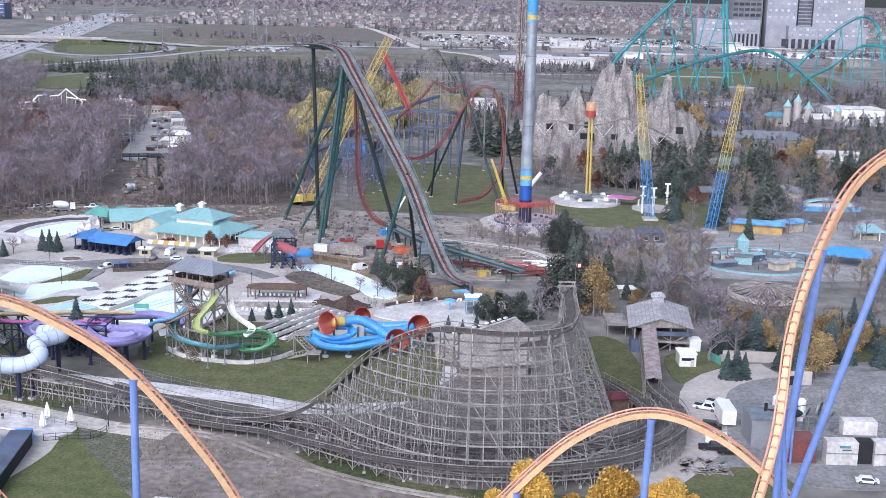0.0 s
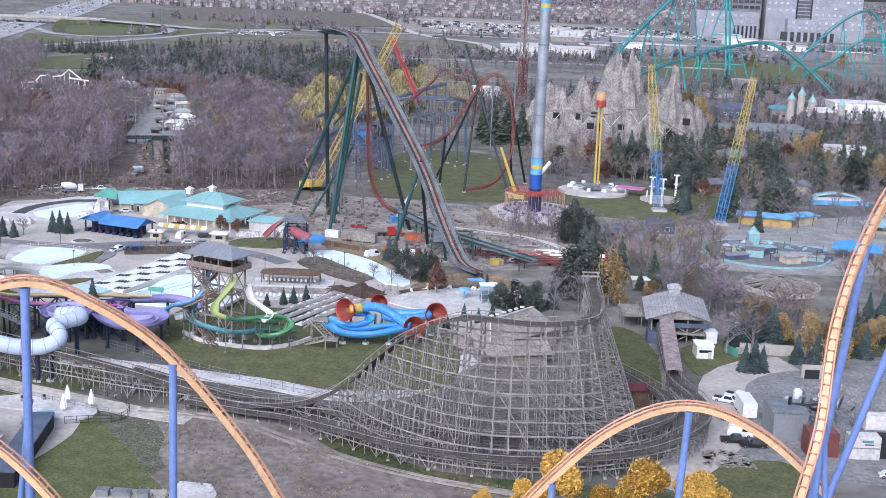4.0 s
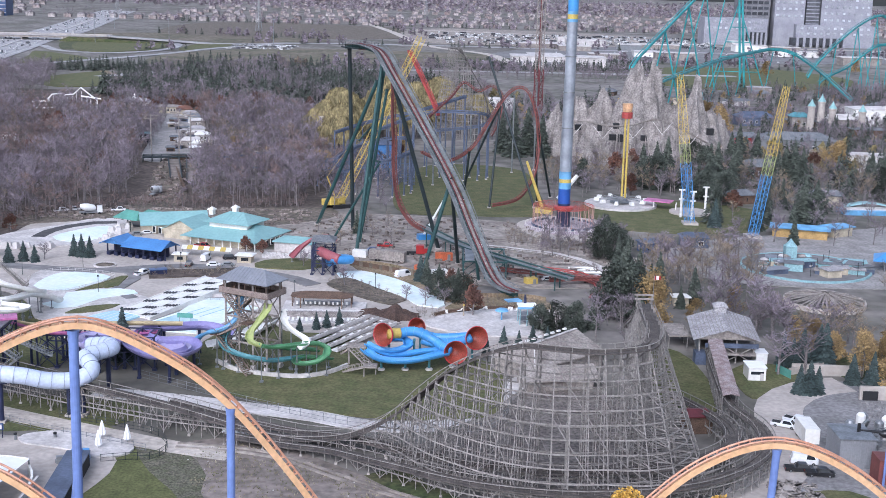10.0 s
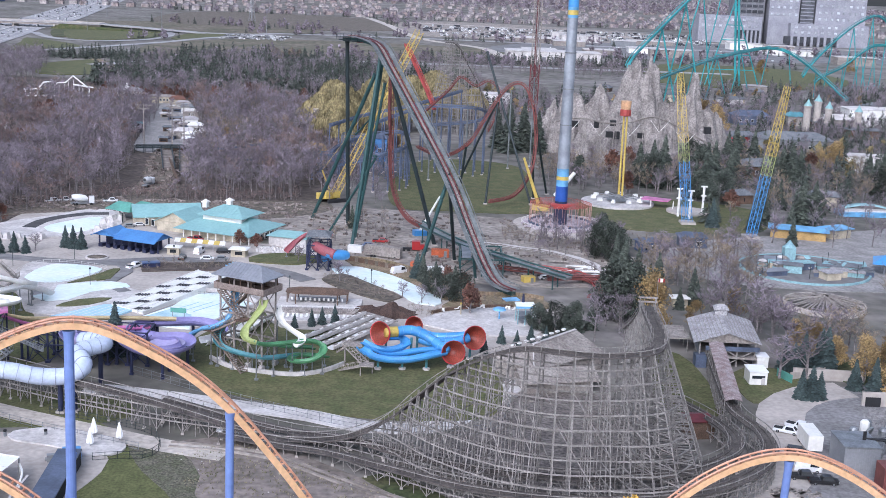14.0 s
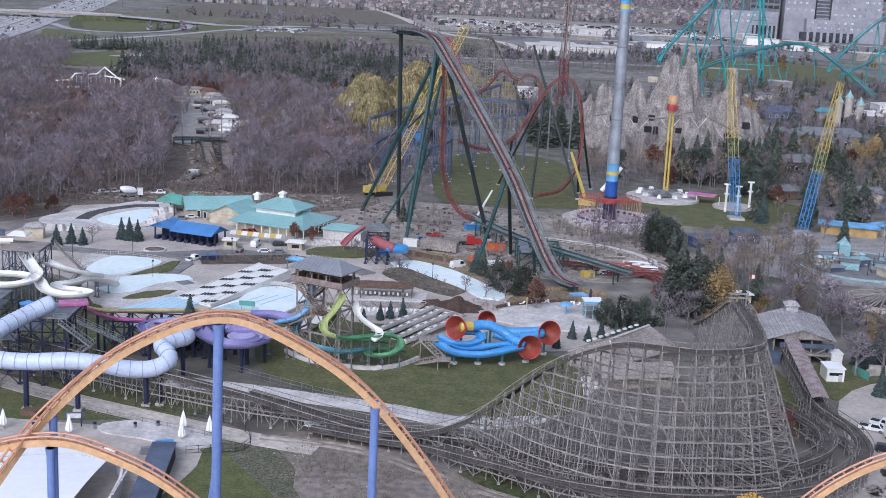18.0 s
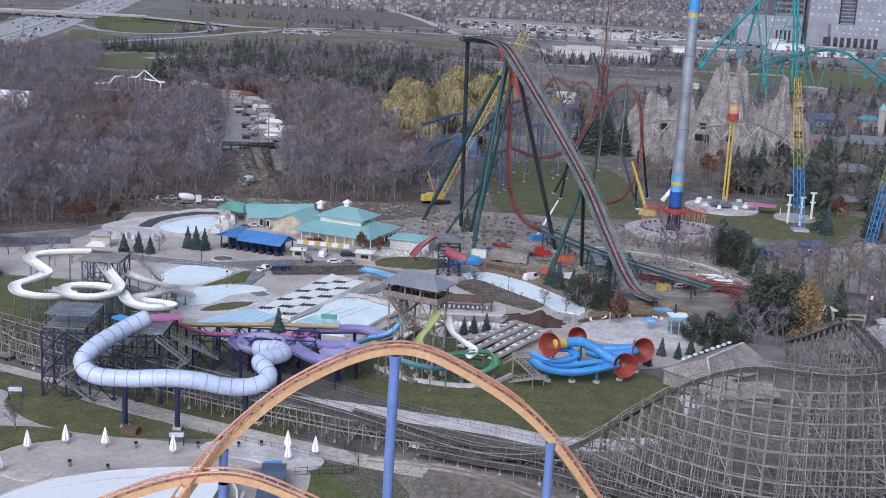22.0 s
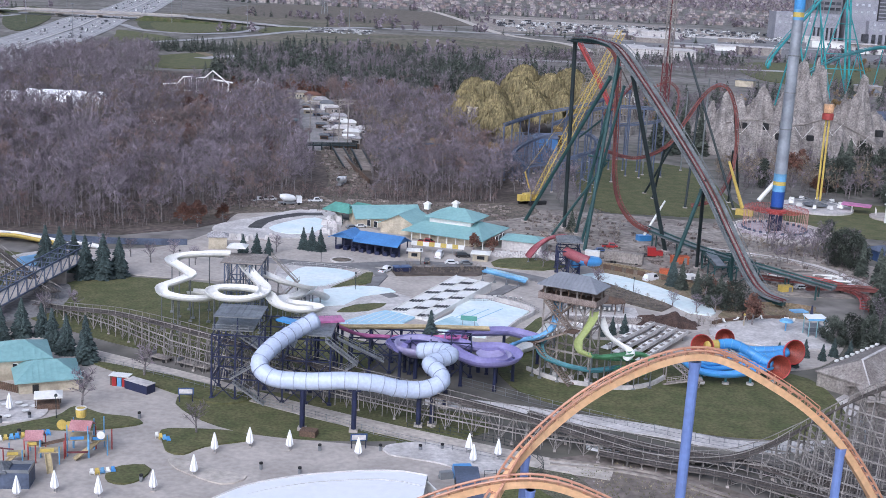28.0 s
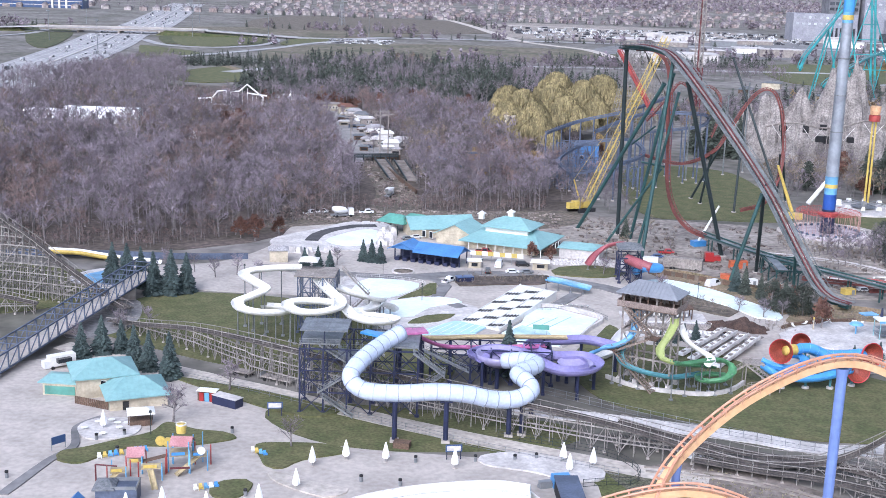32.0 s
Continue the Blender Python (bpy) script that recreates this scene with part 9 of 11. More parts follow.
def container(x, y, z, sx, sy, sz, mat, label, rz=0.0, bars=False):
    ob = thing("shipping_container", label, "container", None, "containers in the yard")
    part("body", Geo().box((x, y, z + sz / 2), (sx, sy, sz), rz), M[mat], ob)
    g = Geo()
    n = int(sx / 0.5)
    for k in range(n):
        g.box((x - sx / 2 + (k + 0.5) * sx / n, y - sy / 2 - 0.03, z + sz / 2), (0.2, 0.08, sz - 0.3))
    part("corrugation", g, M[mat], ob)
    for s in (-1, 1):
        part("corner_post", Geo().box((x + s * sx / 2, y - sy / 2, z + sz / 2), (0.16, 0.16, sz)), M[mat], ob)
    for q_ in (-0.28, -0.1, 0.1, 0.28):
        part("lock_rod", Geo().rod((x + sx / 2 + 0.04, y + q_ * sy, z + 0.2), (x + sx / 2 + 0.04, y + q_ * sy, z + sz - 0.2), 0.04, n=5), M["steel"], ob)
    part("bottom_rail", Geo().box((x, y - sy / 2 - 0.02, z + 0.12), (sx, 0.14, 0.22)), M["steel"], ob)
    if bars:
        part("lettering", Geo().box((x + 0.5, y - sy / 2 - 0.09, z + sz * 0.62), (sx * 0.36, 0.04, 0.55)), M["slideteal"], ob, "illegible teal lettering bar")
        part("lettering", Geo().box((x + 0.9, y - sy / 2 - 0.09, z + sz * 0.35), (sx * 0.3, 0.04, 0.3)), M["bluegrey"], ob, "illegible grey lettering bar")
    return ob


for k, (x, z) in enumerate(((84, 0.15), (84, 2.75), (94, 0.15), (94, 2.75))):
    container(x, 239.8, z, 6.4, 3.0, 2.6, "pale", "white shipping container stacked in the yard", bars=k in (1, 3))
container(88.6, 243.6, 5.35, 7.0, 3.0, 3.2, "pale", "white container on top of the stack")
container(75.6, 241.4, 0.15, 6.2, 5.0, 5.4, "rust", "rust-red container in the yard")
# added near-black block paints the shade between the two stacks
part("stack_gap", Geo().box((89, 240.6, 2.6), (3.4, 2.4, 5.2)), M["dark"], bpy.data.objects["shipping_container"])
heli = thing("helicopter", "black helicopter prop on a mast in the yard", "helicopter")
hx, hy, hz = 73.4, 238.5, 11.4
g = Geo()
for i, (x, r) in enumerate(((-1.9, 0.25), (-1.2, 0.8), (-0.2, 1.0), (0.8, 0.85), (1.6, 0.35))):
    for k in range(10):
        a = 2 * math.pi * k / 10
        g.v.append((hx + x, hy + r * math.cos(a), hz + r * math.sin(a)))
g.f = [(i * 10 + k, i * 10 + (k + 1) % 10, i * 10 + 10 + (k + 1) % 10, i * 10 + 10 + k) for i in range(4) for k in range(10)]
part("fuselage", g, M["carblack"], heli, "black fuselage", True)
part("tail_boom", Geo().rod((hx - 1.4, hy, hz + 0.3), (hx - 6.0, hy, hz + 0.7), 0.35, 0.15), M["carblack"], heli)
part("tail_fin", Geo().box((hx - 6.0, hy, hz + 1.2), (0.7, 0.12, 1.8)), M["carblack"], heli)
part("rotor", Geo().box((hx, hy, hz + 1.4), (8.5, 0.3, 0.06), 25).rod((hx, hy, hz + 0.8), (hx, hy, hz + 1.5), 0.12), M["carblack"], heli)
part("mast", Geo().rod((hx, hy, 0), (hx, hy, hz - 0.8), 0.25), M["bluepost"], heli)
plant = thing("filter_plant", "cluster of white filter tanks and grey pipes", "plant")
for k, (x, y, h) in enumerate(((74, 262, 5), (77, 264, 6), (80, 261, 5.4), (83, 265, 5), (79, 268, 4.6))):
    part("tank", Geo().lathe((x, y, 0), [(1.0, 0), (1.0, h), (0.6, h + 0.5), (0.05, h + 0.6)], 14), M["white" if k % 2 else "steel"], plant)
for k in range(7):
    part("pipe", Geo().sweep(smooth_line([(70 + k * 3, 258 + k % 3, 0.3), (70 + k * 3, 258 + k % 3, 3 + k % 3), (72 + k * 3, 262 + k % 2, 3.4 + k % 3), (73 + k * 3, 268, 0.3)], 0.6), circle(0.28, 8)), M["steel"], plant)
part("gantry", Geo().beam((72, 256, 4.4), (92, 256, 4.4), 0.3).beam((72, 256, 0), (72, 256, 4.4), 0.3).beam((92, 256, 0), (92, 256, 4.4), 0.3).beam((82, 256, 0), (82, 256, 4.4), 0.3).beam((72, 256, 3.2), (92, 256, 3.2), 0.14), M["steel"], plant)
stones = Geo()
sr = random.Random(4)
for k in range(4200):
    x, y = sr.uniform(84, 138), sr.uniform(252, 290)
    if y > 252 + (x - 84) * 0.1 and y < 292 - abs(x - 106) * 0.15:
        s = sr.uniform(0.22, 0.6)
        stones.box((x, y, 0.2 + s * 0.2), (s * sr.uniform(0.8, 1.6), s, s * 0.7), sr.uniform(0, 90), 0.6)
stuff("boulder_field", stones, M["stone"], "field of loose grey boulders", "stones")
sc = Geo()
for k in range(120):
    sc.box((sr.uniform(50, 60), sr.uniform(232, 240), 0.3), (sr.uniform(0.3, 2.4), sr.uniform(0.2, 0.6), 0.25), sr.uniform(0, 180))
stuff("rubble_heap", sc, M["weathered"], "scattered broken boards and rubble", "rubble")
setting("wall_underpass", Geo().box((84, 309.6, 1.4), (18, 0.8, 2.8), -4).box((80, 312, 1.0), (14, 0.6, 2.0), 30), M["concrete"], "pale retaining walls of an underpass ramp", "wall")
up = thing("underpass_mouth", "dark rounded tunnel mouth in a pale wall", "tunnel")
part("headwall", Geo().box((89.5, 291, 1.8), (7, 0.8, 3.6)), M["concrete"], up)
# thin near-black box on the headwall, coloured as the tunnel's shade
part("opening", Geo().box((88.5, 290.4, 1.3), (3.6, 0.3, 2.4)), M["dark"], up)
railing("board_fence", [(71.2, 311.0), (73.8, 304.7)], 2.2, "greenroof", "green mesh fence beside the hut", 2, True, True)
tarp = thing("tarpaulin", "crumpled white tarpaulin lying on bare earth", "tarpaulin")
tgm = Geo()
for j in range(6):
    for i in range(12):
        tgm.v.append((-62 + i * 0.62, 258.8 - i * 0.32 + j * 0.5, 0.14 + max(0, 0.55 * noise.noise(Vector((i * 0.7, j * 0.8, 2))) + 0.35) * (0 < j < 5)))
tgm.f = [(j * 12 + i, j * 12 + i + 1, j * 12 + i + 13, j * 12 + i + 12) for j in range(5) for i in range(11)]
part("sheet", tgm, M["tent"], tarp)
brk = thing("timber_shed", "small dark red-brown shed under the coaster", "shed")
part("wall", Geo().box((42, 268, 2.0), (5.6, 5, 4.0), 10), M["brownwood"], brk)
part("roof", Geo().hip((42, 268, 4.0), (5.6, 5), 0.8, 10, 0.5, 0.6), M["maroon"], brk)
nostn = thing("transfer_shed", "wide weathered shed roof behind the timber coaster", "shed")
part("wall", Geo().box((13, 296, 1.6), (17, 8, 3.2), 14), M["weathered"], nostn)
gable(nostn, (13, 296, 3.2), (18, 9), 1.8, 14, "weathered", "weathered pale grey roof", "weathered")

# ---- east park rides ----
yb = thing("arcade_building", "orange-yellow arcade with a light blue roof", "building")
part("wall", Geo().box((127, 486, 1.9), (21, 9, 3.8), -16), material("orange_arcade_wall", (0.52, 0.34, 0.13), 0.7, size=4, fine=0.12), yb)
part("roof", Geo().hip((127, 486, 3.8), (21, 9), 1.0, -16, 1.2, 0.8), M["skyblue"], yb, "light blue roof")
for k in range(7):
    # boxes on the solid wall; their near-black stands for shade within
    part("opening", Geo().box((118.4 + k * 2.7, 484.2 - k * 0.78, 1.3), (1.6, 0.6, 2.0), -16), M["dark"], yb)
wing = thing("arcade_building", "cream arcade wing with a pale blue canopy", "building")
part("wall", Geo().box((143, 490, 1.9), (10, 7, 3.8), 30), M["cream"], wing)
part("roof", Geo().hip((143, 490, 3.8), (10, 7), 1.0, 30, 1.0, 0.6), M["skyblue"], wing)
boat = thing("boat_ride", "boat ride of low turquoise sheds, flat roofs and a castle", "ride")
part("basin", Geo().lathe((113, 430, 0), [(22, 0), (22, 0.7), (21.4, 0.7), (21.4, 0.5), (0.1, 0.5)], 30), M["road"], boat, "grey drained basin")
part("rim", Geo().lathe((113, 430, 0), [(22.6, 0), (22.6, 0.9), (21.8, 0.9), (21.8, 0.4)], 30), M["boatblue"], boat, "turquoise rim")
br = random.Random(3)
for k in range(22):
    x, y, h = 96 + br.uniform(0, 36), 416 + br.uniform(0, 28), br.uniform(1.8, 3.4)
    sx, sy, rz = br.uniform(4, 9), br.uniform(2.6, 5), br.choice((-14, -14, 20, 62))
    ob = part("shed", Geo().box((x, y, h / 2), (sx, sy, h), rz), M[br.choice(("boatblue", "boatblue", "weathered", "bluegrey", "cream"))], boat)
    part("flat_roof", Geo().box((x, y, h + 0.15), (sx + 0.8, sy + 0.8, 0.3), rz), M[br.choice(("boatblue", "paleshingle", "shingle", "weathered", "slate", "boatblue"))], ob)
for k in range(12):
    x, y = 96 + br.uniform(0, 36), 414 + br.uniform(0, 30)
    ob = part("boat", Geo().lathe((x, y, 0.6), [(1.5, 0), (1.8, 0.8), (1.3, 0.9), (1.1, 0.4), (0.1, 0.4)], 12), M[("boatblue", "weathered", "pale")[k % 3]], boat)
    part("canopy", Geo().lathe((x, y, 2.4), [(1.6, 0), (1.0, 0.5), (0.1, 0.8)], 10), M[("pale", "boatblue", "weathered")[k % 3]], ob)
part("castle", Geo().box((112, 446, 2.4), (4, 4, 4.8)).lathe((112, 446, 4.8), [(2.4, 0), (1.2, 1.2), (0.2, 2.6)], 10), M["boatblue"], boat, "turquoise castle tower")
for k in range(10):
    part("light_mast", Geo().rod((94 + k * 4.2, 414 + (k * 7) % 26, 0), (94 + k * 4.2, 414 + (k * 7) % 26, 5.4), 0.1, n=6), M["darkpost"], boat)
bp2 = thing("water_ride", "pale blue and yellow water ride basin", "ride")
part("basin", Geo().box((173, 540, 1.2), (26, 10, 2.0), 4), M["skyblue"], bp2)
part("trough", Geo().box((173, 540, 2.4), (22, 6, 0.4), 4), M["pale"], bp2)
part("arched_roof", Geo().sweep([Vector((162 + k * 2.2, 543 + k * 0.15, 2.4 + 1.8 * math.sin(k * 0.314))) for k in range(11)], [(-2.4, 0), (2.4, 0), (2.0, 0.5), (-2.0, 0.5)]), M["boatblue"], bp2, "low arched pale blue roof")
tk = thing("pavilion", "small square pavilion with a pale teal roof", "pavilion")
part("roof", Geo().hip((169, 476, 3.6), (9, 8), 2.6, 6, 0.8, 0.4), M["boatblue"], tk, "pale teal roof")
part("counter", Geo().box((169, 476, 1.0), (6, 5, 1.6), 6), M["cream"], tk)
for dx, dy in ((-3.8, -3.2), (3.8, -3.2), (-3.8, 3.2), (3.8, 3.2)):
    part("post", Geo().beam((169 + dx, 476 + dy, 0), (169 + dx, 476 + dy, 3.8), 0.35), M["white"], tk)
blr = thing("blue_shelter", "bright blue shelter roof by a path", "shelter")
part("roof", Geo().hip((146, 430, 4), (16, 12), 2.2, -20, 0.6, 0.5), M["slideblue"], blr)
for dx, dy in ((-6, -3), (6, -6), (-4, 5), (7, 3)):
    part("post", Geo().beam((146 + dx, 430 + dy, 0), (146 + dx, 430 + dy, 4.2), 0.35), M["steel"], blr)
dome = thing("raft_turntable", "round roof of pale weathered poles, partly collapsed", "roof")
for k in range(46):
    a = 2 * math.pi * k / 46
    c, s = math.cos(a), math.sin(a)
    part("pole", Geo().beam((105 + 1.2 * c, 381 + 1.2 * s, 3.6 + 0.4 * math.sin(k * 2.7)), (105 + 12.5 * c, 381 + 11.5 * s, 1.6 + 0.4 * math.sin(k * 1.7)), 0.5, 0.2), M["weathered"], dome)
part("ring", Geo().lathe((105, 381, 0), [(12.6, 0), (12.6, 1.6), (12.0, 1.6), (12.0, 0)], 36), M["concrete"], dome)
carousel = thing("swing_ride", "white-armed children's ride on a pale deck", "ride")
part("deck", Geo().lathe((92, 530, 0), [(9, 0), (9, 1.0), (0.1, 1.1)], 24), M["concrete"], carousel)
for k, (x, y) in enumerate(((86, 520), (90, 516), (98, 528))):
    part("post", Geo().rod((x, y, 0), (x, y, 12), 0.5).box((x, y, 12), (2.6, 0.6, 0.6)).box((x, y, 8), (2.2, 0.6, 0.6)), M["white"], carousel)
for x, y, sx, sy, h, rz, wall, roof, label in ((217, 668, 24, 14, 9, -10, "white", "pale", "white flat-roofed theatre among trees"), (150, 640, 20, 14, 6, 10, "brownwood", "shingle", "brown lodge with a grey roof"), (196, 740, 46, 18, 8, -4, "cargrey", "shingle", "long grey-roofed park building"), (170, 760, 18, 12, 6, 10, "redplastic", "shingle", "red-walled shop with a dark roof"), (300, 900, 40, 20, 12, 0, "white", "pale", "large pale show building"), (260, 860, 26, 14, 8, 10, "weathered", "pale", "grey stone-faced castle hall"), (232, 860, 12, 12, 9, 0, "weathered", "slideteal", "castle keep with a turquoise roof"), (206, 880, 26, 16, 6, 5, "bluegrey", "bluegrey", "blue-grey service building standing among park trees"), (120, 560, 12, 9, 4, 20, "brownwood", "shingle", "small brown shop by the lawn"), (160, 560, 14, 9, 5, -20, "cream", "shingle", "cream shop with a grey roof"), (80, 462, 10, 7, 4, 0, "bluegrey", "bluegrey", "low dark kiosk by the path"), (62, 452, 8, 6, 3.6, 20, "carblue", "bluegrey", "dark blue kiosk near evergreens"), (24, 950, 30, 14, 7, 0, "white", "pale", "white warehouse behind pines"), (-20, 980, 26, 12, 6, 0, "pale", "skyblue", "pale hall with a light blue roof"), (-48, 640, 12, 9, 12, 0, "blueroof", "bluegrey", "blue-clad ride tower building")):
    b = thing("park_building", label, "building")
    part("wall", Geo().box((x, y, h / 2), (sx, sy, h), rz), M[wall], b)
    part("roof", Geo().hip((x, y, h), (sx, sy), min(sx, sy) * (0.08 if wall == "white" else 0.22), rz, 0.6, 0.6), M[roof], b)
    windows(b, (x - sx * 0.42, y - sy * 0.5 - 0.1 - sx * 0.42 * math.sin(radians(rz))), (x + sx * 0.42, y - sy * 0.5 - 0.1 + sx * 0.42 * math.sin(radians(rz))), h * 0.5, max(2, int(sx / 5)), 1.6, 1.6)
br_ = random.Random(91)
for k in range(26):
    x, y = br_.uniform(120, 400), br_.uniform(760, 1140)
    b = thing("park_building", br_.choice(("low park building with a grey flat roof", "small shop with a dark shingle roof", "pale park hall with a broad grey roof")), "building", None, "park buildings behind the mountain")
    sx, sy, h, rz = br_.uniform(8, 26), br_.uniform(7, 14), br_.uniform(3, 6), br_.uniform(-30, 30)
    part("wall", Geo().box((x, y, h / 2), (sx, sy, h), rz), M[br_.choice(("pale", "weathered", "cream", "brownwood"))], b)
    part("roof", Geo().hip((x, y, h), (sx, sy), br_.uniform(0.6, 2.6), rz, 0.6, 0.5), M[br_.choice(("shingle", "weathered", "paleshingle", "shingle"))], b)
for x, y, h in ((238, 852, 16), (246, 856, 19), (252, 850, 15), (274, 854, 13)):
    t_ = thing("castle_turret", "pale castle turret with a turquoise cone", "turret", None, "castle turrets")
    part("shaft", Geo().lathe((x, y, 0), [(2.6, 0), (2.4, h), (2.9, h + 0.2), (2.9, h + 1.2), (0.1, h + 1.2)], 12), M["concrete"], t_)
    part("cone", Geo().lathe((x, y, h + 1.2), [(2.9, 0), (1.2, 2.4), (0.05, 5)], 12), M["tealroof"], t_)
spire = thing("drop_tower", "thin maroon and white drop tower far off", "tower")
part("shaft", lattice((53, 900, 0), (53, 900, 92), 4.0, 6, "m", chord=0.7, brace=0.25), M["weathered"], spire, "pale weathered lattice shaft")
part("lower_shaft", lattice((53, 900, 0), (53, 900, 34), 4.4, 6, "m", chord=0.8, brace=0.4), M["maroon"], spire, "maroon lower lattice")
part("core", Geo().rod((53, 900, 0), (53, 900, 94), 0.9), M["maroon"], spire)
part("crown", Geo().box((53, 900, 91), (6.4, 6.4, 3)), M["cargrey"], spire)

# ---- construction clutter round the dive coaster ----
rt = thing("tractor_truck", "red tractor truck standing on churned ground", "truck")
part("hood", Geo().box((-20.4, 436, 1.6), (2.6, 2.2, 1.8), 0), M["carred"], rt)
part("cab", Geo().box((-23.0, 436, 2.2), (2.8, 2.4, 3.0)), M["carred"], rt)
part("chassis", Geo().box((-26, 436, 1.0), (6, 1.4, 0.4)), M["dark"], rt)
for x in (-20.6, -25.6, -27.4):
    for s in (-1.2, 1.2):
        part("wheel", Geo().rod((x, 436 + s, 0.55), (x, 436 + s * 1.25, 0.55), 0.55, n=10), M["rubber"], rt)
bt2 = thing("box_trailer", "long grey box trailer on churned ground", "trailer")
part("body", Geo().box((-34, 424, 2.4), (13, 2.6, 3.4), -18), M["weathered"], bt2)
for d in (-4, -3, 4):
    part("wheel", Geo().rod((-34 + d, 422.4 - d * 0.3, 0.5), (-34 + d, 423 - d * 0.3, 0.5), 0.5, n=10), M["rubber"], bt2)
for x, y, sx, sz, rz, m, lab in ((-14.5, 428, 6, 2.8, 5, "red", "orange-red site container"), (-22, 409, 4.5, 2.6, -10, "red", "orange-red site container"), (-16, 404, 5, 2.4, 20, "white", "white site cabin"), (-44, 430, 5, 2.6, -12, "white", "white site cabin"), (14, 398, 4, 2.0, 20, "yellow", "yellow site generator")):
    ob = thing("site_container", lab + " on the building site", "container", None, "site containers")
    part("body", Geo().box((x, y, sz / 2 + 0.1), (sx, 2.5, sz), rz), M[m] if m != "red" else material("orange_container", (0.55, 0.13, 0.05), 0.6, size=3), ob)
    part("door", Geo().box((x + sx * 0.3, y - 1.26, sz / 2), (1.0, 0.14, sz * 0.8), rz), M["cargrey"], ob)
fb = thing("hoarding", "brown plywood hoarding along the river channel", "fence")
for k in range(34):
    p = Vector((-46, 416, 1.1)).lerp(Vector((-8, 393, 1.1)), k / 33)
    part("board", Geo().box(p, (1.36, 0.1, 2.2), -31), M["brownwood"] if k % 3 else M["dirt"], fb)
for x, y, rz, lab in ((-157, 493.5, 20, "white concrete mixer truck by the trees"), (-141.6, 540.0, 80, "white concrete mixer truck on a muddy road")):
    mx = thing("mixer_truck", lab, "truck")
    m_ = pose(x, y, 0.1, 0, 0, rz)
    mx.matrix_basis = m_
    part("chassis", Geo().box((0, 0, 1.0), (9, 2.2, 0.5)), M["cargrey"], mx)
    part("cab", Geo().box((3.6, 0, 2.2), (2.0, 2.4, 2.6)), M["carwhite"], mx)
    part("windscreen", Geo().box((4.58, 0, 2.7), (0.12, 2.0, 1.0)), M["glass"], mx)
    g = Geo()
    for i, (px_, r, pz) in enumerate(((-4.0, 0.7, 3.6), (-2.8, 1.35, 3.2), (-0.8, 1.6, 2.9), (1.4, 1.3, 2.6), (2.2, 0.6, 2.5))):
        for k in range(12):
            a = 2 * math.pi * k / 12
            g.v.append((px_, r * math.cos(a), pz + r * math.sin(a)))
    g.f = [(i * 12 + k, i * 12 + (k + 1) % 12, i * 12 + 12 + (k + 1) % 12, i * 12 + 12 + k) for i in range(4) for k in range(12)]
    part("drum", g, M["carwhite"], mx, "white mixing drum", True)
    for wx in (-3.4, -2.2, 3.4):
        for s in (-1.2, 1.2):
            part("wheel", Geo().rod((wx, s * 0.9, 0.55), (wx, s * 1.15, 0.55), 0.55, n=10), M["rubber"], mx)
lift_b = thing("boom_lift", "blue and white boom lift reaching up", "boom lift")
part("base", Geo().box((-22, 462, 1.2), (5, 3, 2), 20), M["slideblue"], lift_b)
part("boom", Geo().rod((-22, 462, 2), (-15, 464, 15), 0.5, 0.35), M["white"], lift_b)
lift_c = thing("boom_lift", "yellow and white telescopic crane beside the loop", "crane")
part("base", Geo().box((28, 521, 1.4), (7, 3, 2.4), -20), M["yellow"], lift_c)
part("boom", Geo().rod((27, 521, 3), (20, 523, 22), 0.8, 0.5), M["yellow"], lift_c)
part("boom_tip", Geo().rod((34, 524, 6), (42, 526, 16), 1.0, 0.8), M["white"], lift_c)
jr = random.Random(8)
junk = Geo()
for k in range(230):
    x, y = jr.uniform(-66, 46), jr.uniform(398, 500)
    if y > 396 + max(0, -x) * 0.55 - 10 and abs(x + y * 0.1) < 200:
        junk.box((x, y, 0.4), (jr.uniform(0.5, 3.5), jr.uniform(0.4, 1.6), jr.uniform(0.3, 1.3)), jr.uniform(0, 180))
for k in range(260):
    x, y = jr.uniform(-185, -70), jr.uniform(482, 512)
    junk.box((x, y, 0.4), (jr.uniform(0.5, 4.5), jr.uniform(0.3, 1.4), jr.uniform(0.3, 1.2)), jr.uniform(-20, 30))
stuff("building_materials", junk, material("site_clutter", (0.33, 0.28, 0.25), 0.9, size=6, tint=(0.16, 0.13, 0.115), fine=0.4), "stacked pallets, timber and rubble on the site", "materials")
rockline = Geo()
for k in range(240):
    rockline.box((jr.uniform(-78, -50), jr.uniform(424, 432), 0.5), (jr.uniform(0.6, 1.4), jr.uniform(0.6, 1.2), jr.uniform(0.5, 1.0)), jr.uniform(0, 90), 0.6)
stuff("white_rockery", rockline, M["pale"], "bank of pale boulders by the hut", "rocks")

# ---- village in the woods ----


def village_house(x, y, sx, sy, h, rz, wall, roof, label, rise=1.6):
    ob = thing("village_house", label, "house", None, "village buildings")
    part("wall", Geo().box((x, y, h / 2), (sx, sy, h), rz), M[wall], ob)
    part("roof", Geo().hip((x, y, h), (sx, sy), rise, rz, 0.6, 0.55), M[roof], ob)
    windows(ob, (x - sx * 0.42, y - sy * 0.5 - 0.06), (x + sx * 0.42, y - sy * 0.5 - 0.06), h * 0.55, max(2, int(sx / 2.4)), 1.0, 1.3)
    return ob


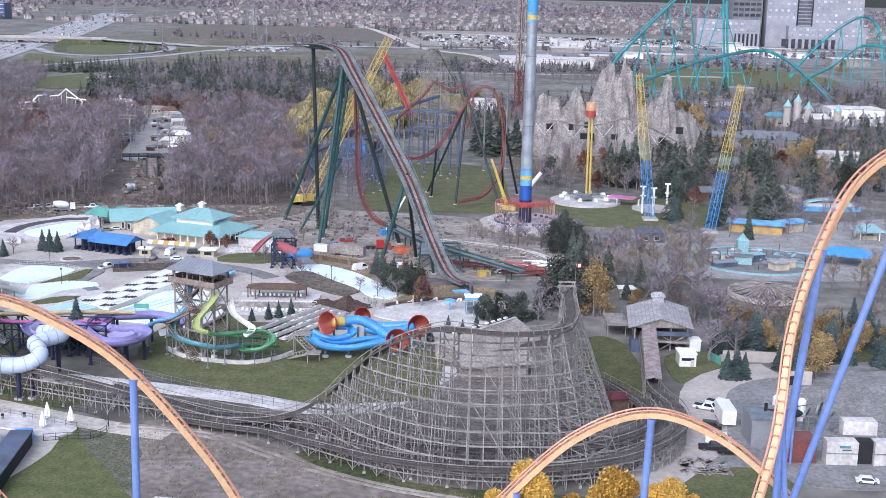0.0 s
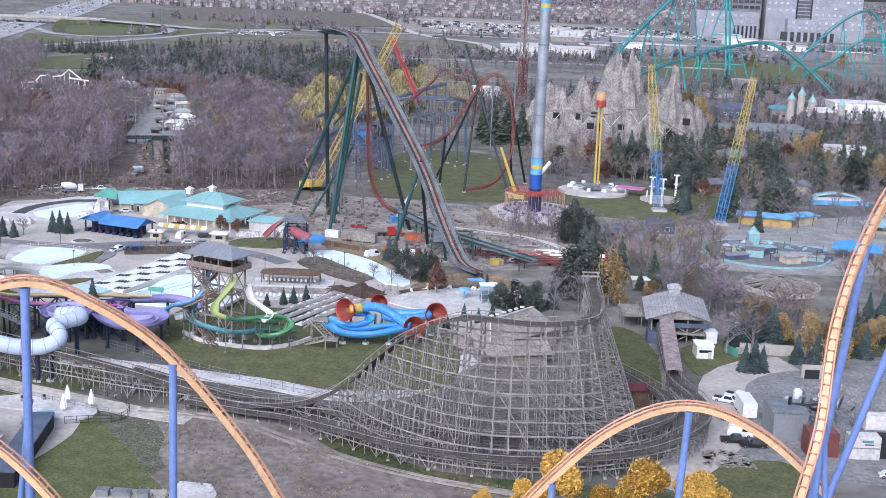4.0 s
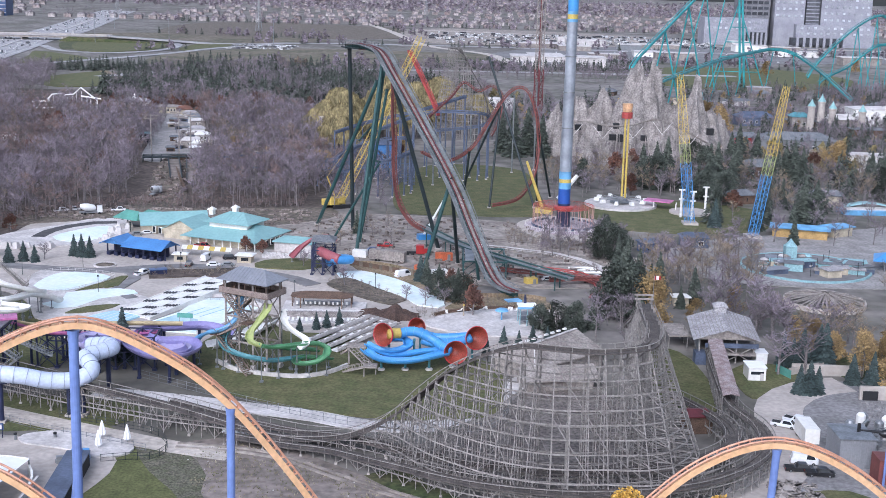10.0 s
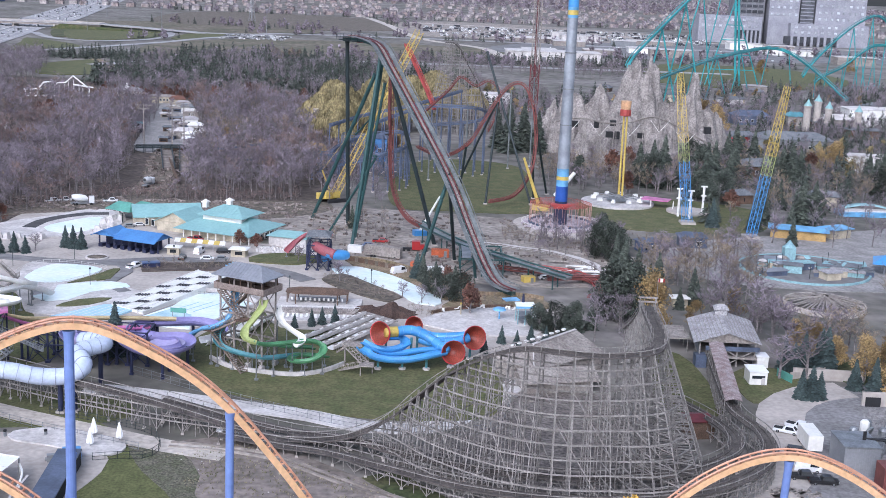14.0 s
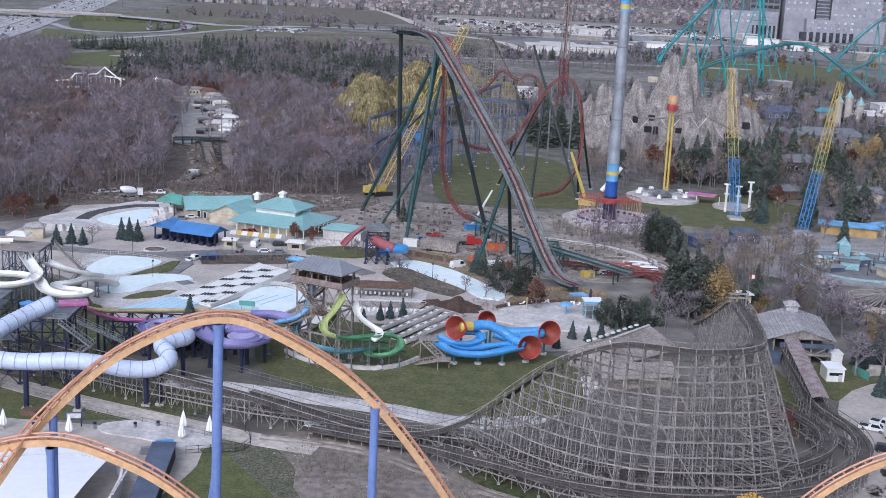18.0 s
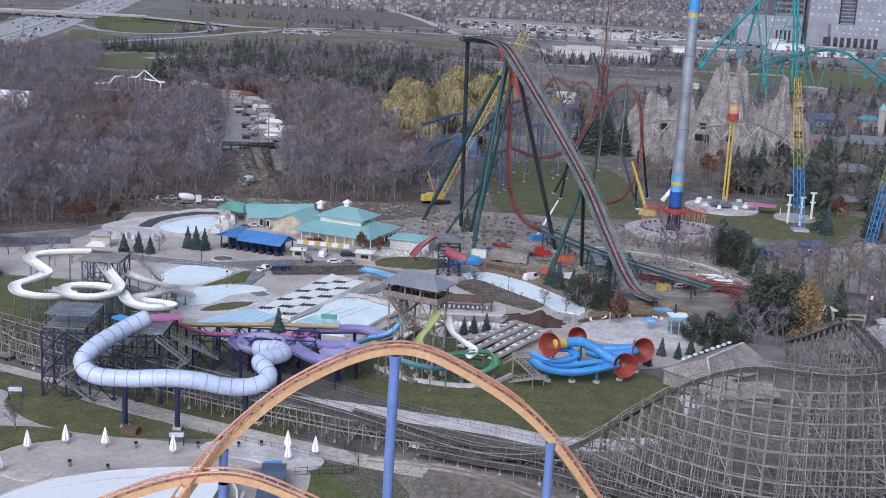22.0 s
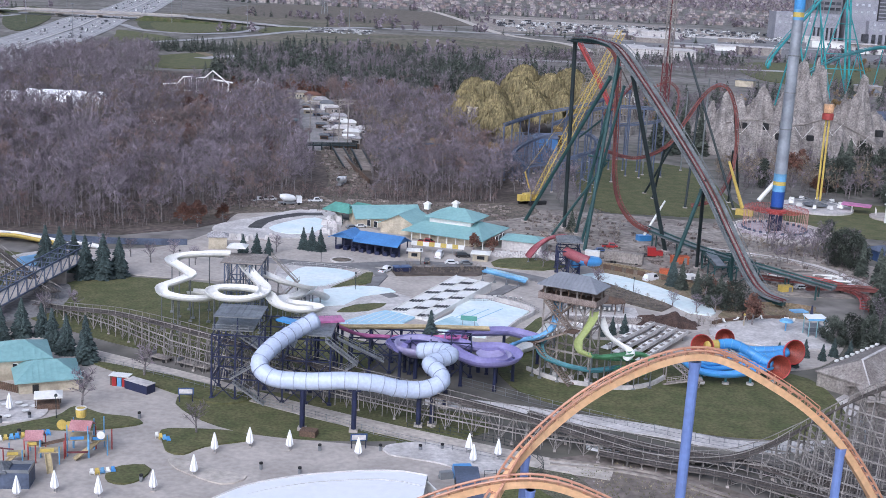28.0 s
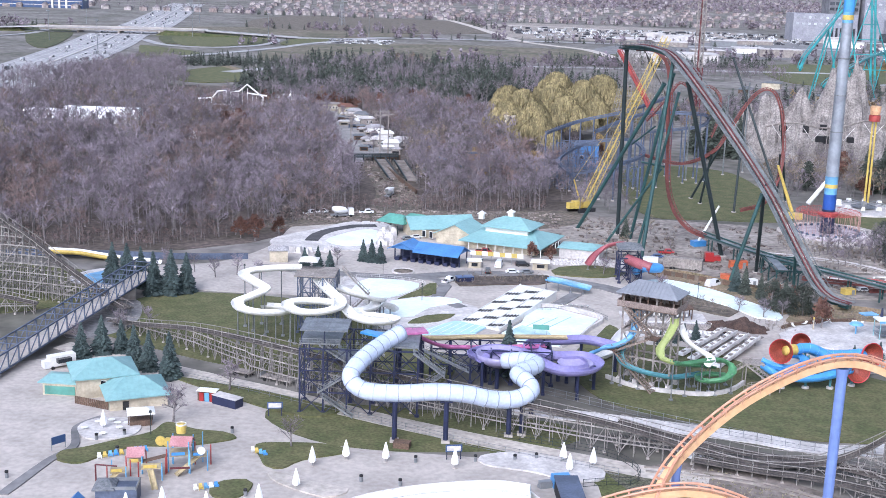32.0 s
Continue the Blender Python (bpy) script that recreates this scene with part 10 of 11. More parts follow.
for row_ in ((-189, 710, 10, 7, 5.2, 4, "glass", "slideteal", "dark glazed hall with a pale blue-grey frame", 0.3), (-157, 693, 11, 8, 4.2, 8, "weathered", "pale", "weathered two-part village hall with a pale roof", 1.6), (-150, 684, 9, 8, 4.0, -6, "pale", "white", "white-roofed food stall beside the street", 1.2),
             (-145, 700, 9, 7, 3.6, 10, "weathered", "pale", "grey stall with a pale roof", 1.4), (-206, 858, 18, 7, 4.6, 6, "cream", "weathered", "long cream building at the street end", 1.2), (-236, 878, 14, 8, 6.0, 4, "pale", "paleshingle", "pale gabled hall with a slim turret", 2.4),
             (-228, 872, 9, 7, 6.0, -8, "white", "paleshingle", "white gabled village house near the woods", 2.4), (-192, 842, 10, 8, 5.0, 12, "cream", "rusty", "cream shop under a red-brown roof", 2.0), (-184, 822, 9, 7, 4.4, 14, "pale", "paleshingle", "pale village shop beside the street", 1.8),
             (-178, 806, 8, 7, 4.2, 16, "white", "shingle", "white village shop with a grey roof", 1.8), (-172, 786, 8, 6, 4.0, 16, "weathered", "pale", "weathered village stall beside the street", 1.4), (-164, 744, 9, 7, 4.2, 12, "white", "paleshingle", "white timber stall beside the street", 1.6), (-156, 720, 8, 7, 4.0, 8, "pale", "white", "pale stall beside the street", 1.4),
             (-220, 806, 9, 7, 4.6, -6, "cream", "brownwood", "cream shop by the street", 1.8), (-222, 828, 8, 7, 4.8, -6, "white", "shingle", "white shop at the street's edge", 2.0), (-206, 752, 8, 6, 3.8, -4, "weathered", "shingle", "low weathered stall beside the street", 1.4), (-120, 640, 8, 6, 3.4, 10, "weathered", "shingle", "small grey stall in the woods", 1.4),
             (-262, 700, 7, 4, 3.2, 12, "white", "white", "small white-roofed shelter in the woods", 1.2), (-98, 700, 8, 6, 3.2, 0, "brownwood", "pale", "red-brown stall with a white roof", 1.4)):
    village_house(*row_)
sk = random.Random(91)
for k in range(16):
    y = 664 + k * 10.5
    x = -149 - (y - 664) * 0.2 - sk.uniform(0, 16) + (k % 3 == 0) * 4
    st = thing("market_stall", ("weathered stall with a pale grey roof on the street", "small brown booth with a dark roof on the street", "blue-grey stall with a weathered roof on the street", "cream stall with a pale roof on the street")[k % 4], "stall", pose(x, y, 0.14, 0, 0, sk.uniform(-20, 20)), "street stalls")
    w_, d_, h_ = sk.uniform(3, 6), sk.uniform(2.4, 4), sk.uniform(2.0, 3.0)
    part("booth", Geo().box((0, 0, h_ / 2), (w_, d_, h_)), M[("weathered", "brownwood", "bluegrey", "cream")[k % 4]], st)
    part("awning", Geo().hip((0, 0, h_), (w_, d_), 0.8, 0, 0.7, 0.6), M[("paleshingle", "shingle", "weathered", "pale")[k % 4]], st)
    part("counter", Geo().box((0, -d_ / 2 - 0.1, h_ * 0.45), (w_ * 0.7, 0.3, h_ * 0.4)), M["dark"], st)
forest("street_trees", scatter([(-150, 664), (-158, 664), (-200, 836), (-186, 836)], 13, 92), BARE, ("bark", "twig"), "thin bare trees standing on the street", "trees", (0.4, 0.7), 93)
part("turret", Geo().lathe((-234, 874, 5.6), [(1.2, 0), (1.2, 2.4), (0.1, 6)], 10), M["white"], bpy.data.objects["village_house.005"])
aw2 = thing("awning", "bright white pitched awning beside the street", "awning")
part("sheet", Geo().hip((-151.6, 676, 2.5), (6.4, 4), 0.7, 10, 0.2, 0.5), M["tent"], aw2)
for dx in (-2.8, 2.8):
    for dy in (-1.6, 1.6):
        part("post", Geo().beam((-151.6 + dx, 676 + dy, 0), (-151.6 + dx, 676 + dy, 2.7), 0.14), M["steel"], aw2)
arch = thing("stripped_ride", "pale bare timber frames of a stripped ride", "ride")
for k in range(6):
    x = -168 + k * 4.6
    part("frame", Geo().beam((x, 770, 0), (x + 2.4, 770, 9), 0.3).beam((x + 4.6, 770, 0), (x + 2.0, 770, 9), 0.3).beam((x + 0.6, 770, 4), (x + 4, 770, 4.4), 0.22), M["weathered"], arch)
low_ride = thing("mine_coaster", "low blue-grey coaster track at the wood's edge", "roller coaster")
LR = [(-130, 600, 5), (-124, 610, 8), (-116, 606, 7), (-108, 598, 5), (-100, 600, 6), (-96, 610, 8), (-104, 622, 9), (-118, 622, 7)]
steel_track(low_ride, LR, (0.35, 0.35), 0.6, 0.16, ("bluegrey", "weathered"), step=2.0, tie=3.0)
for p, d in even(smooth_line(LR, 2), 5):
    part("column", Geo().rod((p.x, p.y, 0), (p.x, p.y, p.z - 0.8), 0.22, n=6), M["weathered"], low_ride)
tr = thing("retaining_wall", "dark brown timber retaining wall in a trench", "wall")
part("face", Geo().beam((-149, 614, 1.2), (-130, 548, 1.0), 0.6, 2.6), M["brownwood"], tr)
part("face", Geo().beam((-157, 642, 1.4), (-143, 645, 1.4), 0.6, 3.0), M["brownwood"], tr)
for x, y, sx in ((-332, 760, 46), (-368, 756, 20)):
    wb = thing("arena_hall", "long white vaulted hall among bare trees", "building")
    g = Geo()
    for i in range(9):
        a = math.pi * i / 8
        for e in (-1, 1):
            g.v.append((x + e * sx / 2, y - 9 * math.cos(a), 2 + (7.4 if sx > 30 else 6) * math.sin(a)))
    g.f = [(2 * i, 2 * i + 1, 2 * i + 3, 2 * i + 2) for i in range(8)] + [tuple(range(0, 18, 2)), tuple(range(17, 0, -2))]
    part("vault", g, M["tent"], wb)
    part("wall", Geo().box((x, y, 1.5), (sx, 18, 3)), M["pale"], wb)
pk = thing("pinnacle_frame", "white steel coaster frame rising out of the treetops", "roller coaster")
for line_ in ([(-285, 10.6), (-273.7, 11.6)], [(-276.1, 7), (-276.1, 11), (-272.1, 15.7), (-266.5, 16.3), (-266.5, 6)], [(-258, 16.1), (-263.6, 15.6), (-263.6, 8), (-260, 0)], [(-258, 16.1), (-253, 20.6), (-242.6, 12.5), (-243, 0)], [(-285, 6.4), (-262, 7.4)], [(-253, 15), (-240, 13.5)]):
    part("tube", Geo().sweep([Vector((x, 811, z)) for x, z in line_], circle(0.5, 7)), M["white"], pk)
for k in range(14):
    x = -284 + k * 3.1
    part("column", Geo().rod((x, 811 + (k % 3), 0), (x, 811 + (k % 3), (10, 11, 10, 14, 15, 14, 13, 14, 15, 18, 18, 15, 13, 11)[k]), 0.28, n=6), M["pale"], pk)
    part("brace", Geo().beam((x, 811, 4), (x + 3.1, 811, 9), 0.25), M["pale"], pk)
stk = thing("twin_stacks", "pair of brown ride towers beside willows", "tower")
for x in (-90, -86):
    part("stack", Geo().box((x, 747, 7.5), (2.6, 2.6, 15)), M["weathered"], stk)

# ---- dive coaster platform, curved track and river fence ----
plt = thing("brake_platform", "dark green steel service platform under the lift track", "platform")
for x in (-8, -1, 6):
    for y in (402, 412, 422):
        part("column", Geo().beam((x, y, 0), (x, y, 6), 0.4), M["green"], plt)
for y in (402, 412, 422):
    part("girder", Geo().beam((-8.4, y, 6), (6.4, y, 6), 0.35, 0.5), M["green"], plt)
    part("cross_brace", Geo().beam((-8, y, 0.4), (-1, y, 6), 0.25).beam((-1, y, 0.4), (6, y, 6), 0.25), M["green"], plt)
for x in (-8, -1, 6):
    part("girder", Geo().beam((x, 402, 6), (x, 422, 6), 0.35, 0.5), M["green"], plt)
part("walkway", Geo().box((-6, 412, 6.4), (3, 21, 0.2)), M["steel"], plt)
curve = thing("curved_track", "rust-brown curving coaster track lying near the ground", "roller coaster")
steel_track(curve, [(2, 408, 2.6), (12, 405, 2.4), (22, 404, 2.2), (31, 400, 2.0), (36, 388, 2.0), (33, 375, 1.8)], (0.3, 0.3), 0.8, 0.2, ("rust", "rust"), tie=2.4)
pipes = random.Random(9)
for k in range(14):
    pp = thing("steel_pipe", "loose pale steel tube on the building site", "pipe", None, "site pipes")
    x, y, a_ = 10 + pipes.uniform(0, 26), 412 + pipes.uniform(0, 14), pipes.uniform(-0.5, 0.4)
    part("tube", Geo().rod((x, y, 0.9), (x + 7 * math.cos(a_), y + 7 * math.sin(a_), 0.9), 0.35, n=8), M["white"] if k % 3 else M["weathered"], pp)
railing("board_fence", [(-46, 417), (-36, 416), (-22, 404), (-9, 386), (-4, 378), (10, 378), (18, 374)], 1.6, "tan", "brown boarded fence along the site", 2.5, True, True)

# ---- tufts and stones on the bare field ----
fd = random.Random(15)
FIELD = [(-64, 192), (56, 184), (50, 213), (20, 217), (-10, 222), (-30, 236), (-48, 250), (-60, 253), (-70, 244), (-60, 226)]
tuft, pebble = Geo(), Geo()
while len(tuft.v) < 2600 * 9:
    x, y = fd.uniform(-72, 56), fd.uniform(184, 254)
    if not inside((x, y), FIELD) or noise.noise(Vector((x / 9, y / 9, 2))) < -0.05:
        continue
    for k in range(3):
        a, w_ = fd.uniform(0, 6.283), fd.uniform(0.12, 0.3)
        u = Vector((math.cos(a), math.sin(a), 0)) * w_
        tuft.add([Vector((x, y, 0.08)) - u * 0.6, Vector((x, y, 0.08)) + u * 0.6, Vector((x, y, fd.uniform(0.25, 0.6))) + u], [(0, 1, 2)])
for k in range(110):
    x, y = fd.uniform(-72, 56), fd.uniform(184, 254)
    if inside((x, y), FIELD):
        w_ = fd.uniform(0.1, 0.4)
        pebble.box((x, y, 0.12), (w_, w_ * 0.8, w_ * 0.6), fd.uniform(0, 90), 0.6)
stuff("dry_tufts", tuft, leafy("dry_straw", (0.300, 0.260, 0.170), (0.140, 0.135, 0.070), 0.4, 5), "dry grass tufts on the bare field", "grass")
stuff("field_stones", pebble, M["pale"], "pale stones on the bare field", "stones")
for off in (0, 2.2):
    strip("wheel_rut", [(-70, 250 + off), (-50, 246 + off), (-30, 232 + off), (-8, 220 + off * 0.7), (20, 212 + off * 0.6), (48, 209 + off * 0.5)], 0.7, 0.10, "mud", "wheel rut across bare earth", "track")

# ---- bridge, masts and ramps where the village street ends ----
fb = thing("timber_bridge", "dark timber footbridge at the end of the village street", "bridge")
part("deck", Geo().beam((-170, 634, 2.6), (-144, 641, 2.6), 3.0, 0.5, True), M["darkpost"], fb, "dark plank deck")
for s in (-1.4, 1.4):
    part("railing", Geo().beam((-170, 634 + s, 3.9), (-144, 641 + s, 3.9), 0.25, 0.25, True).beam((-170, 634 + s, 3.3), (-144, 641 + s, 3.3), 0.2, 0.2, True), M["darkpost"], fb)
    for k in range(7):
        part("post", Geo().rod((-170 + 26 * k / 6, 634 + 7 * k / 6 + s, 0), (-170 + 26 * k / 6, 634 + 7 * k / 6 + s, 4.0), 0.18), M["darkpost"], fb)
for x, y, h in ((-153.9, 646.8, 25.0), (-169.3, 650.0, 23.0), (-150.5, 660, 24.0)):
    pl = thing("utility_pole", "tall weathered timber pole with cross-arms beside the street", "utility pole", pose(x, y, 0.1), "street poles")
    part("shaft", Geo().rod((0, 0, 0), (0, 0, h), 0.36, 0.22), M["weathered"], pl)
    for dz, w_ in ((0.6, 4.4), (2.4, 3.2)):
        part("cross_arm", Geo().beam((-w_, 0, h - dz), (w_, 0, h - dz), 0.3, 0.3, True), M["weathered"], pl)
    for s in (-1, 1):
        part("brace", Geo().rod((0, 0, h - 3.4), (3.4 * s, 0, h - 0.8), 0.12), M["weathered"], pl)
for x, y, rz in ((-147, 604, 14), (-138, 602, 12)):
    sl = thing("timber_ramp", "long dark-edged timber ramp on the cleared ground", "ramp", pose(x, y, 0.1, 0, 0, rz), "village ramps")
    part("slab", Geo().beam((0, -22, 0.3), (0, 20, 3.4), 5.2, 0.4, True), M["earth"], sl)
    for s in (-2.7, 2.7):
        part("kerb", Geo().beam((s, -22, 0.7), (s, 20, 3.9), 0.5, 0.9, True), M["darkpost"], sl)
    for dy in (-8, 4, 16):
        part("trestle", Geo().box((0, dy, (dy + 22) * 0.035), (5, 0.4, (dy + 22) * 0.07)), M["weathered"], sl)
for x, y in ((-86.6, 722), (-82.6, 723)):
    sp = thing("flume_column", "pale ribbed concrete column beside the willows", "column", pose(x, y, 0.1), "columns by the willows")
    part("shaft", Geo().lathe((0, 0, 0), [(1.4, 0), (1.2, 1.0), (1.2, 14.5), (1.5, 15), (1.5, 16)], 12), M["cream"], sp)
    part("base", Geo().box((0, 0, 0.9), (3.6, 3.6, 1.8)), M["brownwood"], sp)
rw = thing("river_wall", "curved pale stone bank of a drained ride channel", "wall")
part("wall", Geo().sweep(smooth_line([(-130, 612, 1), (-127, 602, 1), (-115.4, 592, 1), (-105, 589, 1), (-97, 593, 1), (-92, 604, 1)], 2), [(-0.8, -1), (0.8, -1), (0.5, 0.9), (-0.5, 0.9)]), M["stone"], rw)

# ---- curved path below the swing ride ----
WALK = [(-2, 452), (8.2, 449), (15.9, 445.3), (25.4, 441), (32.2, 434), (37.5, 425.2), (41.3, 412.8), (46, 398)]
strip("curved_path", WALK, 5.0, 0.26, "pale", "pale curved park path below the swing ride", "path")
for s, hh in ((-3.0, 1.0), (3.0, 0.7)):
    fe = thing("path_fence", "low weathered rail fence along the curved path", "fence", None, "path fences")
    fl = smooth_line([(x + s * 0.62, y + s * 0.78, 0.2) for x, y in WALK], 2.4)
    for a, b in zip(fl, fl[1:]):
        part("rail", Geo().beam(a + Vector((0, 0, hh)), b + Vector((0, 0, hh)), 0.18, 0.3, True).beam(a + Vector((0, 0, hh * 0.5)), b + Vector((0, 0, hh * 0.5)), 0.14, 0.2, True), M["weathered"], fe)
        part("post", Geo().rod(a, a + Vector((0, 0, hh + 0.2)), 0.14), M["weathered"], fe)
forest("hedge_shrubs", scatter([(8, 468), (14, 486), (20, 466), (33, 456), (44, 462), (47, 452), (36, 443), (24, 448), (10, 456)], 2.6, 151), LITE, ("bark", "straw"), "brown shrubs between the swing ride and the path", "shrubs", (0.14, 0.28), 152)
forest("site_trees", scatter([(-62, 446), (-50, 436), (-30, 452), (-20, 486), (-50, 500), (-70, 480)], 11, 161), LITE, ("bark", "straw"), "thin tan trees and shrubs on the site", "trees", (0.25, 0.6), 162)
forest("site_bushes", scatter([(36, 420), (44, 416), (50, 390), (42, 384), (38, 400)], 3.2, 153), LITE, ("bark", "russet"), "reddish bushes by the end of the track", "shrubs", (0.16, 0.34), 154)
rl = thing("red_track_end", "curved red coaster track near the ground", "track")
RT = smooth_line([(12, 412, 2.4), (24.2, 408.8, 2.2), (30.9, 404.9, 2.0), (34.8, 396.4, 1.8), (34.9, 386.3, 1.6), (31.6, 375, 1.6)], 1.6)
for s in (-1, 1):
    part("rail", Geo().sweep(RT, circle(0.22, 6, s * 1.2, 0.2)), M["red"], rl)
for a, b in zip(RT[::2], RT[1::2]):
    d_ = (b - a).normalized().cross(Vector((0, 0, 1))) * 1.3
    part("tie", Geo().beam(a - d_, a + d_, 0.3, 0.3, True), M["red"], rl)
    part("post", Geo().rod((a.x, a.y, 0), (a.x, a.y, a.z), 0.2), M["steel"], rl)

for x, y, w_, h_ in ((-66, 207.6, 2.2, 1.2), (-62.6, 208, 3.2, 0.9), (-58.4, 207, 2.0, 1.3)):
    cb = thing("service_cabinet", "low grey steel service cabinet on a concrete pad", "cabinet", pose(x, y, 0.14), "service cabinets")
    part("body", Geo().box((0, 0, h_ / 2), (w_, 1.6, h_)), M["cargrey"], cb)
    part("lid", Geo().box((0, 0, h_ + 0.06), (w_ + 0.2, 1.8, 0.12)), M["steel"], cb)

# ---- undergrowth and site clutter ----
forest("undergrowth", scatter([(-300, 426), (-210, 430), (-182, 466), (-152, 504), (-104, 511), (-72, 519), (-72, 536), (-104, 532), (-156, 524), (-192, 482), (-216, 448), (-300, 444)], 3.0, 61), LITE, ("bark", "russet"), "reddish shrubs at the edge of the woods", "shrubs", (0.16, 0.36), 62)
forest("street_shrubs", scatter([(-146, 690), (-138, 696), (-166, 800), (-184, 860), (-176, 800), (-154, 740)], 11, 63) + scatter([(-200, 720), (-194, 716), (-206, 780), (-224, 850), (-236, 860), (-220, 800)], 6, 65) + scatter([(-245, 895), (-195, 880), (-195, 930), (-250, 930)], 8, 67) + scatter([(-188, 676), (-176, 676), (-192, 780), (-206, 850), (-222, 850), (-206, 780)], 5.4, 68), BARE, ("bark", "twig"), "thin bare trees beside the village street", "trees", (0.35, 0.9), 64)
SITE = [(-70, 442), (-46, 424), (-32, 408), (-10, 398), (18, 398), (20, 420), (4, 440), (0, 460), (2, 496), (-60, 506), (-78, 488)]
sr = random.Random(71)
heap = Geo()
for k in range(330):
    x, y = sr.uniform(-80, 20), sr.uniform(394, 508)
    if inside((x, y), SITE):
        heap.box((x, y, 0.4), (sr.uniform(0.3, 3.2), sr.uniform(0.3, 1.2), sr.uniform(0.3, 1.2)), sr.uniform(0, 180), sr.choice((1, 0.7)))
for k in range(420):
    x, y = sr.uniform(-164, -124), sr.uniform(520, 648)
    if inside((x, y), [(-146, 506), (-128, 516), (-128, 540), (-140, 590), (-148, 645), (-162, 648), (-156, 600), (-148, 550)]):
        heap.box((x, y, 0.5), (sr.uniform(0.5, 4), sr.uniform(0.4, 1.6), sr.uniform(0.4, 1.5)), sr.uniform(0, 180), 0.8)
stuff("site_clutter_heaps", heap, material("mixed_site_clutter", (0.30, 0.25, 0.22), 0.85, size=3, tint=(0.11, 0.085, 0.072), fine=0.35, spread=0.4), "timber, pipes and crates strewn over the site", "materials")

# ---- shrubs in the planting beds, loungers on the deck ----
forest("bed_shrubs", scatter([(-52, 390), (-46, 398), (-36, 386), (-26, 372), (-30, 366), (-42, 376)], 2.4, 101) + scatter([(-109, 402), (-96, 404), (-81, 407), (-84, 397), (-98, 395), (-109, 392)], 2.2, 102) + scatter([(-9, 373), (2, 377), (16, 374), (18, 366), (6, 362), (-7, 365)], 2.6, 103) + scatter([(-24, 362), (-14, 360), (-14, 352), (-22, 350)], 2.4, 104) + scatter([(14, 474), (30, 458), (54, 462), (62, 478), (58, 486), (46, 470), (32, 464), (20, 480)], 2.4, 105), LITE, ("bark", "straw"), "dry brown shrubs in planting beds", "shrubs", (0.09, 0.2), 106)
lounger = thing("sun_lounger", "white slatted sun lounger on the pool deck", "lounger", pose(-60, 353, 0.3, 0, 0, 10), "loungers round the bar")
for k in range(7):
    part("slat", Geo().box((0, -0.85 + k * 0.2, 0.42), (0.7, 0.15, 0.05)), M["white"], lounger)
part("backrest", Geo().add([(-0.35, 0.5, 0.42), (0.35, 0.5, 0.42), (0.35, 1.1, 0.95), (-0.35, 1.1, 0.95), (-0.35, 0.55, 0.37), (0.35, 0.55, 0.37), (0.35, 1.15, 0.9), (-0.35, 1.15, 0.9)], [(0, 1, 2, 3), (7, 6, 5, 4), (0, 4, 5, 1), (1, 5, 6, 2), (2, 6, 7, 3), (3, 7, 4, 0)]), M["white"], lounger)
for x in (-0.32, 0.32):
    for y in (-0.8, 0.6):
        part("leg", Geo().beam((x, y, 0), (x, y, 0.42), 0.07), M["steel"], lounger)
for k in range(1, 38):
    if k < 18:
        x, y, a = -60 + k * 1.3, 346.0 + 0.5 * math.sin(k * 2.3), 8 * math.sin(k * 1.7)
    elif k < 26:
        x, y, a = (-13.5, -9.6, -6.4, -3.0, -1.6, 4.6, 5.8, 7.2)[k - 18], (357.6, 360.4, 361.4, 362.4, 363, 362.8, 362.4, 362)[k - 18], -20 + 30 * math.sin(k * 2.9)
    else:
        x, y, a = -90.5 + (k - 24) * 1.5, 371.2 + 0.4 * math.sin(k), 170 + 8 * math.sin(k * 1.3)
    copy_thing(lounger, pose(x, y, 0.36, 0, 0, a))
pad = thing("splash_shelter", "blue and white roofed play tower on the splash pad", "play tower")
for x, y in ((7.4, 347), (11.6, 347.4), (7.0, 351), (11.2, 351.4), (9.4, 346.4)):
    part("post", Geo().rod((x, y, 0.3), (x, y, 5.6), 0.16), M["boatblue"], pad)
part("lower_roof", Geo().box((9.5, 349, 5.8), (5.4, 5.6, 0.35), 5), M["tent"], pad, "white slab roof with a blue edge")
part("roof_edge", Geo().box((9.5, 346.2, 5.8), (5.6, 0.25, 0.55), 5), M["skyblue"], pad)
part("upper_roof", Geo().box((5.6, 352.4, 6.4), (4.4, 3.0, 0.3), 20), M["skyblue"], pad, "sky blue side roof")
part("mast", Geo().rod((9.0, 351.6, 5.8), (9.0, 351.6, 8.4), 0.5, 0.25), M["navy"], pad)
for z in (2.0, 3.4):
    part("platform", Geo().box((9.3, 349.2, z), (4.2, 4.0, 0.15), 5), M["steel"], pad)
chute(pad, "slide", [(11.6, 347.6, 3.4), (13.4, 346.6, 2.4), (15.2, 345.8, 0.7)], 1.1, "white", "white slide")
mush = thing("water_mushroom", "light blue spray mushroom on the splash pad", "fountain")
part("pole", Geo().rod((2.4, 352, 0.3), (2.4, 352, 3.2), 0.22), M["skyblue"], mush)
part("cap", Geo().lathe((2.4, 352, 3.2), [(0.2, 0), (2.0, 0.1), (1.6, 0.6), (0.05, 0.9)], 16), M["skyblue"], mush, "light blue cap")
hedge = thing("planter_kerb", "dark red-brown planter kerb round the splash pad", "kerb")
part("kerb", Geo().sweep(smooth_line([(-17, 356, 0.7), (-13, 359.6, 0.7), (-7, 362.6, 0.7), (0, 365, 0.7), (7, 366.6, 0.7)], 1.5), [(-0.4, -0.6), (0.4, -0.6), (0.4, 0.3), (-0.4, 0.3)]), M["brownwood"], hedge)
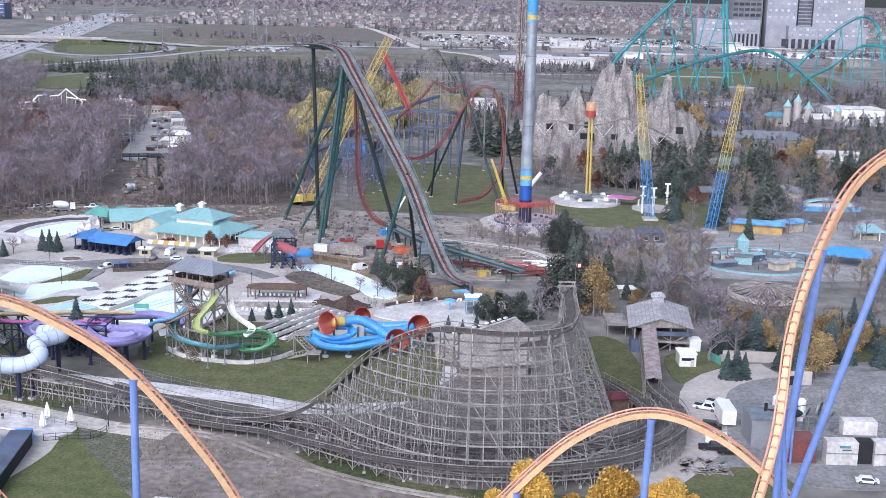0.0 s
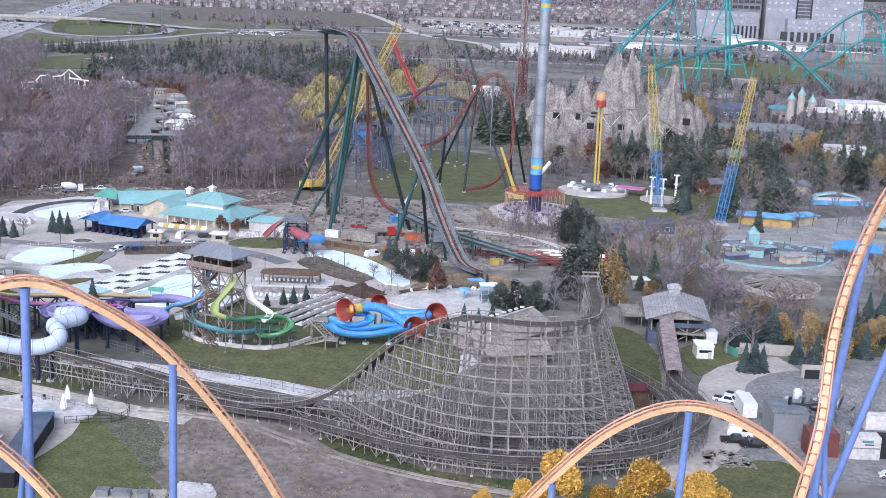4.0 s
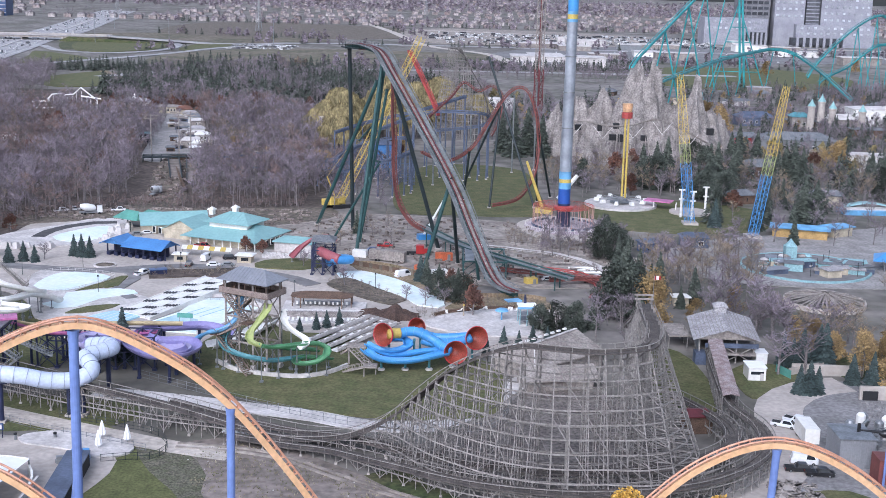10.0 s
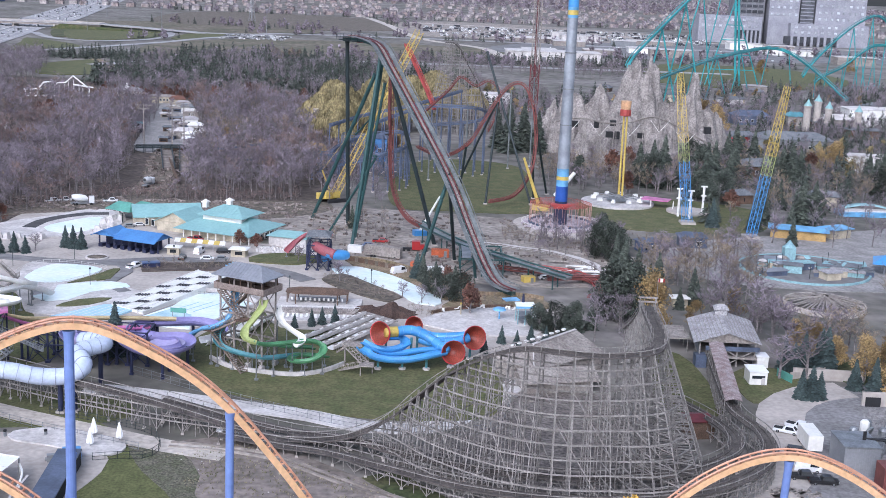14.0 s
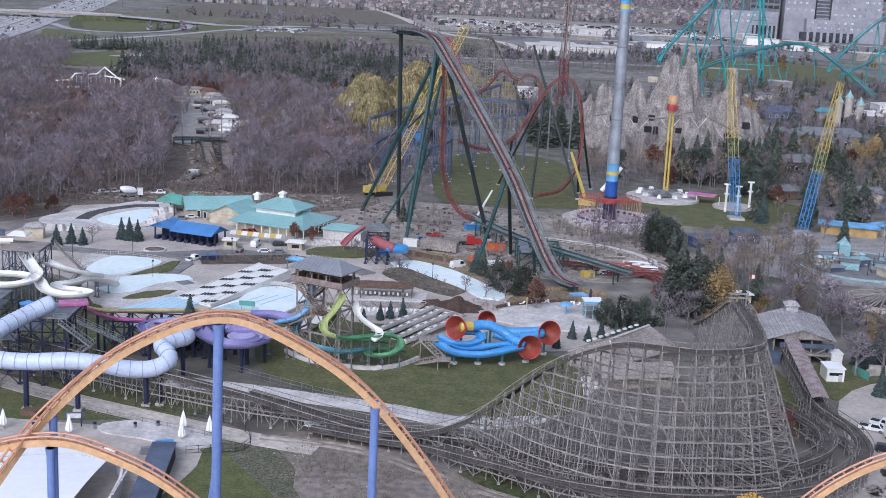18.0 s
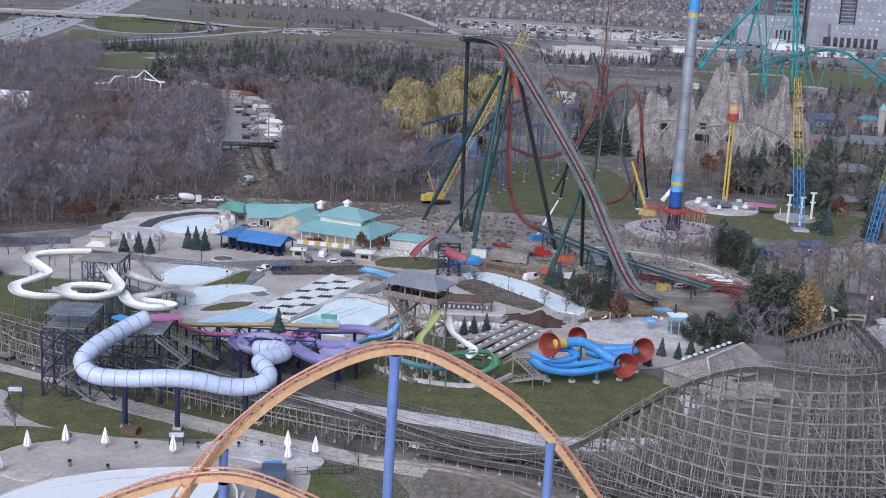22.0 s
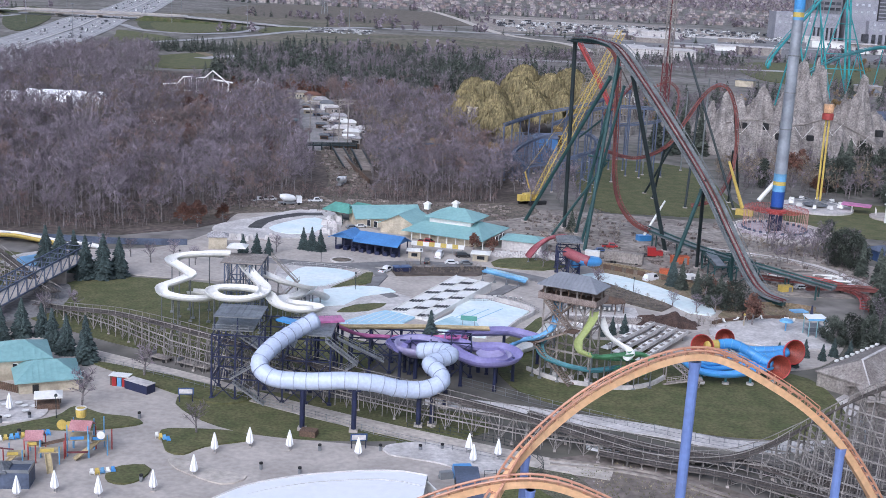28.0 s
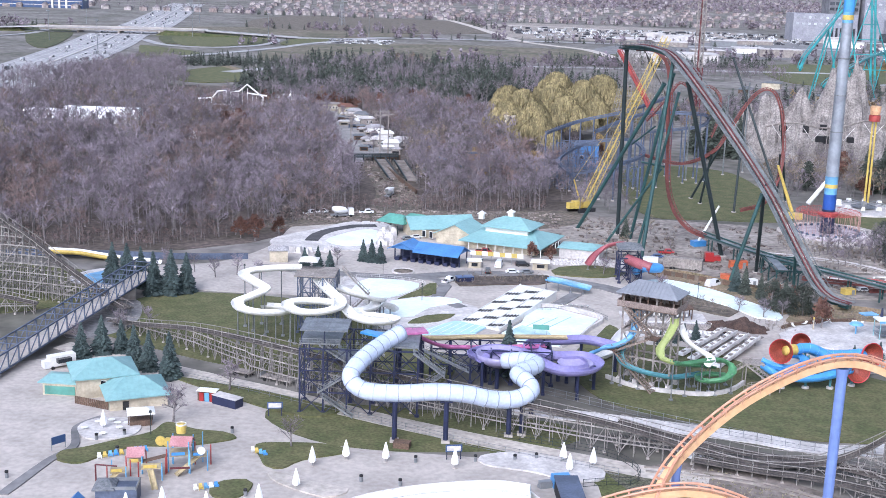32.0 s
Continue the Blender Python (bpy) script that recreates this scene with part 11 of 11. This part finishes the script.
totem = thing("pad_totem", "slim cream and brown post on the splash pad", "post")
part("post", Geo().rod((-8.6, 355, 0.3), (-8.6, 355, 3.6), 0.25, 0.18), M["cream"], totem)
part("finial", Geo().lathe((-8.6, 355, 3.6), [(0.3, 0), (0.3, 0.4), (0.05, 0.6)], 8), M["yellow"], totem)
# ---- individual trees ----
TP = {"bare": tree_thing("bare_tree", "bare", "small leafless tree with fine grey twigs", "twig", 2, h=9.0),
      "spruce": tree_thing("spruce_tree", "conifer", "blue-green spruce with dense pointed crown", "spruce", 3, h=10.0, wide=0.29, n=1000),
      "maple": tree_thing("maple_tree", "leafy", "round maple in dense golden leaf", "maplegold", 15, h=8.0, wide=0.6, n=19000, leaf=0.14, low=0.16),
      "broad": tree_thing("broad_pine_tree", "leafy", "dark green broad evergreen tree", "needle", 4, h=12.0, wide=0.28, n=3400, leaf=0.25, low=0.1),
      "pine": tree_thing("pine_tree", "conifer", "dark green pointed evergreen tree", "needle", 9, h=12.0, wide=0.25, n=900),
      "gold": tree_thing("golden_tree", "leafy", "tree in golden autumn leaf", "gold", 5, h=9.0, wide=0.36, n=2300, leaf=0.2),
      "larch": tree_thing("larch_tree", "leafy", "slender golden larch in autumn colour", "gold", 6, h=12.0, wide=0.2, n=2600, leaf=0.2, low=0.12),
      "willow": tree_thing("willow_tree", "willow", "large yellow-green weeping willow", "willow", 7, h=24.0),
      "rusty": tree_thing("rust_tree", "leafy", "small tree with rust-brown leaves", "rusty", 8, h=6.5, wide=0.42, n=1100, leaf=0.26)}
PLANT = {
    "bare": [(67.7, 353.1, 2.0), (77.4, 350.8, 1.82), (78.3, 327.6, 1.8), (78.1, 309.5, 1.5), (64.8, 437.7, 1.23), (58.1, 410.3, 1.58), (89.5, 331.3, 1.6), (95.9, 337.5, 1.41), (71.2, 308.9, 1.31), (86.7, 435.1, 1.52), (92.8, 427.0, 1.49), (78.6, 342.5, 1.57), (97.4, 471.8, 1.2), (113.4, 473.7, 1.32), (-141.8, 255.7, 0.85), (-169, 267.6, 0.95), (-161, 288, 0.9), (-46, 388, 0.8), (-20, 366, 0.7), (-14, 368, 0.65), (-26, 372, 0.6), (-198, 330, 0.8), (-192, 336, 0.7), (-186, 392, 0.8), (-180, 396, 0.8), (-194, 398, 0.8), (-172, 392, 0.7), (-204, 400, 0.8), (-150, 414, 0.7), (-206, 318, 0.7), (64, 410, 1.5), (70, 420, 1.4), (78, 396, 1.4), (58, 398, 1.2), (40, 352, 1.0), (30, 356, 1.0), (74, 342, 1.2), (80, 348, 1.1), (88, 336, 1.1), (-62, 412, 0.7), (44, 470, 0.9), (-54, 413, 0.6)],
    "spruce": [(102, 310, 0.9), (106, 318, 1.1), (116, 308, 0.9), (126, 320, 1.2), (85.1, 316.0, 1.2), (94.1, 304.9, 0.8), (115.7, 330.7, 1.27), (120.4, 332.8, 1.19), (108.1, 309.4, 0.86), (110.8, 333.1, 0.91), (-197.9, 312.4, 1.0), (-202, 309, 0.9), (-193.5, 314, 0.85), (-187.3, 303.6, 1.05), (-183.1, 301.3, 1.0), (-176.8, 295.9, 1.15), (-209.7, 377.2, 1.35), (-215, 380.3, 1.3), (-205.7, 378.1, 1.25), (-96, 308.5, 1.35), (74.7, 317.2, 0.9), (76.7, 315.4, 0.8), (79.9, 317.7, 1.0), (84.3, 318, 1.1), (72.6, 294.5, 0.75), (75, 294.6, 0.85), (77.1, 294.8, 0.7), (91.2, 297.6, 0.9), (88.2, 302.8, 0.8), (120, 322, 0.9), (112, 330, 1.0), (-199.8, 370, 1.3), (-194.7, 371, 1.35), (-190.9, 374.2, 1.2), (-160, 408, 0.7), (-156, 411, 0.7), (-152, 410, 0.6), (-139, 419.7, 0.8), (-136, 419, 0.75), (-142, 421, 0.75), (-54.4, 336.8, 0.4), (-50, 339.4, 0.5), (-47.3, 341.3, 0.5), (-43.9, 342.8, 0.55), (14, 331, 0.5), (-3, 321, 0.5), (96, 500, 1.2), (-10, 322, 0.45), (-6, 326, 0.5), (2, 330, 0.5), (6, 328, 0.45), (10, 332, 0.5), (-22, 396, 0.9)],
    "maple": [(15.2, 194.2, 2.0), (30.8, 191, 2.12), (24, 197, 1.2), (40, 196, 1.7), (10, 198, 1.2), (45, 199, 1.2), (3, 202, 0.8)],
    "broad": [(-16.3, 373.7, 0.95), (-8, 369.3, 0.95), (-12, 372, 0.8), (13, 341, 0.7), (41, 436, 1.15), (46, 432, 1.3), (44, 441, 1.2), (49, 440, 1.0), (39, 374, 1.2), (34, 366, 1.1), (44, 368, 1.2), (35.6, 357.4, 1.6), (40.6, 355.4, 1.7), (12.4, 343.5, 0.75), (17.4, 341.6, 0.9), (22.7, 343.2, 0.83), (110, 550, 1.5), (155, 604, 1.7), (86, 589, 1.7), (142, 517, 1.3), (191, 571, 1.6), (47, 466, 1), (118, 654, 1.6), (52.5, 592, 1.3), (116, 617, 1.7), (102, 560, 1.3)],
    "pine": [(62.9, 376.7, 1.0), (154.2, 593.5, 2.0), (152.0, 601.6, 1.78), (147, 596, 1.6), (160, 600, 1.7), (140.0, 509.6, 1.6), (134.5, 508.9, 1.7), (203.9, 609.2, 1.62), (206.9, 601.1, 1.82), (212, 606, 1.6), (199, 615, 1.5), (87.1, 592.1, 1.9), (94.1, 601.7, 2.0), (82, 600, 1.7), (108.4, 570.8, 2.1), (115.5, 587.9, 2.0), (121, 580, 1.7), (128, 600, 1.9), (142.0, 655.9, 2.1), (150, 650, 1.9), (136, 648, 1.8), (117.8, 509.3, 1.5), (111.9, 496.3, 1.3), (23.9, 688.9, 2.3), (32.7, 702.3, 2.2), (18.4, 705.0, 1.93), (40, 690, 2.0), (46, 424, 1.0), (47, 410, 1.1), (44, 398, 1.1), (50, 402, 1.0), (54, 388, 1.15), (50, 380, 1.0), (56, 396, 0.9), (24, 344, 0.72), (20, 341, 0.66), (28, 347, 0.7), (16, 344, 0.6), (-20, 392, 0.8), (-16, 388, 0.7), (-48, 470, 0.75), (-10, 382, 0.7), (120, 470, 0.9), (128, 500, 0.9), (100, 512, 0.9), (58, 372, 0.6), (150, 540, 1.0), (140, 560, 1.0), (170, 560, 1.1), (186, 470, 1.3), (180, 460, 1.2), (196, 480, 1.3), (64, 376, 0.7)],
    "gold": [(108, 312, 1.0), (113, 319, 0.9), (121, 316, 1.1), (98, 322, 0.9), (110, 330, 1.0), (118, 326, 0.8), (85.9, 328.2, 1.1), (92.4, 308.2, 1.3), (95.4, 295.8, 1.15), (103.9, 321.7, 1.08), (198.3, 664.8, 1.73), (72.0, 362.6, 1.1), (172.2, 892.9, 1.7), (189.1, 915.3, 1.31), (178, 900, 1.5), (330.9, 1334.1, 2.02), (454.1, 1412.7, 2.14), (-130, 668, 1.1), (-104.5, 630, 1.1), (-75.4, 600, 1.5), (-98.6, 598.3, 0.92), (-127.0, 618.9, 1.3), (-100.3, 624.4, 0.79), (84.3, 326, 1.0), (58, 350, 1.0), (90, 322, 0.8), (212, 600, 1.6), (165, 804, 2.2), (196, 659, 1.9), (187, 655, 1.5), (-73, 617, 1.2), (-39, 668, 1.6), (88, 318, 1), (99, 306, 1.1), (102, 309, 0.9), (82, 333, 1)],
    "larch": [(45.2, 350.2, 1.55), (47.5, 352, 1.2), (95.9, 319, 0.9), (104, 322, 0.85), (100, 316, 0.7)],
    "willow": [(-71, 668, 1.05), (-72, 706, 1.2), (-86, 738, 1.05), (-52, 742, 1.2), (-76, 768, 1.25), (-32, 760, 1.1), (-56, 800, 1.3), (-14, 786, 1.1), (-34, 830, 1.3), (-4, 838, 1.1), (-84, 812, 1.15), (-50, 850, 1.45), (-18, 866, 1.35), (-78, 690, 0.8), (8, 830, 1.0)],
    "rusty": [(-5.9, 356.6, 1.45), (-84.7, 431.9, 0.95), (-78.2, 429.6, 0.85), (-12, 386, 1.1), (-7, 384, 0.9), (72, 572, 1.6), (84, 590, 1.4), (-200, 700, 1.6), (-230, 640, 1.5), (-185, 610, 1.4), (-150, 880, 2.2), (-110, 870, 2.0), (-170, 860, 2.0), (-183, 446, 1.5), (-189, 450, 1.2), (-243, 730, 2.2), (-252, 736, 1.8), (84, 643, 1.9), (92, 613, 1.6), (71, 613, 2.2), (86, 600, 1.7), (112, 537, 1.5), (178, 643, 2), (-39, 664, 1.5), (-176, 456, 1.1)]}
pr_ = random.Random(12)
for kind, spots in PLANT.items():
    for k, (x, y, s) in enumerate(spots):
        m_ = pose(x, y, 0.1, 0, 0, pr_.uniform(0, 360))
        ob = TP[kind] if k == 0 else copy_thing(TP[kind], m_)
        ob.matrix_basis = m_ @ Matrix.Diagonal((s * pr_.uniform(0.9, 1.1), s * pr_.uniform(0.9, 1.1), s, 1))

# ---- far land ----
strip("highway", [(-440, 720), (-468, 860), (-496, 1100), (-545, 1450), (-580, 1655), (-616, 1955), (-785, 2935), (-1000, 4300)], 80, 0.30, "hwy", "wide grey motorway with many lanes", "road")
strip("highway_median", [(-468, 860), (-496, 1100), (-545, 1450), (-580, 1655), (-616, 1955), (-785, 2935), (-1000, 4300)], 2.4, 1.0, "pale", "concrete median barrier of the motorway", "barrier")
for off in (-34, -25, -16, -8, 8, 16, 25, 34):
    strip("lane_line", [(-468 + off, 860), (-496 + off, 1100), (-545 + off, 1450), (-580 + off, 1655), (-616 + off, 1955), (-785 + off, 2935)], 0.6, 0.36, "pale", "white lane line", "marking")
strip("ramp_road", [(-430, 1700), (-395, 1692), (-372, 1660), (-361, 1571), (-376, 1495), (-407, 1457), (-446, 1457), (-482, 1487), (-520, 1560)], 11, 0.34, "hwy", "curving motorway slip road", "road")
strip("ramp_road", [(-460, 1100), (-456, 1153), (-446, 1217), (-425, 1276), (-376, 1383), (-342, 1477), (-311, 1591), (-262, 1700)], 12, 0.34, "hwy", "curving motorway slip road", "road")
strip("ramp_road", [(-960, 1250), (-760, 1420), (-690, 1600), (-700, 1720)], 11, 0.34, "hwy", "curving motorway slip road", "road")
strip("cross_road", [(-1400, 1720), (-800, 1680), (-600, 1682), (-430, 1692), (-276, 1709), (-224, 1760), (0, 1790), (200, 1780), (600, 1800), (1200, 1820)], 22, 0.38, "hwy", "grey cross road", "road")
ov = thing("overpass", "concrete road overpass across the motorway", "bridge")
part("deck", Geo().beam((-700, 1672, 7.0), (-590, 1685, 7.4), 26, 1.6, True).beam((-590, 1685, 7.4), (-470, 1686, 7.4), 26, 1.6, True).beam((-470, 1686, 7.4), (-330, 1690, 0.6), 22, 1.2, True).beam((-830, 1672, 0.6), (-700, 1672, 7.0), 22, 1.2, True), M["hwy"], ov)
for dy in (-13, 13):
    part("parapet", Geo().beam((-700, 1672 + dy, 8.2), (-590, 1685 + dy, 8.6), 0.5, 0.8, True).beam((-590, 1685 + dy, 8.6), (-470, 1686 + dy, 8.6), 0.5, 0.8, True), M["concrete"], ov)
part("girder", Geo().beam((-690, 1672, 5.2), (-470, 1686, 5.4), 20, 2.0, True), M["weathered"], ov)
for x in (-640, -585, -530):
    part("pier", Geo().box((x, 1682, 2.6), (2.4, 22, 5.2)), M["concrete"], ov)
for sx, x0, x1 in ((1, -545, -430), (-1, -700, -760)):
    part("embankment", Geo().add([(x0 + 10 * sx, 1664, 0), (x0 + 10 * sx, 1700, 0), (x0 + 24 * sx, 1668, 6.4), (x0 + 24 * sx, 1700, 6.4), (x1 + 60 * sx, 1660, 0), (x1 + 60 * sx, 1704, 0)], [(0, 1, 3, 2), (2, 3, 5, 4), (0, 2, 4), (1, 5, 3)]), M["rough"], ov, "grassed bank")
flat("lawn_loop", [(-455, 1487), (-490, 1580), (-500, 1640), (-470, 1670), (-428, 1680), (-387, 1640), (-378, 1570), (-392, 1510), (-415, 1475)], 0.2, "grass", "green grass inside the slip road loop", step=20)
flat("verge_motorway", [(-452, 1262), (-476, 1372), (-497, 1460), (-457, 1425), (-421, 1388), (-402, 1340), (-425, 1300)], 0.2, "grass", "green verge of the motorway", step=20)
flat("verge_motorway_2", [(-455, 1510), (-478, 1500), (-522, 1650), (-470, 1672), (-380, 1640), (-362, 1528)], 0.16, "rough", "olive verge by the overpass", step=20)
flat("verge_motorway_3", [(-625, 1440), (-700, 1640), (-760, 1800), (-740, 1880), (-640, 1650), (-578, 1370)], 0.2, "rough", "olive bank beyond the motorway", step=20)
flat("field_olive", [(-300, 1250), (-100, 1360), (60, 1420), (60, 1600), (-200, 1640), (-340, 1480)], 0.14, "verge", "dull olive and brown fields", step=30)
flat("field_olive_2", [(-420, 1700), (-220, 1780), (-210, 1890), (-470, 1950), (-560, 1840)], 0.14, "verge", "brown rough grassland by the road", step=30)
flat("lawn_far", [(-372, 1120), (-346, 1030), (-310, 1036), (-296, 1060), (-322, 1165), (-345, 1190)], 0.2, "grass", "mown green slope beyond the pines", step=15)
strip("golf_path", [(-296, 1052), (-302, 1100), (-322, 1150), (-345, 1196)], 9, 0.26, "tan", "sandy path beside the green slope", "path")
flat("lawn_far_2", [(-350, 1560), (-352, 1660), (-336, 1690), (-285, 1690), (-308, 1610), (-332, 1525)], 0.2, "grass", "green roadside grass", step=20)
flat("lawn_far_3", [(200, 1200), (320, 1180), (420, 1300), (380, 1460), (230, 1440)], 0.2, "grass", "green field below the teal coaster", step=30)
flat("field_brown", [(-460, 1960), (-200, 1900), (-60, 2050), (-120, 2380), (-460, 2420)], 0.16, "dirt", "ploughed brown field", step=40)
flat("field_pale", [(-60, 1900), (160, 1870), (380, 1960), (360, 2260), (60, 2420), (-80, 2300)], 0.18, "mud", "pale stripped development land", step=40)
flat("lot_pale", [(60, 1560), (420, 1580), (760, 1780), (700, 2000), (300, 1980), (120, 1800)], 0.16, "road", "broad grey car park", step=40)
strip("field_track", [(-190, 2620), (-110, 2200), (-43, 1790), (40, 1620), (60, 1460)], 14, 0.4, "gravel", "pale diagonal dirt road", "road")
strip("field_track", [(-100, 2300), (120, 2250), (420, 2000), (700, 1960)], 12, 0.4, "gravel", "pale dirt road across stripped land", "road")
strip("park_road", [(-330, 1130), (-250, 1250), (-100, 1300), (80, 1320), (300, 1340)], 16, 0.3, "hwy", "grey perimeter road", "road")
blue = thing("office_block", "blue-glazed office block beside the motorway", "building")
part("block", Geo().box((-985, 2500, 16), (190, 40, 32)), M["carblue"], blue)
for k in range(4):
    part("floor_band", Geo().box((-985, 2479.5, 6 + k * 7.5), (188, 1.2, 1.4)), M["pale"], blue)
for k in (0, 1, 2):
    part("fin", Geo().box((-950 + k * 14, 2478, 17), (3.4, 2, 34)), M["white"], blue)
fr_ = random.Random(5)
traffic, glass_ = Geo(), Geo()
LINE = [Vector(p) for p in ((-468, 860, 0), (-496, 1100, 0), (-545, 1450, 0), (-580, 1655, 0), (-616, 1955, 0), (-785, 2935, 0))]
hw = smooth_line(LINE, 20)
for k in range(340):
    i = int(fr_.random() ** 1.3 * (len(hw) - 2))
    p = hw[i].lerp(hw[i + 1], fr_.random())
    off = fr_.choice((-30, -21, -12, 12, 20, 29)) + fr_.uniform(-0.5, 0.5)
    big = fr_.random() < 0.12
    traffic.box((p.x + off, p.y, 1.9 if big else 1.05), (2.5 if big else 1.9, 12 if big else 4.7, 3.4 if big else 1.2), 10)
    if not big:
        traffic.box((p.x + off, p.y, 1.8), (1.7, 2.4, 0.7), 10, 0.8)
for k in range(420):
    x, y = fr_.choice(((fr_.uniform(-300, -215), fr_.uniform(1600, 1700)), (fr_.uniform(80, 700), fr_.uniform(1600, 1960)), (fr_.uniform(-20, 340), fr_.uniform(1900, 2240))))
    traffic.box((x, y, 0.9), (1.9, 4.6, 1.4), fr_.choice((0, 90)))
CARS = material("car_paints", (0.6, 0.6, 0.6), 0.4, size=12, tint=(0.05, 0.05, 0.06), fine=0.5, spread=0.2)
stuff("distant_traffic", traffic, CARS, "distant cars and trucks on roads and car parks", "cars")
for k, (x, y) in enumerate(((-372, 1607), (-480, 1650), (-620, 1500), (-700, 1900), (-500, 1300), (-250, 1700), (-760, 1560), (-560, 2050))):
    hm = thing("high_mast_lamp", "tall grey motorway lamp mast", "street lamp", None, "motorway lamps")
    part("pole", Geo().rod((x, y, 0), (x, y, 35), 0.5, 0.25), M["steel"], hm)
    part("head", Geo().lathe((x, y, 34.6), [(2.2, 0), (2.2, 0.8), (0.2, 1.2)], 10), M["steel"], hm)
for x, y in ((-330, 2100), (-60, 2900), (-700, 2600)):
    py = thing("pylon", "grey lattice power pylon", "pylon", None, "power pylons")
    part("mast", lattice((x, y, 0), (x, y, 52), 8, 7, "s", 1.2, 0.7, 0.35), M["steel"], py)
    part("crossarm", Geo().beam((x - 10, y, 40), (x + 10, y, 40), 0.7).beam((x - 7, y, 47), (x + 7, y, 47), 0.7), M["steel"], py)
wr = random.Random(31)
for k in range(22):
    x, y = wr.uniform(100, 900), wr.uniform(1500, 2000)
    w = thing("warehouse", "low pale roadside warehouse", "building", None, "far warehouses")
    sx, sy, h = wr.uniform(25, 70), wr.uniform(18, 40), wr.uniform(6, 11)
    part("wall", Geo().box((x, y, h / 2), (sx, sy, h), wr.uniform(-8, 8)), M[wr.choice(("white", "pale", "weathered", "cargrey"))], w)
    part("roof", Geo().box((x, y, h + 0.3), (sx + 1, sy + 1, 0.6), 0), M["pale"], w)
cont = Geo()
for k in range(260):
    x, y = wr.uniform(-40, 420), wr.uniform(1880, 2220)
    cont.box((x, y, 1.8), (wr.uniform(5, 14), 3, 3.4), wr.choice((0, 90, 20)))
stuff("site_storage", cont, CARS, "rows of pale cabins and trailers on stripped land", "cabins")
forest("bare_trees_far", scatter([(-490, 930), (-430, 905), (-400, 960), (-400, 1050), (-430, 1150), (-480, 1050)], 10, 14) + scatter([(-120, 1230), (200, 1200), (220, 1340), (-100, 1330)], 15, 15) + scatter([(-1500, 2420), (1500, 2420), (1500, 2900), (-1500, 2900)], 62, 16) + scatter([(300, 960), (430, 960), (480, 1150), (420, 1200), (320, 1120)], 13, 17), LITE, ("bark", "twig"), "scattered leafless trees far off", "trees", (0.7, 1.1), 9)
forest("pine_belt_far", scatter([(-20, 1340), (110, 1350), (230, 1390), (220, 1410), (60, 1385), (-30, 1370)], 8, 18) + scatter([(-400, 1190), (-330, 1200), (-290, 1180), (-290, 1240), (-330, 1250), (-390, 1230)], 9, 19) + scatter([(180, 700), (300, 720), (330, 860), (230, 830), (170, 780)], 12, 20) + scatter([(330, 1000), (420, 1010), (400, 1090), (330, 1090)], 9, 23), PINE, ("bark", "needle"), "dark conifer belts far off", "trees", (0.8, 1.3), 11)
FARTREE = [(Geo().rod((0, 0, 0), (0, 0, 6), 0.5, 0.2, 4, False), t) for t in (tree_leafy(70 + i, 13, 0.42, 60, 1.5)[1] for i in range(3))]
fw = random.Random(41)
rowspots = []
for (xa, ya), (xb, yb), n in (((-300, 1760), (300, 1800), 60), ((-60, 2050), (-120, 2400), 30), ((-460, 1940), (-200, 1890), 40), ((-560, 2440), (500, 2460), 160), ((-400, 1500), (-340, 1580), 8), ((100, 1500), (420, 1560), 50), ((-250, 1330), (60, 1340), 50), ((400, 1700), (900, 1900), 80), ((-1100, 1850), (-700, 1800), 50), ((-1000, 1500), (-680, 1760), 30), ((200, 1470), (420, 1480), 30), ((-200, 2700), (900, 2650), 120)):
    for k in range(n):
        q_ = fw.random()
        rowspots.append((xa + (xb - xa) * q_ + fw.gauss(0, 9), ya + (yb - ya) * q_ + fw.gauss(0, 14)))
forest("hedgerow_trees", rowspots[::2], FARTREE, ("bark", "twig"), "rows of leafless trees between far fields", "trees", (0.6, 1.2), 21)
forest("hedgerow_pines", rowspots[1::2], PINE[:2], ("bark", "needle"), "dark conifers between far fields", "trees", (0.6, 1.1), 22)
forest("suburb_trees", scatter([(-1500, 2950), (1500, 2950), (1500, 4700), (-1500, 4700)], 44, 24), [(Geo().rod((0, 0, 0), (0, 0, 5), 0.4, 0.2, 4, False), t) for t in (tree_leafy(60 + i, 11, 0.45, 40, 1.5)[1] for i in range(3))], ("bark", "twig"), "brown street trees in the far suburb", "trees", (0.8, 1.4), 12, 14.0)

forest("golden_clump_far", scatter([(-455, 1085), (-415, 1080), (-400, 1120), (-440, 1140)], 9, 111) + scatter([(-200, 1290), (-150, 1290), (-150, 1330), (-200, 1330)], 14, 112) + scatter([(-230, 905), (-160, 930), (-190, 990), (-240, 980)], 22, 113), GOLD, ("bark", "straw"), "ochre trees beside far woods", "trees", (0.8, 1.4), 114)
forest("russet_clump_far", scatter([(-290, 880), (-220, 860), (-140, 880), (-130, 940), (-240, 930)], 10, 115), GOLD, ("bark", "rusty"), "dark red trees near the village", "trees", (0.5, 1.0), 116)
